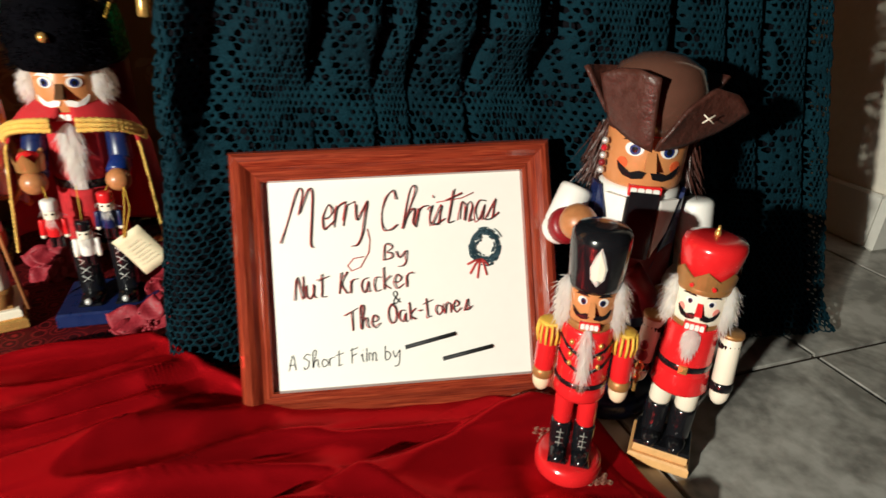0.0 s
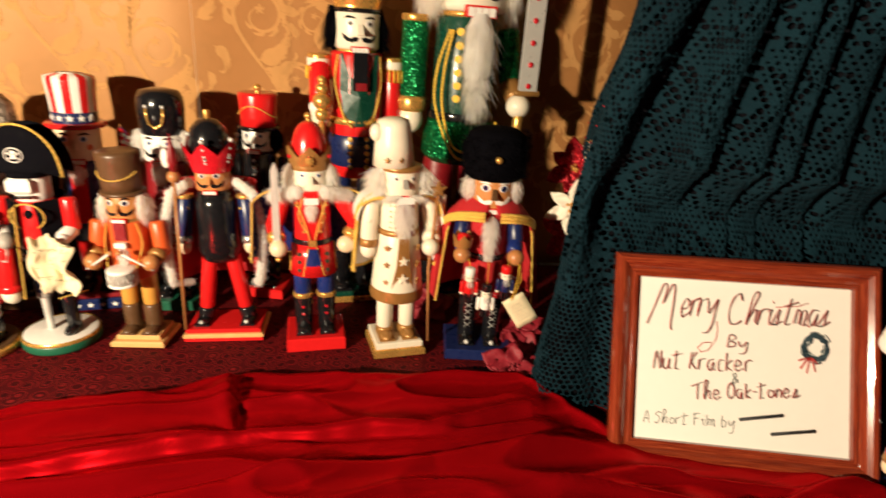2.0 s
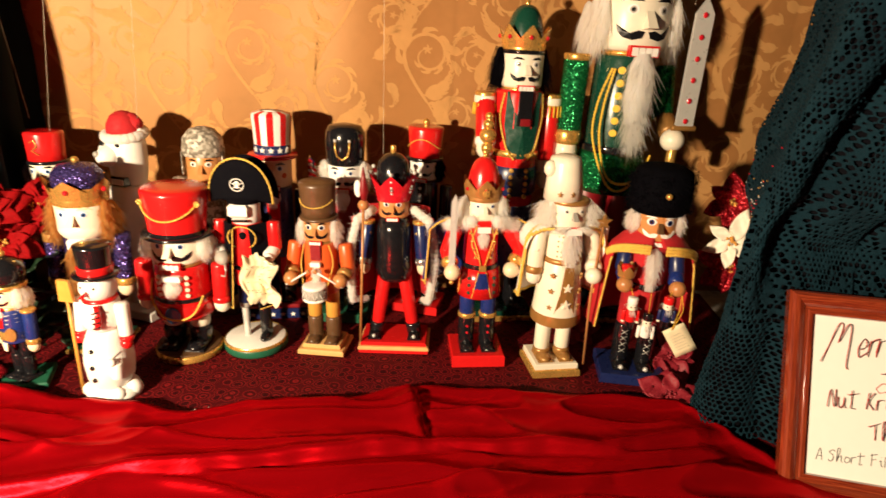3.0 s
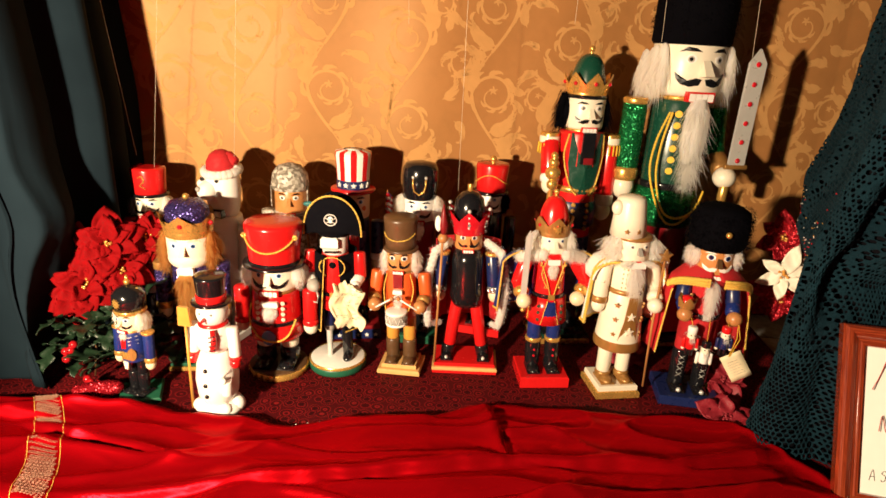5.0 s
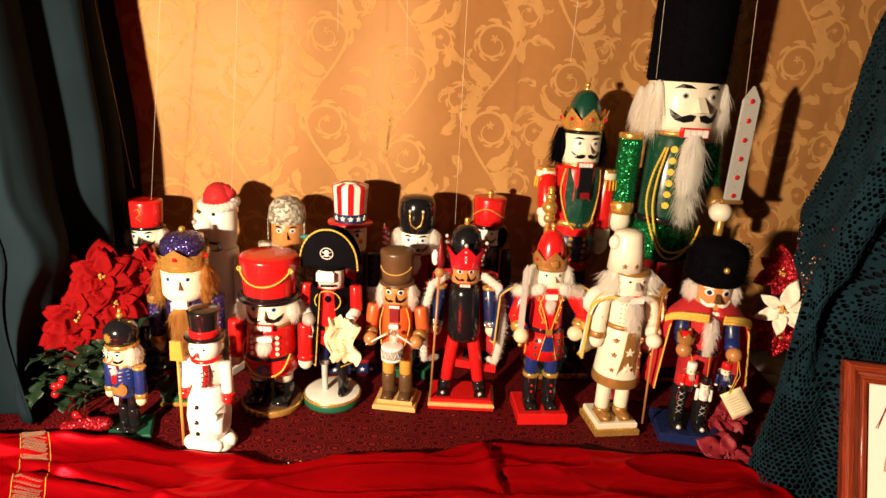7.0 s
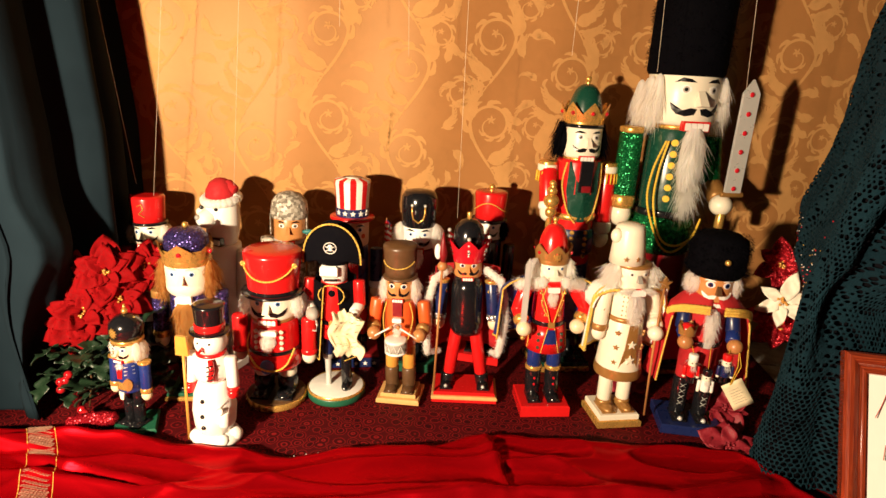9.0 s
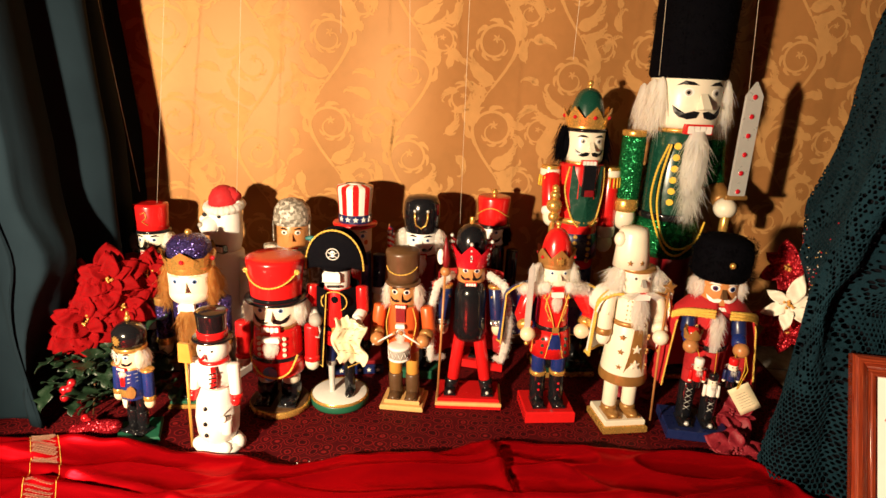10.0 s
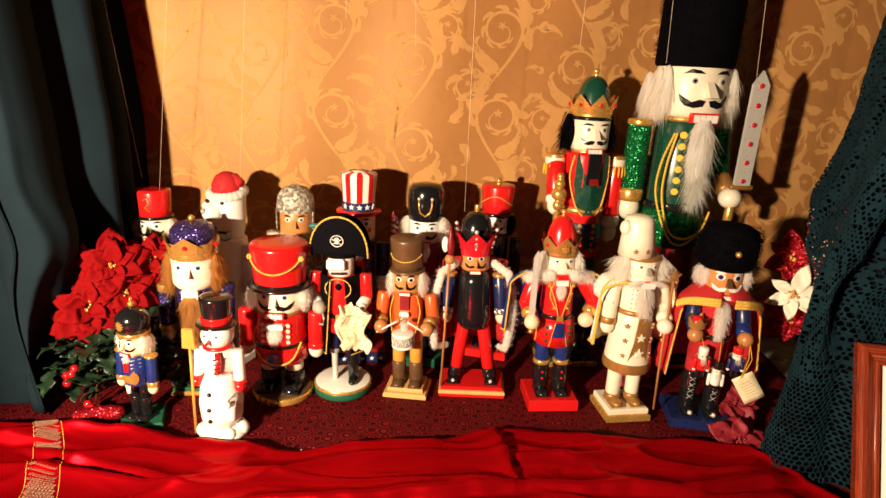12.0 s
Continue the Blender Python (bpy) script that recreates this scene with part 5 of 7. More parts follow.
def skull_pirate():
    k = Kit()
    round_base(k, 0.052, 0.018, "white", "base_green")
    k.lathe([(0.0515, 0.013), (0.0525, 0.016), (0.0505, 0.0185)], "gold", seg=40, caps=False)
    k.limb((-0.014, 0, 0.016), (-0.014, 0, 0.075), 0.0048, "silver", 0.006)
    k.drum(0.0095, 0.072, 0.082, "grey", -0.014)
    k.limb((-0.014, 0, 0.080), (-0.012, 0, 0.125), 0.0105, "navy")
    k.limb((0.020, 0, 0.018), (0.018, 0, 0.085), 0.0098, "black")
    k.ball((0.021, -0.011, 0.023), (0.009, 0.018, 0.007), "black", 14, 7)
    k.drum(0.012, 0.083, 0.092, "blue", 0.018)
    k.limb((0.018, 0, 0.090), (0.012, 0, 0.125), 0.0105, "navy")
    k.drum(0.027, 0.118, 0.222, "red", r2=0.024)
    belt(k, 0.027, 0.150, "black", "gold", 0.007)
    for s in (-1, 1):
        k.sheet(lambda u, v, s=s: (s * (0.012 + 0.026 * u + 0.010 * (1 - v)), -0.029 + 0.030 * u, 0.082 + 0.141 * v), 6, 10, "black_felt", 0.003)
        if s < 0:
            k.rope([(s * (0.022 - 0.010 * t), -0.0325, 0.082 + 0.136 * t) for t in np.linspace(0, 1, 12)], 0.0014, "gold_braid", 0.004)
        k.rope([(s * (0.022 + 0.026 * t), -0.0325 + 0.029 * t, 0.083) for t in np.linspace(0, 1, 6)], 0.0014, "gold_braid", 0.004)
        k.limb((s * 0.043, -0.002, 0.225), (s * 0.045, -0.006, 0.178), 0.0105, "red")
    k.sheet(lambda u, v: (0.036 * math.cos(math.pi * u), 0.010 + 0.030 * math.sin(math.pi * u), 0.085 + 0.14 * v), 16, 10, "black_felt", 0.003)
    k.rope([(0.022 * math.sin(a), -0.028, 0.203 + 0.018 * math.cos(a)) for a in np.linspace(-2.6, 2.6, 26)], 0.0013, "gold_braid", 0.004)
    k.limb((-0.045, -0.006, 0.180), (-0.030, -0.034, 0.168), 0.010, "white")
    k.lathe([(0.011, 0), (0.0125, 0.006), (0.008, 0.016), (0.003, 0.02)], "grey", look((-0.034, -0.026, 0.170), (-0.012, -0.07, 0.165)) @ pose(0, 0, 0, 180), 16)
    k.tube([(-0.022, -0.048, 0.166), (-0.018, -0.056, 0.160), (-0.020, -0.058, 0.150), (-0.026, -0.056, 0.150)], 0.0016, "silver", 6)
    k.limb((0.045, -0.006, 0.180), (0.038, -0.026, 0.172), 0.010, "white")
    k.ball((0.040, -0.030, 0.172), 0.009, "white", 12, 8)
    k.ball((0.0, -0.002, 0.205), (0.012, 0.026, 0.014), "black_felt", 12, 8)
    rnd = random.Random(5)
    k.sheet(lambda u, v: (0.002 + 0.052 * u + 0.006 * math.sin(9 * v) - 0.012 * (v > 0.9) * u, -0.042 - 0.006 * math.sin(7 * u + 2 * v) + 0.005 * math.cos(11 * v + 4 * u), 0.098 + 0.080 * v + 0.0025 * math.sin(17 * u + 1) + 0.002 * math.sin(31 * u)), 22, 26, "paper_tag", 0.0012)
    for i in range(22):
        x, z = 0.010 + 0.036 * rnd.random(), 0.112 + 0.055 * rnd.random()
        k.tube([(x, -0.0515, z), (x + 0.004, -0.0515, z + 0.001)], 0.0004, "brown", 4)
    k.drum(0.022, 0.220, 0.262, "white", bev=0.25)
    k.box(0.030, 0.020, 0.232, 0.258, "white", -0.004, -0.018, 0.006)
    k.decal([(-0.012, 0.231), (0.010, 0.232), (0.010, 0.228), (-0.012, 0.227)], 0.027, "black", 0.002)
    k.hair((0, 0.012, 0.245), (0.022, 0.008, 0.01), (0, 0.2, -1), 0.06, 160, "black_fur", 0.0016, 0.15, 6)

    def hat(u, v):
        a = math.pi * u
        return (-0.049 * math.cos(a) * (0.55 + 0.45 * v), -0.026 - 0.006 * math.sin(a) + 0.010 * v, 0.264 + (0.008 + 0.054 * math.sin(a) ** 0.8) * v - 0.016 * (1 - math.sin(a)) * v)
    k.sheet(hat, 30, 8, "black_felt", 0.004)
    k.sheet(lambda u, v: Vector(hat(u, v)) + Vector((0, 0.040 - 0.008 * v, 0)), 30, 8, "black_felt", 0.004)
    dome(k, 0.028, 0.256, 0.315, "black_felt")
    k.rope([Vector(hat(u, 1.0)) + Vector((0, -0.001, 0.001)) for u in np.linspace(0, 1, 50)], 0.0020, "gold_braid", 0.005)
    zc, yc = 0.288, -0.0302
    ring = [Vector((0.0105 * math.cos(a), yc, zc + 0.0095 * math.sin(a))) for a in np.linspace(0, 6.283, 25)]
    k.tube(ring, 0.0008, "white", 5)
    k.ball((0, yc, zc + 0.002), (0.0045, 0.0016, 0.0042), "white", 12, 8)
    k.box(0.005, 0.002, zc - 0.005, zc - 0.001, "white", 0, yc, 0.0005)
    for s in (-1, 1):
        k.ball((s * 0.0018, yc - 0.0016, zc + 0.002), 0.0010, "black", 8, 6)
        k.tube([(-s * 0.008, yc, zc - 0.006), (s * 0.008, yc, zc + 0.003)], 0.0008, "white", 5)
    return k


def drummer():
    k = Kit()
    square_base(k, 0.078, 0.066, 0.018, "pine", "pine", step=0.005)
    legs(k, 0.018, 0.062, 0.112, 0.0115, 0.0155, "ochre", "brown")
    k.drum(0.029, 0.108, 0.196, "orange", r2=0.026)
    for s in (-1, 1):
        k.rope([(s * 0.020, -0.020, 0.194), (s * 0.026, -0.022, 0.165), (s * 0.020, -0.036, 0.132)], 0.0013, "gold_braid", 0.004)
        bent_arm(k, s, 0.192, 0.041, 0.0115, "orange", "bronze", "wood_ball", (s * 0.046, -0.006, 0.150), (s * 0.040, -0.034, 0.140))
        k.tube([(s * 0.046, -0.042, 0.132), (s * 0.006, -0.050, 0.160)], 0.0016, "white", 6)
        k.ball((s * 0.006, -0.050, 0.160), 0.0036, "wood_ball", 10, 7)
    k.drum(0.0195, 0.108, 0.113, "white", 0, -0.040)
    k.drum(0.0185, 0.112, 0.129, "grey", 0, -0.040)
    k.drum(0.0195, 0.128, 0.134, "white", 0, -0.040)
    for i in range(10):
        a0, a1 = 6.283 * i / 10, 6.283 * (i + 0.5) / 10
        p = [(0.0192 * math.cos(a), -0.040 + 0.0192 * math.sin(a), z) for a, z in ((a0, 0.113), (a1, 0.128), (a0 + 0.6283, 0.113))]
        k.tube(p, 0.0008, "white", 4)
    k.box(0.016, 0.008, 0.160, 0.168, "white", 0, -0.030, 0.001)
    beard(k, 0.158, 0.027, 0.030, "white_fur", 0.36, 120)
    k.drum(0.0245, 0.192, 0.200, "bronze")
    k.box(0.016, 0.006, 0.170, 0.196, "dark_red", 0, -0.026, 0.001)
    face(k, 0.198, 0.236, 0.0252, "tan", "navy", eye=1.1, nose="wood_ball")
    side_hair(k, 0.196, 0.232, 0.026, length=0.034, count=220)
    k.drum(0.0305, 0.232, 0.238, "brown", bev=0.1)
    k.lathe([(0.0262, 0.236), (0.0270, 0.250), (0.0285, 0.280), (0.0295, 0.287), (0.0290, 0.292), (0.024, 0.2935)], "brown", seg=32)
    k.rope([(0.0285 * math.cos(a), 0.0285 * math.sin(a), 0.262 + 0.010 * (abs(a + 1.5708) / 1.2) ** 2 - 0.006) for a in np.linspace(-2.77, -0.37, 24)], 0.0012, "gold_braid", 0.004)
    return k


def spear_king():
    k = Kit()
    k.box(0.118, 0.075, 0, 0.006, "red", 0, 0, 0.001)
    k.box(0.120, 0.077, 0.006, 0.013, "pine", 0, 0, 0.0015)
    k.box(0.112, 0.070, 0.013, 0.020, "red", 0, 0, 0.0015)
    legs(k, 0.020, 0.045, 0.132, 0.0115, 0.016, "red", "black", splay=0.018)
    for s in (-1, 1):
        k.ball((s * 0.034, -0.026, 0.028), 0.0035, "silver", 8, 6)
    k.lathe([(0.014, 0.122), (0.026, 0.128), (0.0315, 0.145), (0.029, 0.165), (0.0285, 0.215), (0.024, 0.232), (0.012, 0.236)], "black", seg=32)
    for s in (-1, 1):
        hand_arm(k, s, 0.224, 0.043, 0.0115, "navy", "silver_glitter", "skin", 0.142, -0.016, 0.050)
        k.drum(0.0125, 0.222, 0.228, "gold", s * 0.043)
        edge = [(s * 0.034, -0.004, 0.246), (s * 0.058, -0.018, 0.232), (s * 0.066, -0.020, 0.200), (s * 0.069, -0.022, 0.160), (s * (0.070 if s < 0 else 0.064), -0.022, 0.125), (s * (0.070 if s < 0 else 0.058), -0.020, 0.092)]
        fur_trim(k, edge, 0.0084, "white_fur", 31)
        fur_trim(k, [edge[-1], (s * 0.046, 0.006, 0.084)], 0.0060, "white_fur", 37)
        k.sheet(lambda u, v, s=s: (s * (0.066 - 0.030 * u), -0.016 + 0.050 * u, 0.092 + 0.145 * v), 8, 12, "red_cloth", 0.0015)
        k.rope([(s * 0.036, -0.012, 0.215 - 0.006 * i) if i % 2 else (s * 0.050, -0.011, 0.213 - 0.006 * i) for i in range(3)], 0.0010, "gold_braid", 0.003)
    k.sheet(lambda u, v: (0.058 * math.cos(math.pi * u), 0.012 + 0.030 * math.sin(math.pi * u), 0.088 + 0.158 * v), 24, 10, "red_cloth", 0.0018)
    k.tube([(-0.056, -0.032, 0.020), (-0.044, -0.034, 0.265)], 0.0022, "wood_ball", 8)
    k.ball((-0.044, -0.034, 0.262), 0.009, "wood_ball", 14, 9)
    k.lathe([(0.004, 0.268), (0.007, 0.285), (0.004, 0.305), (0.001, 0.322)], "dark_red", Matrix.Translation((-0.043, -0.034, 0)), 12)
    k.ball((-0.052, -0.034, 0.288), (0.006, 0.003, 0.014), "white", 10, 8)
    face(k, 0.236, 0.272, 0.0245, "tan", "navy", nose="tan", eye=1.0, look_in=0.3)
    k.lathe([(0.022, 0.226), (0.020, 0.238)], "black", seg=24)
    crown_ring(k, 0.0270, 0.041, 0.264, 0.310, 6, "crown_red", None, 0.42)
    for i in range(6):
        a = 6.28319 * i / 6 - 1.5708
        for t in (0.25, 0.5, 0.75):
            k.ball(((0.028 + 0.012 * t) * math.cos(a), (0.028 + 0.012 * t) * math.sin(a), 0.270 + 0.040 * t), 0.0024, "silver", 6, 5)
    for i in range(6):
        a = 6.28319 * i / 6 - 1.5708
        k.ball((0.040 * math.cos(a), 0.040 * math.sin(a), 0.312), 0.0035, "silver", 8, 6)
        k.ball((0.034 * math.cos(a), 0.034 * math.sin(a), 0.286), 0.003, "silver_glitter", 8, 6)
    k.lathe([(0.026, 0.280), (0.0275, 0.305), (0.024, 0.325), (0.014, 0.336), (0.004, 0.339)], "black", seg=28)
    k.drum(0.0045, 0.336, 0.350, "gold")
    return k


def sword_king():
    k = Kit()
    square_base(k, 0.088, 0.080, 0.022, "red")
    legs(k, 0.022, 0.082, 0.130, 0.0125, 0.0175, "blue", "black", cuff="gold")
    for s in (-1, 1):
        for z in (0.052, 0.064):
            k.ball((s * 0.0175, -0.0135, z), 0.0026, "gem", 8, 6)
    k.drum(0.030, 0.122, 0.252, "red", r2=0.026)
    k.lathe([(0.036, 0.122), (0.033, 0.150), (0.029, 0.172)], "red", seg=32)
    k.decal([(-0.016, 0.123), (0.016, 0.123), (0.006, 0.166), (-0.006, 0.166)], 0.0335, "blue", 0.0012)
    for s in (-1, 1):
        k.rope([(s * 0.0155, -0.0318, 0.123), (s * 0.006, -0.0318, 0.168)], 0.001, "gold_braid", 0.004)
        for z in (0.132, 0.145, 0.157):
            k.dot(s * 0.021, z, 0.0028, 0.034, "dark_green", 0.0018)
        k.rope([(s * 0.010, -0.027, 0.246), (s * 0.018, -0.0235, 0.215), (s * 0.008, -0.0290, 0.190)], 0.0011, "gold_braid", 0.004)
    k.rope([(0.034 * math.cos(a), 0.034 * math.sin(a), 0.123) for a in np.linspace(0, 6.283, 50)], 0.0012, "gold_braid", 0.004)
    belt(k, 0.0295, 0.174, "black", "gold", 0.008)
    for s in (-1, 1):
        k.rope([(s * 0.0035, -0.0315, 0.180), (s * 0.010, -0.0300, 0.205), (s * 0.019, -0.0235, 0.232), (s * 0.022, -0.0180, 0.246)], 0.0012, "gold_braid", 0.004)
        for i in range(4):
            k.ball((s * (0.012 + 0.003 * i), -0.0285 + 0.0012 * i, 0.192 + 0.013 * i), 0.0022, "gold", 8, 6)
        k.rope([(s * (0.0345 - 0.004 * t), -0.008, 0.124 + 0.046 * t) for t in (0, 0.5, 1)], 0.0011, "gold_braid", 0.004)
    bent_arm(k, 1, 0.236, 0.040, 0.0125, "red", "gold", "skin", (0.066, -0.004, 0.195), (0.048, -0.020, 0.168))
    bent_arm(k, -1, 0.236, 0.040, 0.0125, "red", "gold", "skin", (-0.054, -0.006, 0.195), (-0.048, -0.034, 0.170))
    k.add([(-0.055, -0.036, 0.176), (-0.045, -0.036, 0.176), (-0.043, -0.040, 0.285), (-0.047, -0.041, 0.297), (-0.053, -0.040, 0.285), (-0.055, -0.033, 0.176), (-0.045, -0.033, 0.176), (-0.043, -0.037, 0.285), (-0.047, -0.038, 0.297), (-0.053, -0.037, 0.285)],
          [(0, 1, 2, 3, 4), (9, 8, 7, 6, 5), (0, 5, 6, 1), (1, 6, 7, 2), (2, 7, 8, 3), (3, 8, 9, 4), (4, 9, 5, 0)], "silver", False)
    k.box(0.018, 0.007, 0.172, 0.178, "gold", -0.049, -0.035, 0.001)
    k.ball((-0.049, -0.034, 0.153), 0.004, "gold", 10, 7)
    cape(k, 0.084, 0.140, 0.250, 0.032, "blue", "gold_braid", 0.008, 0.58, 0.0034)
    k.box(0.020, 0.008, 0.232, 0.242, "white", 0, -0.026, 0.001)
    k.box(0.022, 0.006, 0.242, 0.250, "red", 0, -0.026, 0.001)
    face(k, 0.250, 0.286, 0.0265, "cream", eye=0.75, brow="cream", tash=None, teeth=False)
    beard(k, 0.232, 0.027, 0.024, "white_fur", 0.42, 130)
    side_hair(k, 0.240, 0.284, 0.028, length=0.042, count=320, out=0.9)
    for s in (-1, 1):
        fur_trim(k, [(s * 0.020, -0.026, 0.250), (s * 0.036, -0.018, 0.246), (s * 0.052, -0.008, 0.240), (s * 0.058, 0.008, 0.240)], 0.0105, "white_fur", 41, 90)
    crown_ring(k, 0.0275, 0.0335, 0.280, 0.316, 6, "bronze", "gem", 0.45)
    k.decal([(0.0065 * (1, 0.6)[i % 2] * math.cos(i * 0.3927), 0.296 + 0.0075 * (1, 0.6)[i % 2] * math.sin(i * 0.3927)) for i in range(16)], 0.031, "gold", 0.003)
    dome(k, 0.0265, 0.288, 0.346, "red", "gold", 0.005)
    return k


def white_king():
    k = Kit()
    square_base(k, 0.080, 0.076, 0.024, "cream", "gold", step=0.002)
    legs(k, 0.024, 0.040, 0.100, 0.0125, 0.0175, "cream", "bronze")
    k.lathe([(0.036, 0.092), (0.0395, 0.095), (0.0385, 0.112), (0.0350, 0.150), (0.0300, 0.196), (0.028, 0.200)], "cream", seg=36)
    k.lathe([(0.0398, 0.092), (0.0408, 0.096), (0.0400, 0.110)], "bronze", seg=36, caps=False)
    k.decal([(-0.018, 0.108), (0.018, 0.108), (0.010, 0.150), (0.007, 0.194), (-0.007, 0.194), (-0.010, 0.150)], 0.0385, "bronze", 0.0016, y0=0.002)
    for z, r in ((0.132, 0.0085), (0.160, 0.0080)):
        k.star(0.0, z, r, 0.0390, "cream", 0.003, y0=0.002)
    for s in (-1, 1):
        for z in (0.125, 0.152, 0.178):
            k.star(s * 0.025, z, 0.005, 0.0370, "bronze", 0.0018)
    k.drum(0.0315, 0.193, 0.203, "bronze", seg=32)
    k.drum(0.029, 0.200, 0.252, "cream", r2=0.027)
    for i in range(5):
        for s in (-1, 1):
            k.dot(-0.016 + s * 0.003, 0.208 + 0.008 * i, 0.0012, 0.0285, "bronze", 0.001)
    k.box(0.020, 0.006, 0.196, 0.250, "dark_red", 0.004, -0.0275, 0.001)
    hand_arm(k, -1, 0.246, 0.042, 0.0125, "cream", "bronze", "cream", 0.160, -0.004, 0.046)
    k.star(-0.0, 0.212, 0.006, 0.0128, "bronze", 0.001, x0=-0.044)
    bent_arm(k, 1, 0.246, 0.042, 0.0125, "cream", "cream", "cream", (0.050, -0.006, 0.200), (0.040, -0.036, 0.180))
    k.tube([(0.044, -0.036, 0.024), (0.036, -0.044, 0.150), (0.052, -0.020, 0.255)], 0.0020, "wood_ball", 8)
    k.star(0.0, 0.262, 0.013, 0.06, "bronze", 0.003, x0=0.052, y0=0.040)
    cape(k, 0.060, 0.135, 0.254, 0.034, "white", "gold_braid", 0.008, 0.53, 0.006)
    for s in (-1, 1):
        k.rope([(s * 0.026, -0.022, 0.252), (s * 0.044, -0.017, 0.249), (s * 0.060, -0.010, 0.236), (s * 0.064, -0.004, 0.218)], 0.0034, "gold_braid", 0.006)
        k.sheet(lambda u, v, s=s: ((s * (0.030 + 0.034 * math.sin(1.5708 * v)), -0.020 + 0.050 * u + 0.010 * v, 0.256 - 0.040 * (1 - math.cos(1.5708 * v)))), 10, 8, "white", 0.002)
    k.sheet(lambda u, v: (0.046 + 0.022 * u, 0.006 - 0.016 * u + 0.003 * math.sin(9 * v), 0.138 + 0.112 * v + 0.010 * (1 - u) * (1 - v)), 6, 12, "white", 0.002)
    k.rope([(0.064, -0.006, 0.236), (0.069, -0.012, 0.200), (0.066, -0.014, 0.160), (0.054, -0.010, 0.140)], 0.0042, "gold_braid", 0.006)
    face(k, 0.252, 0.294, 0.0285, "cream", "grey", brow="cream", tash=None, nose="grey", eye=0.8)
    k.box(0.028, 0.008, 0.244, 0.254, "white", 0, -0.029, 0.001)
    beard(k, 0.246, 0.030, 0.052, "white_fur", 0.62, 260)
    side_hair(k, 0.246, 0.292, 0.030, length=0.034, count=320, out=0.9)
    for q in (-1, 1):
        k.hair((q * 0.034, 0.0, 0.276), (0.006, 0.018, 0.014), (q * 0.6, -0.15, -0.8), 0.030, 150, "white_fur", 0.0011, 0.28, 40 + q)
        k.hair((q * 0.012, -0.031, 0.256), (0.008, 0.002, 0.002), (q * 0.9, -0.2, -0.3), 0.022, 60, "white_fur", 0.0011, 0.18, 44 + q)
    k.drum(0.0315, 0.288, 0.296, "bronze", bev=0.1, seg=32)
    k.lathe([(0.0295, 0.295), (0.0265, 0.325), (0.0238, 0.350), (0.0215, 0.3575), (0.012, 0.361), (0.001, 0.362)], "cream", pose(0, 0, 0, 0, -2, 0), 32)
    k.limb((-0.014, 0.002, 0.350), (-0.033, -0.004, 0.344), 0.0100, "cream", 0.0085)
    k.ball((-0.0370, -0.006, 0.341), (0.0095, 0.0095, 0.0125), "cream", 16, 10)
    for u in (-0.012, 0.008):
        k.star(u, 0.306, 0.0045, 0.0292, "bronze", 0.001, x0=-0.014)
    return k


def mini(k, x, y, z, hat, coat, s=1.0):
    """Little hanging nutcracker ornament."""
    t = Kit()
    for q in (-1, 1):
        t.limb((q * 0.003, 0, 0), (q * 0.003, 0, 0.012), 0.0026, "black")
        t.limb((q * 0.0085, 0, 0.026), (q * 0.009, -0.001, 0.012), 0.0024, coat)
        t.ball((q * 0.009, -0.001, 0.011), 0.0024, "cream", 8, 6)
    t.drum(0.0062, 0.011, 0.027, coat)
    t.drum(0.0058, 0.027, 0.035, "cream")
    for q in (-1, 1):
        t.dot(q * 0.0024, 0.0322, 0.0009, 0.0058, "black", 0.0005)
    t.hair((0, -0.006, 0.027), (0.003, 0.001, 0.001), (0, -0.2, -1), 0.009, 26, "white_fur", 0.0007, 0.15)
    t.hair((0, 0.002, 0.031), (0.006, 0.003, 0.003), (0, 0, -1), 0.008, 40, "white_fur", 0.0007, 0.6)
    t.drum(0.0064, 0.034, 0.044, hat, bev=0.3)
    k2 = len(k.v)
    m = Matrix.LocRotScale((x, y, z), None, (s, s, s))
    for mat in t.mats:
        k.slot(mat)
    k.v += [m @ p for p in t.v]
    k.f += [[k2 + i for i in f] for f in t.f]
    k.mi += [k.slot(t.mats[i]) for i in t.mi]
    k.smooth += t.smooth


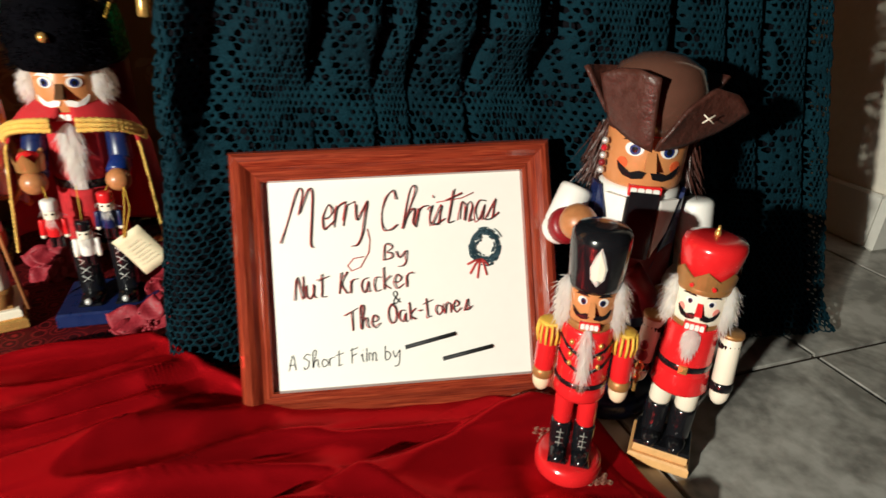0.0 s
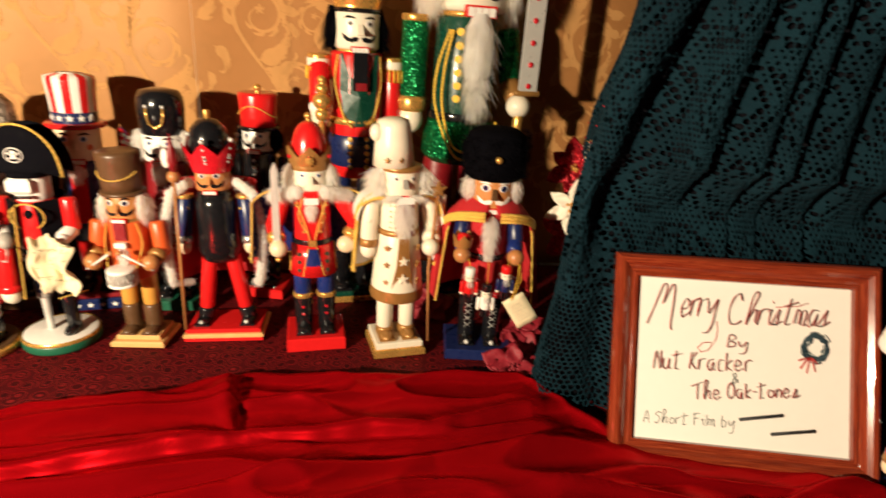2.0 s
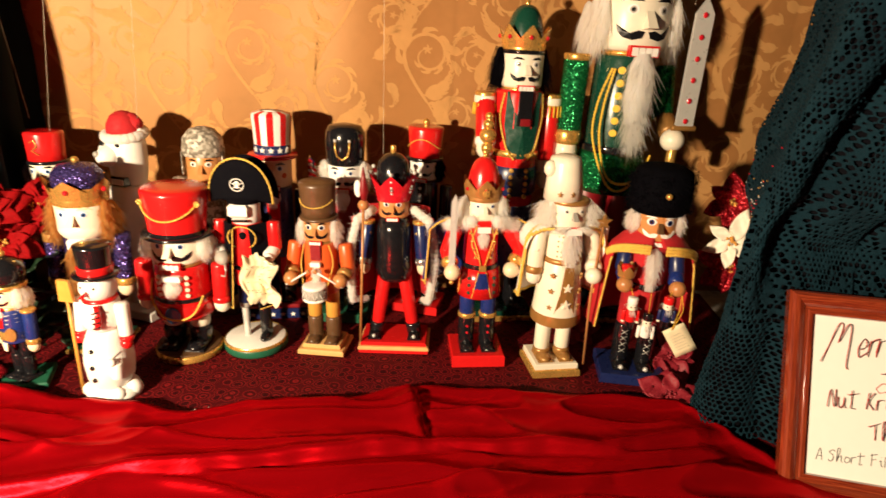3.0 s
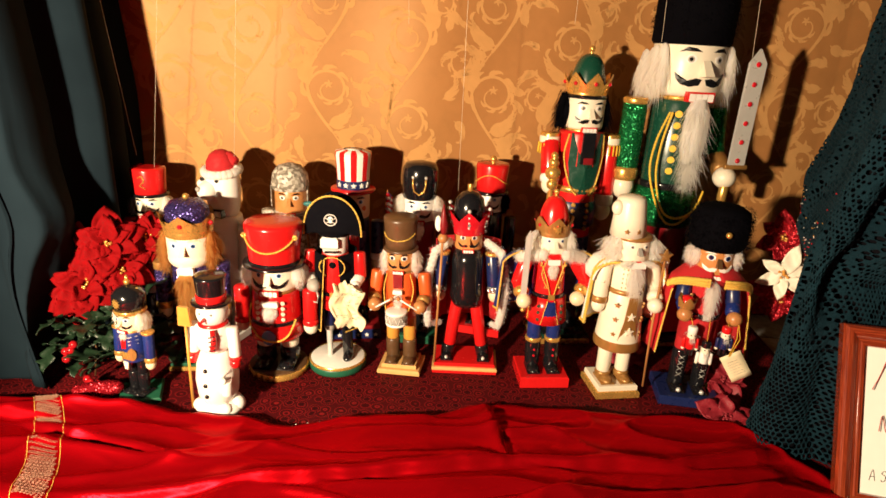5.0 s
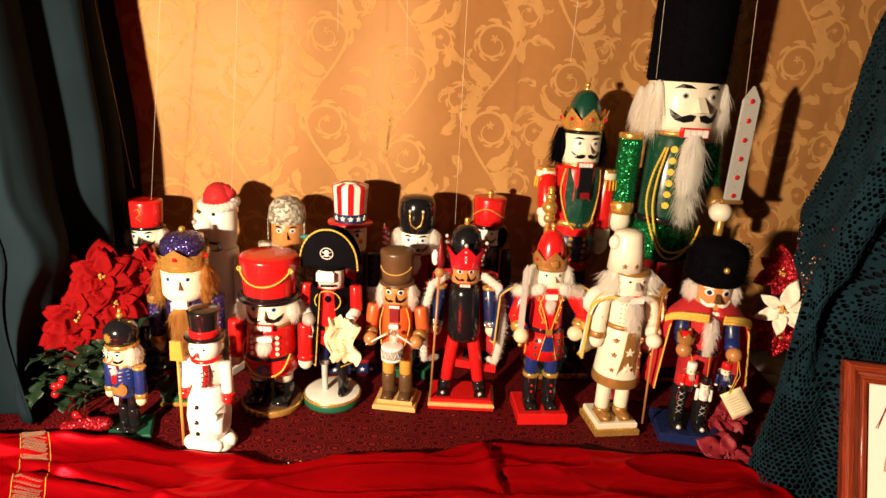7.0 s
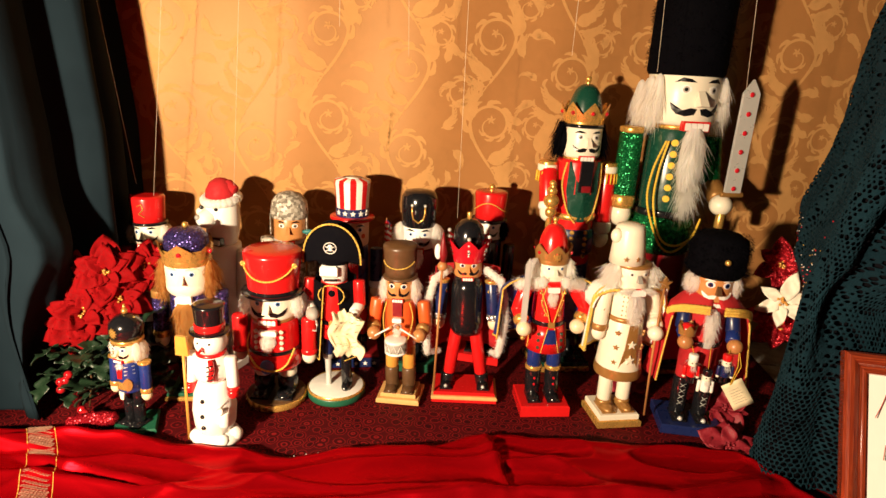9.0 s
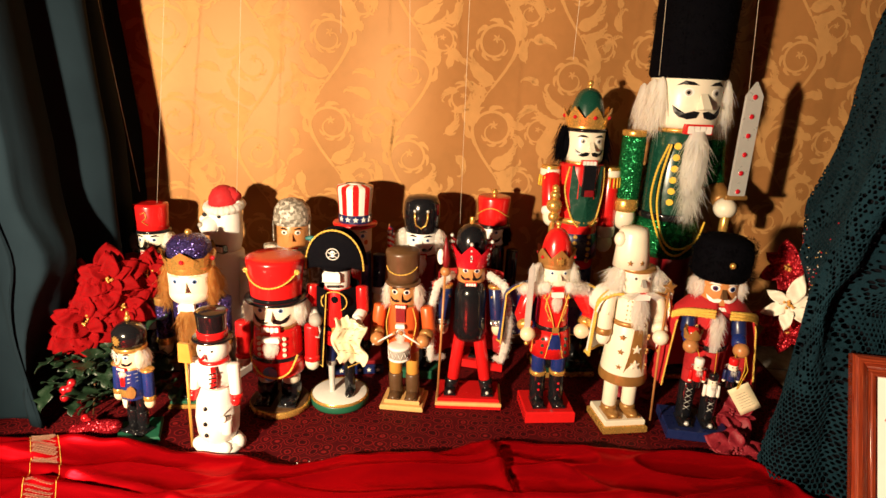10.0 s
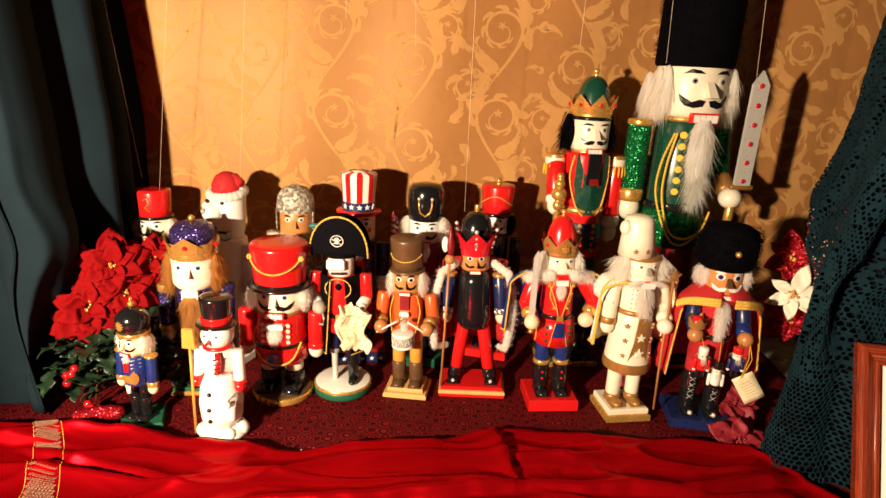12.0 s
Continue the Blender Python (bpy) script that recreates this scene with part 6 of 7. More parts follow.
def cossack():
    k = Kit()
    square_base(k, 0.105, 0.085, 0.018, "navy")
    legs(k, 0.018, 0.095, 0.130, 0.0125, 0.0195, "red_cloth", "black")
    for s in (-1, 1):
        k.ball((s * 0.0195, -0.030, 0.026), 0.0042, "silver", 8, 6)
        for i in range(4):
            for q in (-1, 1):
                k.tube([(s * 0.0195 - q * 0.005, -0.0140, 0.044 + 0.011 * i), (s * 0.0195 + q * 0.005, -0.0140, 0.052 + 0.011 * i)], 0.0005, "silver", 4)
    k.drum(0.032, 0.118, 0.236, "red_cloth", r2=0.029)
    belt(k, 0.0315, 0.168, "black", "silver", 0.009)
    k.sheet(lambda u, v: (-0.012 + 0.024 * u, -0.034 - 0.004 * math.sin(3.14 * u), 0.118 + 0.046 * v), 6, 6, "red_cloth", 0.002)
    for s in (-1, 1):
        k.limb((s * 0.038, -0.004, 0.226), (s * 0.041, -0.020, 0.190), 0.012, "navy")
        k.limb((s * 0.041, -0.020, 0.192), (s * 0.037, -0.036, 0.180), 0.0115, "blue")
        k.ball((s * 0.039, -0.042, 0.176), 0.0125, "wood_ball", 18, 11)
    t0 = k.m
    k.m = Matrix.Translation((-0.039, -0.040, 0.0))
    crown_ring(k, 0.0125, 0.0155, 0.189, 0.209, 5, "bronze", None, 0.5)
    k.lathe([(0.011, 0.190), (0.012, 0.200), (0.008, 0.207), (0.001, 0.209)], "red", seg=16)
    k.m = t0

    def cloak(u, v):
        """Closed over the chest, then swept back at both sides."""
        z = 0.096 + 0.166 * v
        gap = radians(lerp([(0.09, 60), (0.20, 64), (0.222, 66), (0.232, 40), (0.2385, 8), (0.27, 4)], z))
        r = lerp([(0.09, 0.080), (0.15, 0.074), (0.205, 0.068), (0.228, 0.060), (0.244, 0.046), (0.256, 0.031), (0.263, 0.026)], z)
        a = radians(90) + (u - 0.5) * 2 * (math.pi - gap)
        r *= (1.06 + 0.05 * math.sin(u * 25)) * (1 - v) + v
        front = 0.80 if math.sin(a) < 0 else 0.68
        return Vector((r * math.cos(a), front * r * math.sin(a), z))
    k.sheet(cloak, 48, 36, "red_cloth", 0.0018)
    for u in (0.0, 1.0):
        hem = [cloak(u, v) for v in np.linspace(0, 0.70, 18)]
        k.rope([p + Vector((0, -0.001, 0)) for p in hem], 0.0020, "gold_braid", 0.004)
    for s in (-1, 1):
        yoke = [(s * 0.011, -0.044, 0.2365), (s * 0.030, -0.041, 0.2360), (s * 0.048, -0.030, 0.2320), (s * 0.060, -0.018, 0.2250), (s * 0.066, -0.008, 0.2170)]
        for off, r in ((-0.0062, 0.0034), (-0.0012, 0.0038), (0.0040, 0.0034)):
            k.rope([(x, y - 0.003, z + off * (1 - 0.3 * i / 4)) for i, (x, y, z) in enumerate(yoke)], r, "gold_braid", 0.0050)
    face(k, 0.240, 0.290, 0.0315, "tan", "blue", brow="white", tash="white", nose="brown", eye=1.15)
    beard(k, 0.232, 0.031, 0.058, "white_fur", 0.40, 260)
    side_hair(k, 0.252, 0.286, 0.032, length=0.024, count=260, out=1.2)
    k.lathe([(0.038, 0.284), (0.0445, 0.292), (0.0450, 0.325), (0.041, 0.346), (0.028, 0.354), (0.004, 0.356)], "black_fur", seg=36)
    rnd = random.Random(11)
    for i in range(420):
        a, z = rnd.uniform(0, 6.283), rnd.uniform(0.288, 0.345)
        p = Vector((0.044 * math.cos(a), 0.044 * math.sin(a), z))
        k.hair(p, (0.004, 0.004, 0.004), (math.cos(a), math.sin(a), -0.3), 0.007, 4, "black_fur", 0.0009, 0.6, i)
    for i in range(30):
        a, r = rnd.uniform(0, 6.283), rnd.uniform(0, 0.040)
        k.hair((r * math.cos(a), r * math.sin(a), 0.350), (0.006, 0.006, 0.002), (0.4 * math.cos(a), 0.4 * math.sin(a), 1), 0.008, 14, "black_fur", 0.0007, 0.6, i)
    k.ball((0.0, -0.048, 0.318), 0.0050, "gold", 10, 8)
    return k


def paper_tag():
    """Price tag hung by a doubled thread, turned on its corner."""
    k = Kit()
    m = Matrix.Translation((0.052, -0.060, 0.100)) @ Matrix.Rotation(radians(-34), 4, "Y")
    k.sheet(lambda u, v: m @ Vector((0.034 * (u - 0.5), 0.0015 * math.sin(3 * v), 0.050 * (v - 0.5))), 3, 6, "paper_tag", 0.0008)
    k.tube([(0.044, -0.050, 0.174), (0.043, -0.060, 0.150), m @ Vector((-0.004, -0.001, 0.022))], 0.0006, "yellow", 4)
    k.tube([(0.044, -0.050, 0.174), (0.048, -0.060, 0.150), m @ Vector((-0.002, -0.001, 0.022))], 0.0006, "yellow", 4)
    for i in range(6):
        k.tube([m @ Vector((-0.012, -0.0016, 0.012 - 0.005 * i)), m @ Vector((0.006 + 0.002 * (i % 3), -0.0016, 0.012 - 0.005 * i))], 0.00020, "grey", 4)
    return k


def ornament(x, z, hat, coat):
    k = Kit()
    mini(k, x, -0.057, z, hat, coat, 1.2)
    k.tube([(x, -0.057, z + 0.050), (x * 1.15, -0.050, 0.174)], 0.0005, "yellow", 4)
    return k


def tall_hat(k, r, z0, z1, mat, brim="black", rb=1.25, top=1.04):
    k.drum(r * rb, z0 - 0.003, z0 + 0.003, brim, bev=0.05, seg=32)
    k.lathe([(r, z0), (r * 0.98, z0 + 0.3 * (z1 - z0)), (r * top, z1 - 0.004), (r * top * 0.96, z1), (r * 0.6, z1 + 0.0005)], mat, seg=32)


def back_body(k, base, coat, leg, zs, r, arms="", base_w=0.09, sleeve=None):
    square_base(k, base_w, 0.08, 0.018, base)
    legs(k, 0.018, 0.075, 0.120, 0.0125, 0.0165, leg, "black")
    k.drum(r, 0.112, zs, coat, r2=r * 0.9)
    belt(k, r * 0.98, 0.150, "black", "gold", 0.007)
    for s in (-1, 1):
        hand_arm(k, s, zs - 0.008, r + 0.013, 0.012, sleeve or coat, "gold", "skin", 0.125, -0.006)


def tophat_soldier():
    k = Kit()
    back_body(k, "brown", "red", "white", 0.236, 0.031)
    face(k, 0.236, 0.276, 0.0295, "cream", eye=0.9)
    beard(k, 0.234, 0.03, 0.035)
    side_hair(k, 0.238, 0.272, 0.030, length=0.018, count=160)
    tall_hat(k, 0.0305, 0.277, 0.327, "red", "black", 1.12, 1.03)
    k.tube([(-0.006, -0.0318, 0.312), (0.002, -0.0318, 0.316), (0.004, -0.0318, 0.306), (-0.004, -0.0318, 0.298), (0.006, -0.0318, 0.292)], 0.0014, "gold", 5)
    return k


def polar_bear():
    k = Kit()
    square_base(k, 0.09, 0.08, 0.018, "white")
    for s in (-1, 1):
        k.limb((s * 0.018, 0, 0.015), (s * 0.018, 0, 0.09), 0.016, "white")
        k.limb((s * 0.046, 0, 0.238), (s * 0.048, -0.01, 0.140), 0.0145, "white")
        k.ball((s * 0.024, 0.006, 0.334), 0.009, "white", 12, 8)
    k.drum(0.037, 0.080, 0.246, "white", r2=0.032)
    k.lathe([(0.024, 0.240), (0.029, 0.262), (0.0315, 0.290), (0.031, 0.318), (0.026, 0.336)], "white", seg=28)
    k.ball((-0.010, -0.026, 0.296), (0.018, 0.026, 0.018), "white", 18, 11)
    k.ball((-0.014, -0.050, 0.302), 0.005, "grey", 10, 7)
    for x in (-0.022, 0.010):
        k.ball((x, -0.0285, 0.316), 0.0042, "black", 10, 7)
    k.ball((-0.040, -0.006, 0.300), (0.012, 0.010, 0.010), "white", 12, 8)
    k.box(0.036, 0.012, 0.246, 0.262, "black", 0, -0.026, 0.001)
    for i in range(5):
        k.box(0.0055, 0.004, 0.249, 0.259, "white", -0.014 + 0.007 * i, -0.033, 0.0008)
    for a in np.linspace(0, 6.1, 22):
        p = (0.030 * math.cos(a), 0.030 * math.sin(a), 0.330 + 0.005 * math.sin(a))
        k.ball(p, 0.0085, "white_fur", 10, 7)
        k.hair(p, (0.004, 0.004, 0.004), (math.cos(a), math.sin(a), 0), 0.008, 14, "white_fur", 0.0009, 0.9, int(a * 100))
    k.lathe([(0.028, 0.330), (0.027, 0.346), (0.020, 0.360), (0.010, 0.367), (0.001, 0.369)], "red_cloth", seg=24)
    k.limb((0.008, 0.004, 0.356), (0.030, 0.004, 0.346), 0.013, "red_cloth", 0.010)
    return k


def camo_soldier():
    k = Kit()
    back_body(k, "brown", "camo", "camo", 0.248, 0.031)
    for s in (-1, 1):
        k.drum(0.0135, 0.235, 0.254, "camo", s * 0.042)
    face(k, 0.250, 0.300, 0.0300, "tan", "grey", tash=None, eye=0.95)
    k.drum(0.031, 0.248, 0.256, "grey")
    k.lathe([(0.0345, 0.296), (0.0355, 0.306), (0.033, 0.326), (0.022, 0.340), (0.006, 0.345)], "camo", seg=28)
    for s in (-1, 1):
        k.sheet(lambda u, v, s=s: (s * 0.0335, -0.012 + 0.024 * u, 0.262 + 0.04 * v), 4, 4, "camo", 0.002)
    k.ball((0.036, -0.016, 0.270), (0.012, 0.004, 0.005), "teal_bit", 10, 7)
    return k


def uncle_figure():
    k = Kit()
    k.box(0.112, 0.085, 0, 0.020, "navy", 0, 0, 0.002)
    k.box(0.108, 0.081, 0.020, 0.028, "dark_red", 0, 0, 0.002)
    for i in range(6):
        x = -0.045 + 0.018 * i
        k.add([(x + 0.0055 * (1, 0.42)[j % 2] * math.sin(math.pi * j / 5), -0.0432, 0.010 + 0.0055 * (1, 0.42)[j % 2] * math.cos(math.pi * j / 5)) for j in range(10)], [tuple(reversed(range(10)))], "white", False)
    legs(k, 0.028, 0.060, 0.125, 0.0135, 0.018, "red", "black")
    k.drum(0.034, 0.118, 0.248, "navy", r2=0.031)
    k.box(0.022, 0.006, 0.15, 0.248, "red", 0, -0.0315, 0.001)
    for s in (-1, 1):
        hand_arm(k, s, 0.240, 0.047, 0.0125, "navy", "white", "skin", 0.145, -0.01)
    face(k, 0.248, 0.300, 0.0315, "skin", "sky_blue", tash=None, eye=1.0, cheeks="orange")
    beard(k, 0.244, 0.032, 0.03)
    k.drum(0.043, 0.298, 0.306, "red", bev=0.08, seg=36)
    k.lathe([(0.0315, 0.306), (0.0315, 0.322)], "navy", seg=32, caps=False)
    for i in range(5):
        k.star((i - 2) * 0.015, 0.314, 0.0058, 0.0318, "white", 0.001)
    n = 18
    for i in range(n):
        a0, a1 = 6.28319 * i / n, 6.28319 * (i + 1) / n
        vs = [(r * math.cos(a), r * math.sin(a), z) for r, z in ((0.0312, 0.321), (0.0325, 0.345), (0.0345, 0.368), (0.0335, 0.374), (0.018, 0.378)) for a in (a0, (a0 + a1) / 2, a1)]
        k.add(vs, [(3 * j + q, 3 * j + q + 1, 3 * j + q + 4, 3 * j + q + 3) for j in range(4) for q in range(2)], "red" if i % 2 else "white")
    k.lathe([(0.019, 0.377), (0.001, 0.3785)], "white", seg=24)
    k.tube([(0.056, -0.016, 0.13), (0.064, -0.020, 0.305)], 0.0012, "wood_ball", 6)
    for i in range(7):
        k.sheet(lambda u, v, i=i: (0.060 + 0.012 * u + 0.003 * v, -0.0205 - 0.002 * math.sin(5 * u), 0.262 + 0.0055 * i + 0.0055 * v - 0.010 * u), 4, 1, "red" if i % 2 == 0 else "white", 0.0006)
    k.sheet(lambda u, v: (0.061 + 0.008 * u + 0.003 * v, -0.0215, 0.284 + 0.018 * v - 0.007 * u), 2, 2, "navy", 0.0006)
    return k


def guard():
    k = Kit()
    back_body(k, "base_green", "dark_red", "navy", 0.250, 0.033)
    face(k, 0.252, 0.298, 0.0315, "white", eye=0.8)
    side_hair(k, 0.255, 0.298, 0.033, length=0.030, count=420, out=1.6)
    beard(k, 0.25, 0.032, 0.03)
    k.lathe([(0.030, 0.292), (0.033, 0.298), (0.0345, 0.335), (0.0335, 0.350), (0.028, 0.360), (0.012, 0.3635)], "black", seg=36)
    pts = [(-0.012, 0.338), (-0.012, 0.325), (-0.009, 0.313), (0.0, 0.307), (0.009, 0.313), (0.012, 0.325), (0.012, 0.338)]
    k.tube([(0.0352 * math.sin(u / 0.0345), -0.0352 * math.cos(u / 0.0345), z) for u, z in pts], 0.0018, "gold", 6)
    for s in (-1, 1):
        k.ball((s * 0.012, -0.0335, 0.339), 0.003, "silver", 8, 6)
    return k


def redhat_soldier():
    k = Kit()
    back_body(k, "red", "black", "red", 0.262, 0.030)
    for i in range(4):
        k.dot(0.0, 0.250 - 0.012 * i, 0.0025, 0.0295, "silver", 0.002)
    face(k, 0.264, 0.304, 0.0275, "white", eye=0.9)
    side_hair(k, 0.264, 0.300, 0.0285, "black_fur", 0.025, 160)
    tall_hat(k, 0.0300, 0.302, 0.358, "red", "black", 1.18, 1.08)
    k.rope([(0.0318 * math.cos(a), 0.0318 * math.sin(a), 0.330 + 0.009 * math.cos(2.2 * (a + 1.57))) for a in np.linspace(-2.9, -0.2, 24)], 0.0012, "gold_braid", 0.004)
    k.drum(0.004, 0.357, 0.362, "gold")
    k.ball((0, 0, 0.366), 0.0065, "gold", 12, 8)
    return k


def green_king():
    k = Kit()
    square_base(k, 0.120, 0.095, 0.022, "dark_green", "gold")
    legs(k, 0.022, 0.150, 0.240, 0.019, 0.025, "navy", "black")
    k.drum(0.042, 0.235, 0.445, "red", r2=0.043, seg=32)
    k.lathe([(0.030, 0.240), (0.047, 0.262), (0.046, 0.300), (0.034, 0.330)], "navy", seg=32)
    k.decal([(-0.006, 0.326), (0.006, 0.326), (0.025, 0.346), (0.033, 0.385), (0.032, 0.442), (-0.032, 0.442), (-0.033, 0.385), (-0.025, 0.346)], 0.0435, "dark_green", 0.0022)
    k.box(0.024, 0.006, 0.385, 0.445, "black", 0, -0.0455, 0.001)
    k.box(0.018, 0.007, 0.385, 0.398, "dark_red", 0.002, -0.0460, 0.001)
    for s in (-1, 1):
        k.rope([(s * 0.034, -0.030, 0.440), (s * 0.038, -0.026, 0.395), (s * 0.026, -0.040, 0.345), (s * 0.012, -0.047, 0.325)], 0.0022, "gold_braid", 0.006)
        for i in range(5):
            k.dot(s * 0.014, 0.305 - 0.012 * i, 0.0042, 0.0470, "gold", 0.002)
        hand_arm(k, s, 0.430, 0.062, 0.0175, "red", "white", "cream", 0.270 if s > 0 else 0.330, -0.006 if s > 0 else -0.035)
        k.drum(0.0185, 0.415, 0.438, "gold", s * 0.062)
        k.drum(0.0195, 0.418, 0.432, "cream", s * 0.062)
        for i in range(16):
            a = 6.283 * i / 16
            k.tube([(s * 0.062 + 0.0195 * math.cos(a), 0.0195 * math.sin(a), 0.418), (s * 0.062 + 0.0205 * math.cos(a), 0.0205 * math.sin(a), 0.398)], 0.0018, "yellow", 5)
    k.drum(0.0455, 0.326, 0.340, "gold", seg=32)
    k.limb((-0.062, -0.040, 0.31), (-0.060, -0.040, 0.402), 0.006, "gold")
    for z, r in ((0.345, 0.012), (0.366, 0.015), (0.386, 0.010), (0.400, 0.007)):
        k.ball((-0.061, -0.040, z), r, "gold", 14, 9)
    k.drum(0.034, 0.440, 0.450, "gold")
    face(k, 0.448, 0.508, 0.0375, "cream", "grey", eye=0.95)
    for s in (-1, 1):
        k.hair((s * 0.037, 0.008, 0.495), (0.006, 0.02, 0.02), (s * 0.25, 0, -1), 0.050, 260, "black_fur", 0.0016, 0.12, 9)
        k.ball((s * 0.036, 0.010, 0.478), (0.013, 0.026, 0.034), "black_fur", 12, 8)
    k.drum(0.0395, 0.504, 0.512, "black", bev=0.1, seg=32)
    crown_ring(k, 0.036, 0.047, 0.508, 0.552, 7, "gold", "gem", 0.5)
    dome(k, 0.033, 0.520, 0.585, "dark_green", "gold", 0.006)
    return k


def glitter_guard():
    k = Kit()
    square_base(k, 0.150, 0.120, 0.022, "dark_green", "gold")
    legs(k, 0.022, 0.160, 0.262, 0.028, 0.034, "dark_red", "black")
    k.drum(0.056, 0.258, 0.500, "dark_green", r2=0.051, seg=36)
    k.lathe([(0.056, 0.258), (0.066, 0.270), (0.063, 0.310), (0.057, 0.335)], "green_glitter", seg=36)
    belt(k, 0.0575, 0.338, "black", "silver_glitter", 0.014)
    for i in range(6):
        k.dot(-0.026, 0.475 - 0.021 * i, 0.0062, 0.0550, "yellow", 0.004)
    for off in (0.0, 0.012):
        k.rope([(-0.038 - off * 0.4, -0.050, 0.478), (-0.048 - off, -0.048, 0.42), (-0.050 - off, -0.052, 0.36), (-0.036, -0.068, 0.300 - off), (-0.010, -0.078, 0.285 - off), (0.025, -0.074, 0.300), (0.045, -0.062, 0.335)], 0.0026, "yellow", 0.006)
    hand_arm(k, -1, 0.492, 0.088, 0.0225, "green_glitter", "gold", "cream", 0.312, -0.006, 0.092)
    k.drum(0.0238, 0.486, 0.498, "gold", -0.088)
    k.limb((0.076, 0.0, 0.485), (0.084, -0.010, 0.392), 0.019, "green_glitter")
    k.limb((0.084, -0.010, 0.395), (0.086, -0.045, 0.370), 0.019, "bronze")
    k.ball((0.084, -0.058, 0.362), (0.021, 0.021, 0.020), "cream", 20, 12)
    # sword with a row of red stones
    a, b = Vector((0.090, -0.075, 0.386)), Vector((0.090, -0.075, 0.592))
    d, n = (b - a).normalized(), Vector((1, 0, 0))
    w = 0.0155
    for y0, y1 in ((-0.003, 0.003),):
        vs = [p + Vector((0, y, 0)) for y in (y0, y1) for p in (a - n * w, a + n * w, b - d * 0.022 + n * w, b + d * 0.002, b - d * 0.022 - n * w)]
        k.add(vs, [(0, 1, 2, 3, 4), (9, 8, 7, 6, 5), (0, 5, 6, 1), (1, 6, 7, 2), (2, 7, 8, 3), (3, 8, 9, 4), (4, 9, 5, 0)], "silver", False)
    for i in range(6):
        c = a + d * (0.012 + 0.034 * i)
        k.ball((c.x, c.y - 0.003, c.z), (0.0048, 0.003, 0.0048), "gem", 10, 7)
    k.limb(a - n * 0.022, a + n * 0.022, 0.005, "bronze")
    k.limb((0.084, -0.064, 0.350), (0.082, -0.066, 0.318), 0.0085, "gold")
    k.drum(0.050, 0.496, 0.508, "gold", seg=32)
    face(k, 0.506, 0.602, 0.0640, "cream", "grey", eye=0.78)
    beard(k, 0.500, 0.066, 0.150, "white_fur", 0.36, 420)
    for s in (-1, 1):
        for i in range(4):
            c = (s * (0.064 + 0.004 * (i % 2)), -0.028 + 0.020 * i, 0.556 - 0.004 * i)
            k.ball(c, (0.010, 0.016, 0.040), "white_fur", 14, 10)
            k.fuzz(c, (0.0105, 0.016, 0.041), (s * 0.08, -0.10, -2.0), 0.030, 300, "white_fur", 0.0006, 0.22, 30 + 3 * i + s, 0.8)
    k.lathe([(0.066, 0.594), (0.070, 0.600), (0.070, 0.740), (0.066, 0.755), (0.03, 0.76)], "black_fur", seg=40)
    rnd = random.Random(21)
    for i in range(600):
        a_, z = rnd.uniform(0, 6.283), rnd.uniform(0.602, 0.745)
        k.hair((0.069 * math.cos(a_), 0.069 * math.sin(a_), z), (0.005, 0.005, 0.006), (math.cos(a_), math.sin(a_), -0.4), 0.006, 4, "black_fur", 0.0009, 0.5, i)
    return k


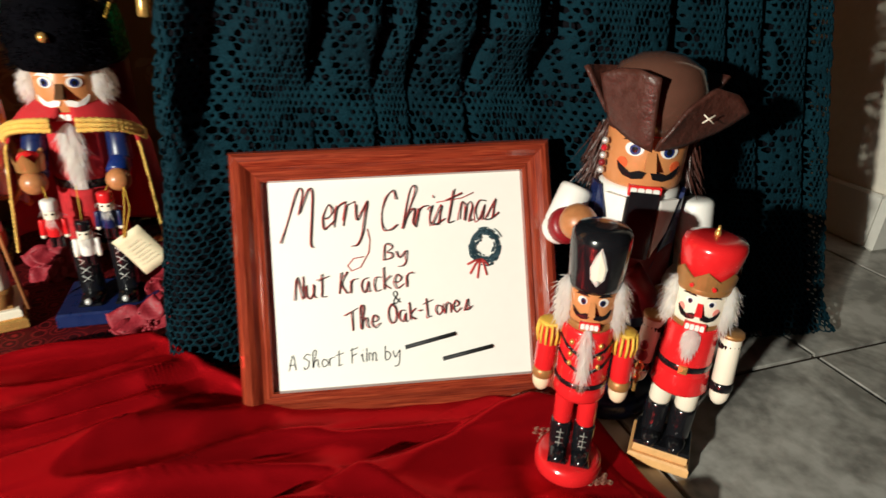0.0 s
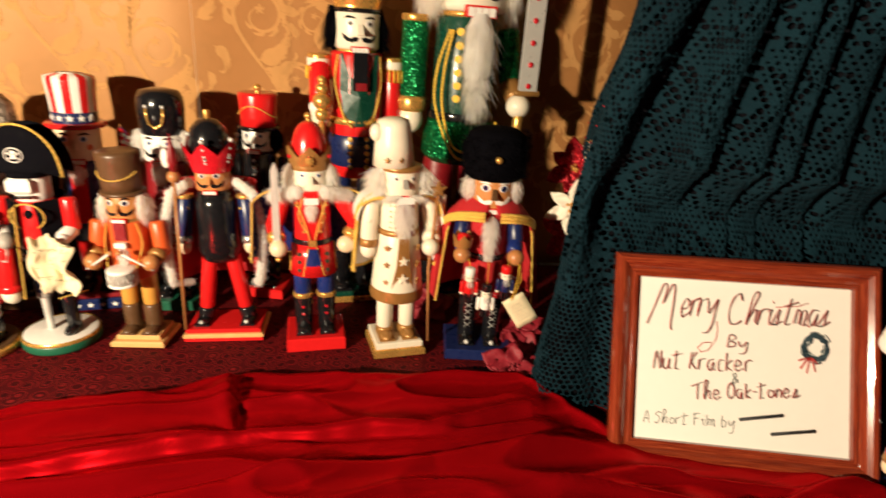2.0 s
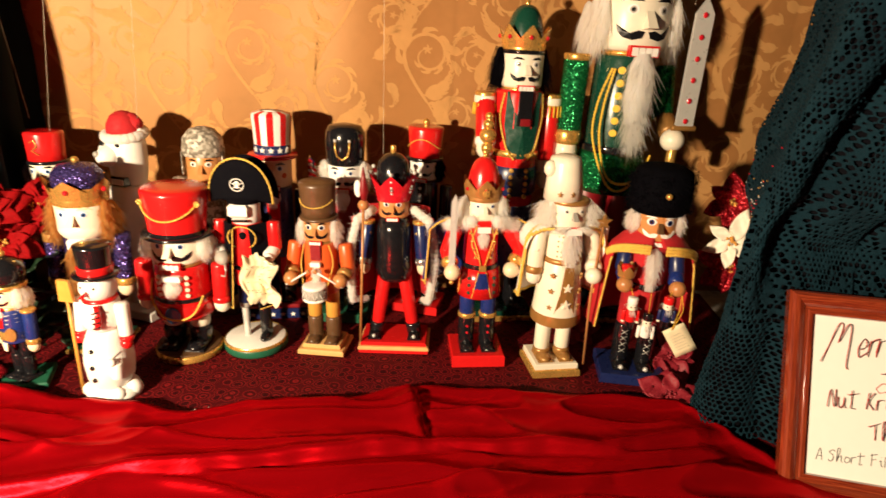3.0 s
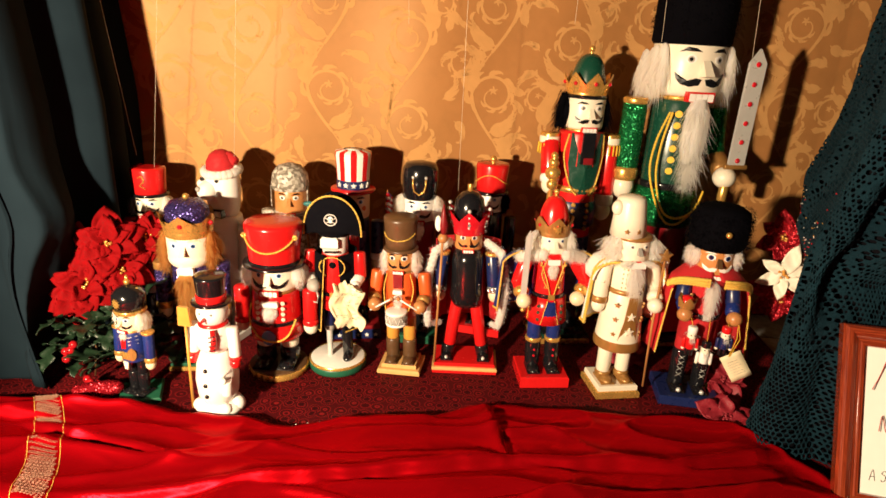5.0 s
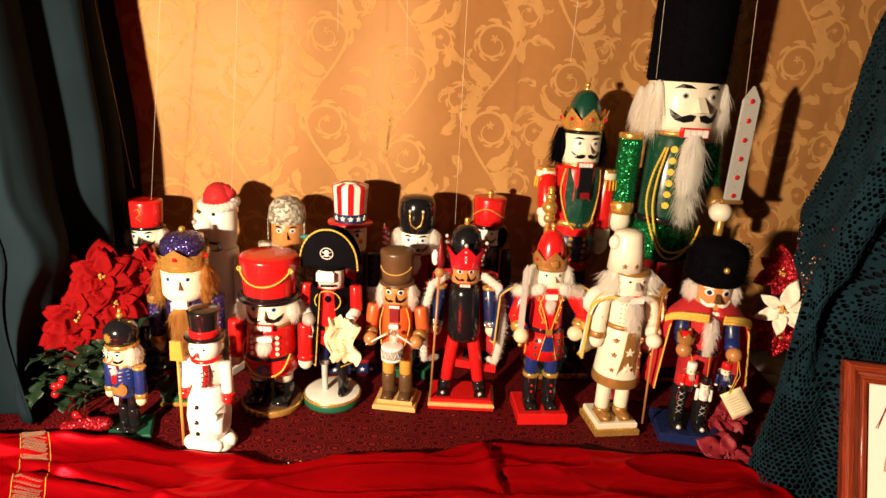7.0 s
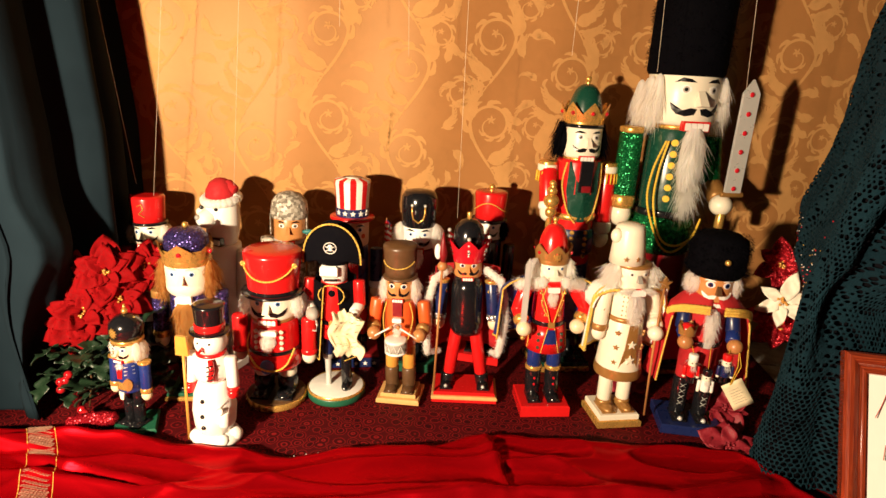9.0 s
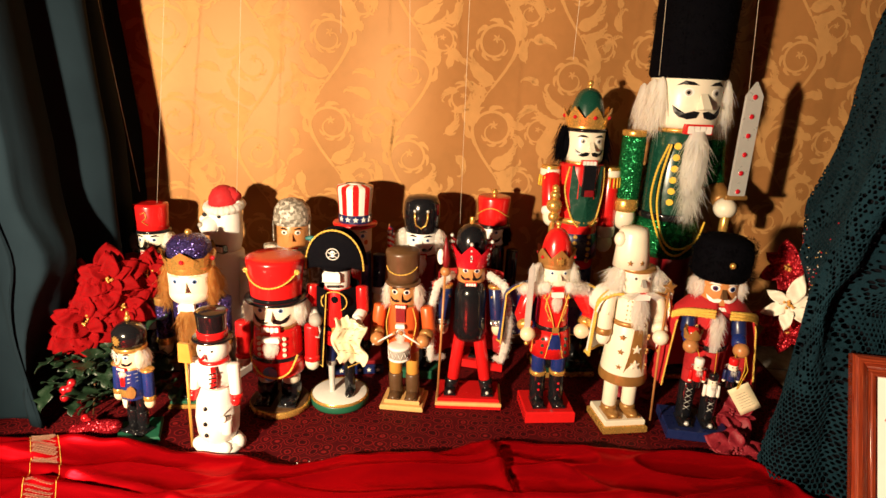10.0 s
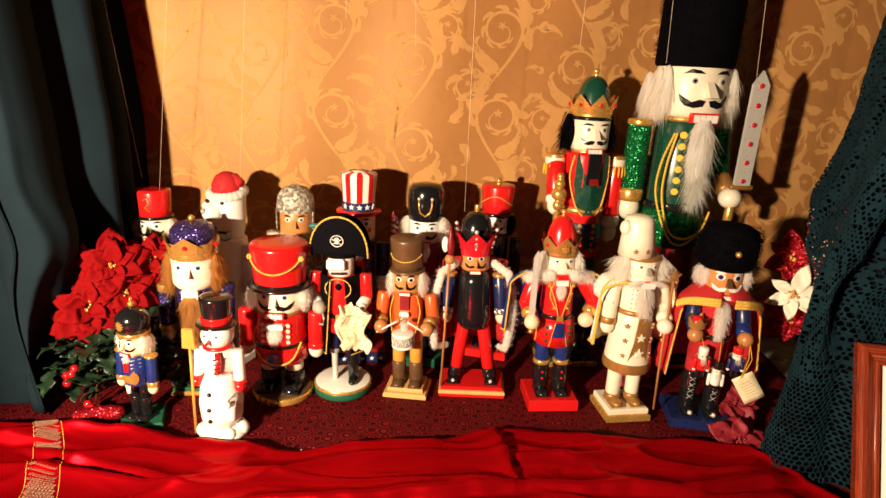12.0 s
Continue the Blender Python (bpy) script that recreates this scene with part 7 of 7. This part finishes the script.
FIGURES = [
    (soldier_round_base, "nutcracker_soldier", (0.576, -0.358, 0.009), -34, (0.76, 0.76, 0.95), -1.6, "red-coated nutcracker soldier with tall black hat on round red base"),
    (king_wood_base, "nutcracker_king", (0.673, -0.362, 0.0), -44, (0.80, 0.80, 1.0), 0, "red-coated nutcracker king with a red cap crown on a pine base"),
    (pirate_captain, "nutcracker_pirate", (0.672, -0.262, 0.0), -30, 1.09, 0, "nutcracker pirate with a brown leather tricorne and white shirt sleeves"),
    (hussar, "nutcracker_hussar", (-0.745, -0.122, 0.002), -14, 1.06, 0, "small blue-coated nutcracker hussar on a square green base"),
    (snowman, "snowman_figure", (-0.608, -0.130, 0.002), -4, 1.06, 0, "white wooden snowman with a black top hat and yellow shovel"),
    (crown_king, "nutcracker_king", (-0.704, 0.000, 0.002), 10, 1.0, 0, "large-headed nutcracker king with ginger hair and a purple glitter crown"),
    (redcap_soldier, "nutcracker_soldier", (-0.557, 0.002, 0.002), 4, 1.0, 0, "stout nutcracker soldier with tall red hat on round gold base"),
    (skull_pirate, "nutcracker_pirate", (-0.456, 0.034, 0.002), 2, 1.0, -1.0, "peg-legged nutcracker pirate with a black skull hat holding a map"),
    (drummer, "nutcracker_drummer", (-0.338, 0.044, 0.002), -3, 1.0, -2.0, "orange-coated nutcracker drummer with a brown hat on a pine base"),
    (spear_king, "nutcracker_king", (-0.222, 0.074, 0.002), 2, 1.0, -2.0, "nutcracker king in black with a red glitter crown holding a spear"),
    (sword_king, "nutcracker_king", (-0.081, 0.053, 0.002), 8, 1.0, -1.5, "red and blue nutcracker king raising a silver sword"),
    (white_king, "nutcracker_wizard", (0.044, 0.038, 0.002), 13, 1.0, -0.5, "white and gold nutcracker in a bent hat holding a star staff"),
    (cossack, "nutcracker_toymaker", (0.176, 0.038, 0.002), -3, 1.0, 0, "nutcracker with black fur hat, red cape, small ornaments and paper tag"),
    (tophat_soldier, "nutcracker_soldier", (-0.838, 0.120, 0.002), 8, 1.0, 0, "nutcracker soldier with a red hat and white hair behind the flowers"),
    (polar_bear, "polar_bear_figure", (-0.697, 0.125, 0.002), -14, 1.0, 0, "white polar bear nutcracker wearing a red and white fur cap"),
    (camo_soldier, "nutcracker_trooper", (-0.580, 0.160, 0.002), 12, 1.0, 0, "nutcracker trooper in a grey camouflage helmet and uniform"),
    (uncle_figure, "nutcracker_patriot", (-0.460, 0.170, 0.002), 14, 1.0, 0, "nutcracker in a striped star-banded top hat with a small flag"),
    (guard, "nutcracker_guard", (-0.332, 0.172, 0.002), 4, 1.0, 0, "nutcracker guard with a tall glossy black hat and white fur"),
    (redhat_soldier, "nutcracker_soldier", (-0.197, 0.232, 0.002), -8, 1.0, 0, "black-coated nutcracker soldier with a red hat and gold knob"),
    (green_king, "nutcracker_king", (-0.036, 0.232, 0.002), 12, 0.975, 0, "tall nutcracker king with a green domed gold crown"),
    (glitter_guard, "nutcracker_guard", (0.146, 0.268, 0.002), 12, 1.0, 0, "largest nutcracker in green glitter with a fur hat and jewelled sword"),
]
for make, name, at, turn, size, lean, label in FIGURES:
    ob = make().thing(name, pose(*at, 0, lean, 0) @ pose(0, 0, 0, 0, 0, turn) @ Matrix.Diagonal((*(size if isinstance(size, tuple) else (size,) * 3), 1)), label=label, category="nutcracker", group="nutcracker display")

# what hangs from the toymaker's hands
AT_TOYMAKER = pose(0.176, 0.038, 0.002, 0, 0, -3)
paper_tag().thing("paper_tag", AT_TOYMAKER, label="cream paper price tag hanging on a thread", category="tag")
for x, z, hat, coat, label in ((-0.026, 0.110, "white", "red", "tiny red nutcracker ornament with a white hat hanging on thread"), (0.026, 0.116, "red", "navy", "tiny blue nutcracker ornament with a red hat hanging on thread"),
                               (0.0, 0.086, "black", "white", "tiny white nutcracker ornament with a black hat hanging on thread")):
    ornament(x, z, hat, coat).thing("nutcracker_ornament", AT_TOYMAKER, label=label, category="ornament", group="toymaker's ornaments")

# ---- framed sign ----
ax = Vector((0.2460, -0.0590, 0.0165)).normalized()
ay = Vector((0.0080, 0.0900, 0.1845))
ay = (ay - ax * ay.dot(ax)).normalized()
az = ax.cross(ay)
SIGN = Matrix.Translation((0.4725, -0.182, 0.1155)) @ Matrix((ax, ay, az)).transposed().to_4x4()
sign = holder("framed_sign", SIGN, "mahogany picture frame holding a handwritten Christmas sign", "sign")
PW, PH, BW = 0.254, 0.2032, 0.030


def moulding(length):
    """One mitred side of the frame, along x, its inner edge at y = 0."""
    k = Kit()
    prof = [(0.0, 0.002), (0.001, 0.007), (0.005, 0.008), (0.007, 0.0065), (0.010, 0.0075), (0.014, 0.012), (0.019, 0.0155), (0.024, 0.016), (0.0275, 0.0135), (0.030, 0.009), (0.030, -0.008), (0.0, -0.008)]
    vs = []
    for s in (-1, 1):
        vs += [(s * (length / 2 + w), w, h) for w, h in prof]
    n = len(prof)
    fs = [(i, n + i, n + (i + 1) % n, (i + 1) % n) for i in range(n)]
    fs += [tuple(range(n)), tuple(reversed(range(n, 2 * n)))]
    k.add(vs, [tuple(reversed(f)) for f in fs], "mahogany", False)
    return k


for length, rz, x, y in ((PW, 0, 0, PH / 2), (PW, 180, 0, -PH / 2), (PH, 90, -PW / 2, 0), (PH, -90, PW / 2, 0)):
    moulding(length).thing("moulding", pose(x, y, 0, 0, 0, rz), sign)
k = Kit()
k.box(PW + 0.006, PH + 0.006, -0.003, 0.0, "paper_white", 0, 0, 0.0005)
paper = k.thing("paper", Matrix(), sign, "white paper with handwriting")
k = Kit()
k.box(PW + 0.05, PH + 0.05, -0.0075, -0.0035, "brown", 0, 0, 0.001)
k.thing("backing", Matrix(), sign)


# one-line letters: x,y on a grid with the baseline at 0, small letters 4 and capitals 8 high; / lifts the pen
GLYPH = {
    "M": "0,-1 1,3 2,8 3,9 4,8 4,4 5,7 6,9 7,8 8,4 9,-1 10,-2", "e": "0,2 2,2 3,3 2,4 1,4 0,2 1,0 2,0 4,1", "r": "0,0 0,4 0,1 0,3 1,4 3,4.3", "y": "0,4 1,1 2,1 4,4 4,1 4,-2 3,-4 1,-4",
    "C": "4,7 3,9 1,8 0,5 0,2 1,0 3,0 5,1", "h": "0,0 1,4 2,8 1,9 0,7 0,0 1,3 3,4 3,1 4,0", "i": "0,3 1,4 1,1 2,0/1,6 1,6.4", "s": "0,0 2,4 2,2 2,0 0,0 2,0 4,1", "t": "1,7 1,2 1,0 3,0/-1,5 4,6",
    "m": "0,0 0,4 1,4 2,3 2,0 2,3 3,4 4,3 4,0 5,0", "a": "3,4 1,4 0,2 1,0 2,0 3,3 3,0 4,0", "B": "0,0 0,8 2,8 3,6 1,4 3,3 3,1 0,0", "N": "0,0 1,8 4,0 4,8", "u": "0,4 0,1 1,0 2,0 3,2 3,4 3,1 4,0",
    "K": "0,0 1,8/4,8 1,4 4,0", "c": "3,4 1,4 0,2 1,0 3,0", "k": "0,0 0,7/3,4 0,2 3,0", "&": "3,0 0,6 1,8 2,6 0,2 1,0 3,3", "T": "-2,7 5,9/2,8 2,0", "O": "2,8 0,6 0,2 2,0 4,2 4,6 2,8 3,8", "-": "0,3 2,3.4",
    "o": "1,4 0,2 1,0 3,1 3,3 1,4", "n": "0,4 0,0 1,3 2,4 3,3 3,0", "A": "0,0 2,8 4,0/0,3 4,3", "S": "4,7 2,8 0,6 3,4 3,1 1,0 0,1", "F": "0,0 0,8/-1,7 4,8/0,4 3,5", "l": "0,7 0,0", "b": "0,7 0,0 2,0 3,2 1,4 0,3",
}


def writing(words, u0, v0, u1, v1, cap, mat, r=0.00055, lift=0.0005, slant=0.12, seed=1, small=1.0, gap=1.6):
    """Handwritten words from (u0, v0) to (u1, v1) on the paper, in shares of its width and height from its top left corner; cap is the height of a capital."""
    rnd = random.Random(seed)
    strokes, x = [], 0.0
    for ch in words:
        if ch == " ":
            x += 3.5
            continue
        wide = 0.0
        lo = ch.islower()
        for stroke in GLYPH[ch].split("/"):
            line = []
            for token in stroke.split():
                gx, gy = (float(q) for q in token.split(","))
                wide = max(wide, gx)
                line.append((x + gx * (small if lo else 1) + rnd.gauss(0, 0.12), gy * (small if lo else 1) + rnd.gauss(0, 0.14)))
            strokes.append(line)
        x += wide * (small if lo else 1) + gap
    x -= gap
    long = math.hypot((u1 - u0) * PW, (v1 - v0) * PH)
    sx, sy = long / x, cap / 8
    turn = math.atan2(-(v1 - v0) * PH, (u1 - u0) * PW)
    ox, oy = (u0 - 0.5) * PW, (0.5 - v0) * PH
    k = Kit()
    for line in strokes:
        p = [Vector((a * sx + slant * b * sy, b * sy, 0)) for a, b in line]
        run = []
        for i in range(len(p) - 1):
            a, b, c, d = p[max(i - 1, 0)], p[i], p[i + 1], p[min(i + 2, len(p) - 1)]
            for t in (0, 0.2, 0.4, 0.6, 0.8):
                run.append(b + 0.5 * t * ((c - a) + t * ((2 * a - 5 * b + 4 * c - d) + t * (3 * b - a - 3 * c + d))))
        run = [Matrix.Rotation(turn, 4, "Z") @ q + Vector((ox, oy, lift)) for q in run + [p[-1]]]
        k.tube(run, r, mat, 5)
    return k.thing("lettering", Matrix(), paper, "handwritten ink words")


for mat, du, seed, lift in (("ink_red", 0.0, 5, 0.0004), ("ink_dark", 0.006, 6, 0.0008)):
    writing("M", 0.055 + du, 0.262, 0.180 + du, 0.268, 0.042, mat, 0.0006, lift, 0.18, seed)
    writing("erry", 0.205 + du, 0.232, 0.370 + du, 0.215, 0.042, mat, 0.0006, lift, 0.30, seed, 1.0, 0.3)
    writing("C", 0.435 + du, 0.258, 0.500 + du, 0.252, 0.034, mat, 0.0006, lift, 0.20, seed)
    writing("hristmas", 0.520 + du, 0.250, 0.900 + du, 0.222, 0.036, mat, 0.0006, lift, 0.30, seed, 1.0, 0.2)
    writing("By", 0.440 + du, 0.402, 0.525 + du, 0.398, 0.015, mat, 0.0005, lift, 0.15, seed)
    writing("Nut Kracker", 0.090 + du, 0.568, 0.550 + du, 0.538, 0.022, mat, 0.0005, lift, 0.10, seed, 1.15)
    writing("The Oak-tones", 0.290 + du, 0.738, 0.775 + du, 0.668, 0.019, mat, 0.0005, lift, 0.10, seed, 1.1)
writing("&", 0.470, 0.618, 0.495, 0.615, 0.012, "ink_dark", 0.0006)
writing("A Short Film by", 0.055, 0.908, 0.480, 0.882, 0.0145, "ink_dark", 0.00045, 0.0005, 0.1, 9, 1.05)


def pen(pts, mat, r=0.0006):
    k = Kit()
    k.tube([((u - 0.5) * PW, (0.5 - v) * PH, 0.0006) for u, v in pts], r, mat, 5)
    return k


# the maker's name, as plain bars
for u0, v0, u1, v1 in ((0.505, 0.835, 0.705, 0.785), (0.650, 0.905, 0.850, 0.860)):
    pen([(u0, v0), (u1, v1)], "ink_dark", 0.0022).thing("ink_bar", Matrix(), paper)
# long tail of the y, a loop
pen([(0.385, 0.245), (0.392, 0.30), (0.385, 0.36), (0.350, 0.43), (0.315, 0.445), (0.300, 0.42), (0.325, 0.385), (0.365, 0.38)], "ink_red", 0.0006).thing("flourish", Matrix(), paper)
pen([(0.66, 0.135), (0.72, 0.125), (0.76, 0.120), (0.81, 0.095)], "ink_red", 0.0006).thing("flourish", Matrix(), paper)
k = Kit()
rnd = random.Random(4)
for i in range(240):
    a, r = rnd.uniform(0, 6.283), rnd.gauss(0.0128, 0.0020)
    b = a + rnd.uniform(0.2, 0.6)
    c = Vector((0.345 * PW, 0.135 * PH, 0.0005))
    p = [c + Vector((r * math.cos(t), 1.12 * r * math.sin(t), 0)) for t in (a, (a + b) / 2, b)]
    k.tube(p, 0.0007, "ink_green", 4)
k.thing("wreath_drawing", Matrix(), paper, "dark green drawn wreath")
k = Kit()
for dx, dz in ((-0.010, -0.012), (-0.004, -0.016), (0.004, -0.014), (-0.012, -0.004), (0.006, -0.006)):
    c = Vector((0.325 * PW, 0.075 * PH, 0.0007))
    k.tube([c, c + Vector((dx * 0.6, dz * 0.4, 0)), c + Vector((1.2 * dx, 1.2 * dz, 0))], 0.0012, "ink_red", 4)
k.thing("bow_drawing", Matrix(), paper, "red drawn bow")

# ---- flowers and greenery ----


def leaf_mesh(name, mat, length, wide, curl=0.25, spiky=0.0, seed=0):
    k = Kit()
    rnd = random.Random(seed)

    def fn(u, v):
        w = wide * math.sin(math.pi * (0.04 + 0.96 * v) ** 0.85) ** (0.8 if not spiky else 1.0) + 0.0004
        if spiky:
            w *= 1 + spiky * (abs((v * 3.5) % 1 - 0.5) * 2 - 0.5)
        s = 2 * u - 1
        return (w * s, length * v, -curl * length * v * v + 0.22 * w * abs(s) + (0.004 * math.sin(9 * v + 2 * s) if not spiky else 0.003 * math.sin(12 * v) * s))
    k.sheet(fn, 6, 14 if spiky else 10, mat, 0.0005)
    return k.mesh(name)


def bloom(name, at, face_to, label, category, mesh, size=1.0, rings=((6, 1.0, 18), (5, 0.72, 42)), heart="gold", group=""):
    """Flower head: rings of petals round a heart of little buds, looking at face_to."""
    m = Matrix.Translation(at) @ (Vector(face_to) - Vector(at)).to_track_quat("Z", "Y").to_matrix().to_4x4()
    top = holder(name, m, label, category, group)
    rnd = random.Random(int(abs(at[0]) * 1000) + int(at[2] * 100))
    for count, grow, lift in rings:
        for i in range(count):
            p = new("petal", mesh)
            p.parent = top
            p.matrix_basis = pose(0, 0, 0, 0, 0, 360 * i / count + rnd.uniform(-14, 14)) @ pose(0, 0.004, 0, lift + rnd.uniform(-14, 10), rnd.uniform(-18, 18), 0) @ Matrix.Scale(size * grow * rnd.uniform(0.8, 1.1), 4)
    k = Kit()
    for i in range(9):
        k.ball((rnd.gauss(0, 0.0045) * size, rnd.gauss(0, 0.0045) * size, 0.004 + 0.003 * rnd.random()), 0.0028 * size, heart, 8, 6)
    k.thing("flower_heart", Matrix(), top, "small yellow buds")
    return top


red_petal = leaf_mesh("petal", "petal_red", 0.062, 0.023, 0.42)
burg_petal = leaf_mesh("petal", "petal_burgundy", 0.058, 0.022, 0.2)
white_petal = leaf_mesh("petal", "petal_white", 0.052, 0.014, 0.35)
glit_petal = leaf_mesh("petal", "red_glitter", 0.055, 0.019, 0.25)
for at, size in (((-0.815, -0.05, 0.238), 0.9), ((-0.848, -0.075, 0.172), 0.88), ((-0.885, -0.04, 0.215), 0.85), ((-0.780, -0.005, 0.235), 0.8), ((-0.800, -0.045, 0.190), 0.75), ((-0.872, -0.065, 0.145), 0.7)):
    bloom("poinsettia", at, (-0.5, -0.6, 0.5), "red cloth poinsettia flower among the greenery", "flower", red_petal, size, ((6, 1.0, 10), (6, 0.85, 30), (5, 0.62, 52)), group="poinsettias")
bloom("lily", (0.312, 0.068, 0.236), (0.05, -0.5, 0.42), "white cloth lily flower with pale petals", "flower", white_petal, 0.88, ((6, 1.0, 25),), "ochre")
bloom("glitter_poinsettia", (0.322, 0.120, 0.285), (0.1, -0.5, 0.5), "red glitter poinsettia behind the lily", "flower", glit_petal, 0.85, group="glitter flowers")
bloom("glitter_poinsettia", (0.330, 0.100, 0.180), (0.1, -0.5, 0.4), "red glitter poinsettia below the lily", "flower", glit_petal, 0.9, group="glitter flowers")
bloom("cloth_flower", (0.220, -0.040, 0.012), (0.20, -0.30, 0.5), "burgundy cloth flower lying on the floor cloth", "flower", burg_petal, 0.85, ((5, 1.0, 10), (4, 0.7, 30)), "petal_burgundy", "cloth flowers")
bloom("cloth_flower", (0.245, 0.050, 0.030), (0.20, -0.25, 0.6), "burgundy cloth flower standing beside the shawl", "flower", burg_petal, 0.85, ((5, 1.0, 10), (4, 0.7, 30)), "petal_burgundy", "cloth flowers")
bloom("cloth_flower", (0.100, 0.150, 0.020), (0.10, -0.30, 0.5), "burgundy cloth flower lying behind the figures", "flower", burg_petal, 0.8, ((5, 1.0, 10), (4, 0.7, 30)), "petal_burgundy", "cloth flowers")

holly = [leaf_mesh("holly_leaf", "holly_leaf", 0.056, 0.015, c, 0.75, i) for i, c in enumerate((0.15, 0.35, -0.1))]


def holly_sprig(at, leaves, spread, seed, berries):
    top = holder("holly_sprig", Matrix.Translation(at), "dark green holly sprig with shiny red berries", "holly", "holly sprigs")
    rnd = random.Random(seed)
    k = Kit()
    k.tube([(0, 0, 0), (0.01, 0.0, 0.5 * spread[2]), (0.0, 0.01, spread[2])], 0.0016, "brown", 6)
    k.thing("stem", Matrix(), top)
    for i in range(leaves):
        p = new("leaf", rnd.choice(holly))
        p.parent = top
        x, y, z = rnd.uniform(-1, 1) * spread[0], rnd.uniform(-1, 1) * spread[1], rnd.uniform(0.08, 1) * spread[2]
        p.matrix_basis = pose(x, y, z + 0.012, rnd.uniform(-25, 60), rnd.uniform(-40, 40), rnd.uniform(0, 360)) @ Matrix.Scale(rnd.uniform(0.7, 1.1), 4)
    for x, y, z in berries:
        k = Kit()
        k.ball((0, 0, 0), 0.0068, "berry_red", 14, 9)
        k.ball((0, -0.0064, 0.001), 0.0012, "black", 6, 5)
        k.thing("berry", Matrix.Translation((x, y, z)), top)


holly_sprig((-0.850, -0.085, 0.006), 34, (0.050, 0.030, 0.105), 3, ((-0.018, -0.034, 0.064), (-0.006, -0.038, 0.070), (-0.014, -0.040, 0.054), (-0.003, -0.034, 0.078)))
holly_sprig((-0.790, -0.060, 0.006), 30, (0.045, 0.030, 0.120), 8, ((-0.030, -0.062, 0.010), (-0.042, -0.066, 0.008), (-0.036, -0.070, 0.017), (-0.048, -0.060, 0.016), (-0.026, -0.068, 0.008)))
k = Kit()
k.lathe([(0.004, 0), (0.012, 0.004), (0.0135, 0.02), (0.0135, 0.055), (0.010, 0.072), (0.004, 0.078)], "red_glitter", seg=20)
k.thing("glitter_ornament", Matrix.Translation((-0.842, -0.152, 0.016)) @ pose(0, 0, 0, 0, 84, 14), label="dark red glitter ornament lying on the cloth", category="ornament")
k = Kit()
for i in range(10):
    k.ball((0.006 * i, 0.003 * math.sin(i * 2), 0.0), 0.0012, "silver", 8, 6)
k.thing("bead_string", pose(-0.475, -0.172, 0.010, 0, 0, 20), label="short string of tiny silver beads", category="beads")

# ---- threads hanging in front of the curtain ----
for x0, x1, z1 in ((-0.905, -0.856, 0.349), (-0.770, -0.825, 0.325), (-0.640, -0.670, 0.352), (-0.474, -0.474, 0.642), (-0.361, -0.356, 0.602),
                   (-0.262, -0.257, 0.328), (-0.085, -0.086, 0.617), (0.048, 0.055, 0.598), (0.188, 0.201, 0.579)):
    z0 = 2.5
    k = Kit()
    k.tube([(x0, 0.12, z0), (x0, 0.121, 0.75), (x1, 0.12, z1)], 0.00028, "thread", 5)
    k.thing("hanging_thread", label="thin pale thread hanging before the curtain", category="thread", group="hanging threads")

# ---- floor tiles ----
k = Kit()
k.box(0.2925, 0.2925, -0.008, 0.0, "floor_tile", 0, 0, 0.0008)
tile = k.mesh("tile")
for i in range(-4, 6):
    for j in range(-6, 5):
        ob = new("tile", tile)
        ob.parent = floor
        ob.matrix_basis = Matrix.Translation((0.663 + 0.15 + 0.2985 * i, -0.288 + 0.15 + 0.2985 * j, 0))
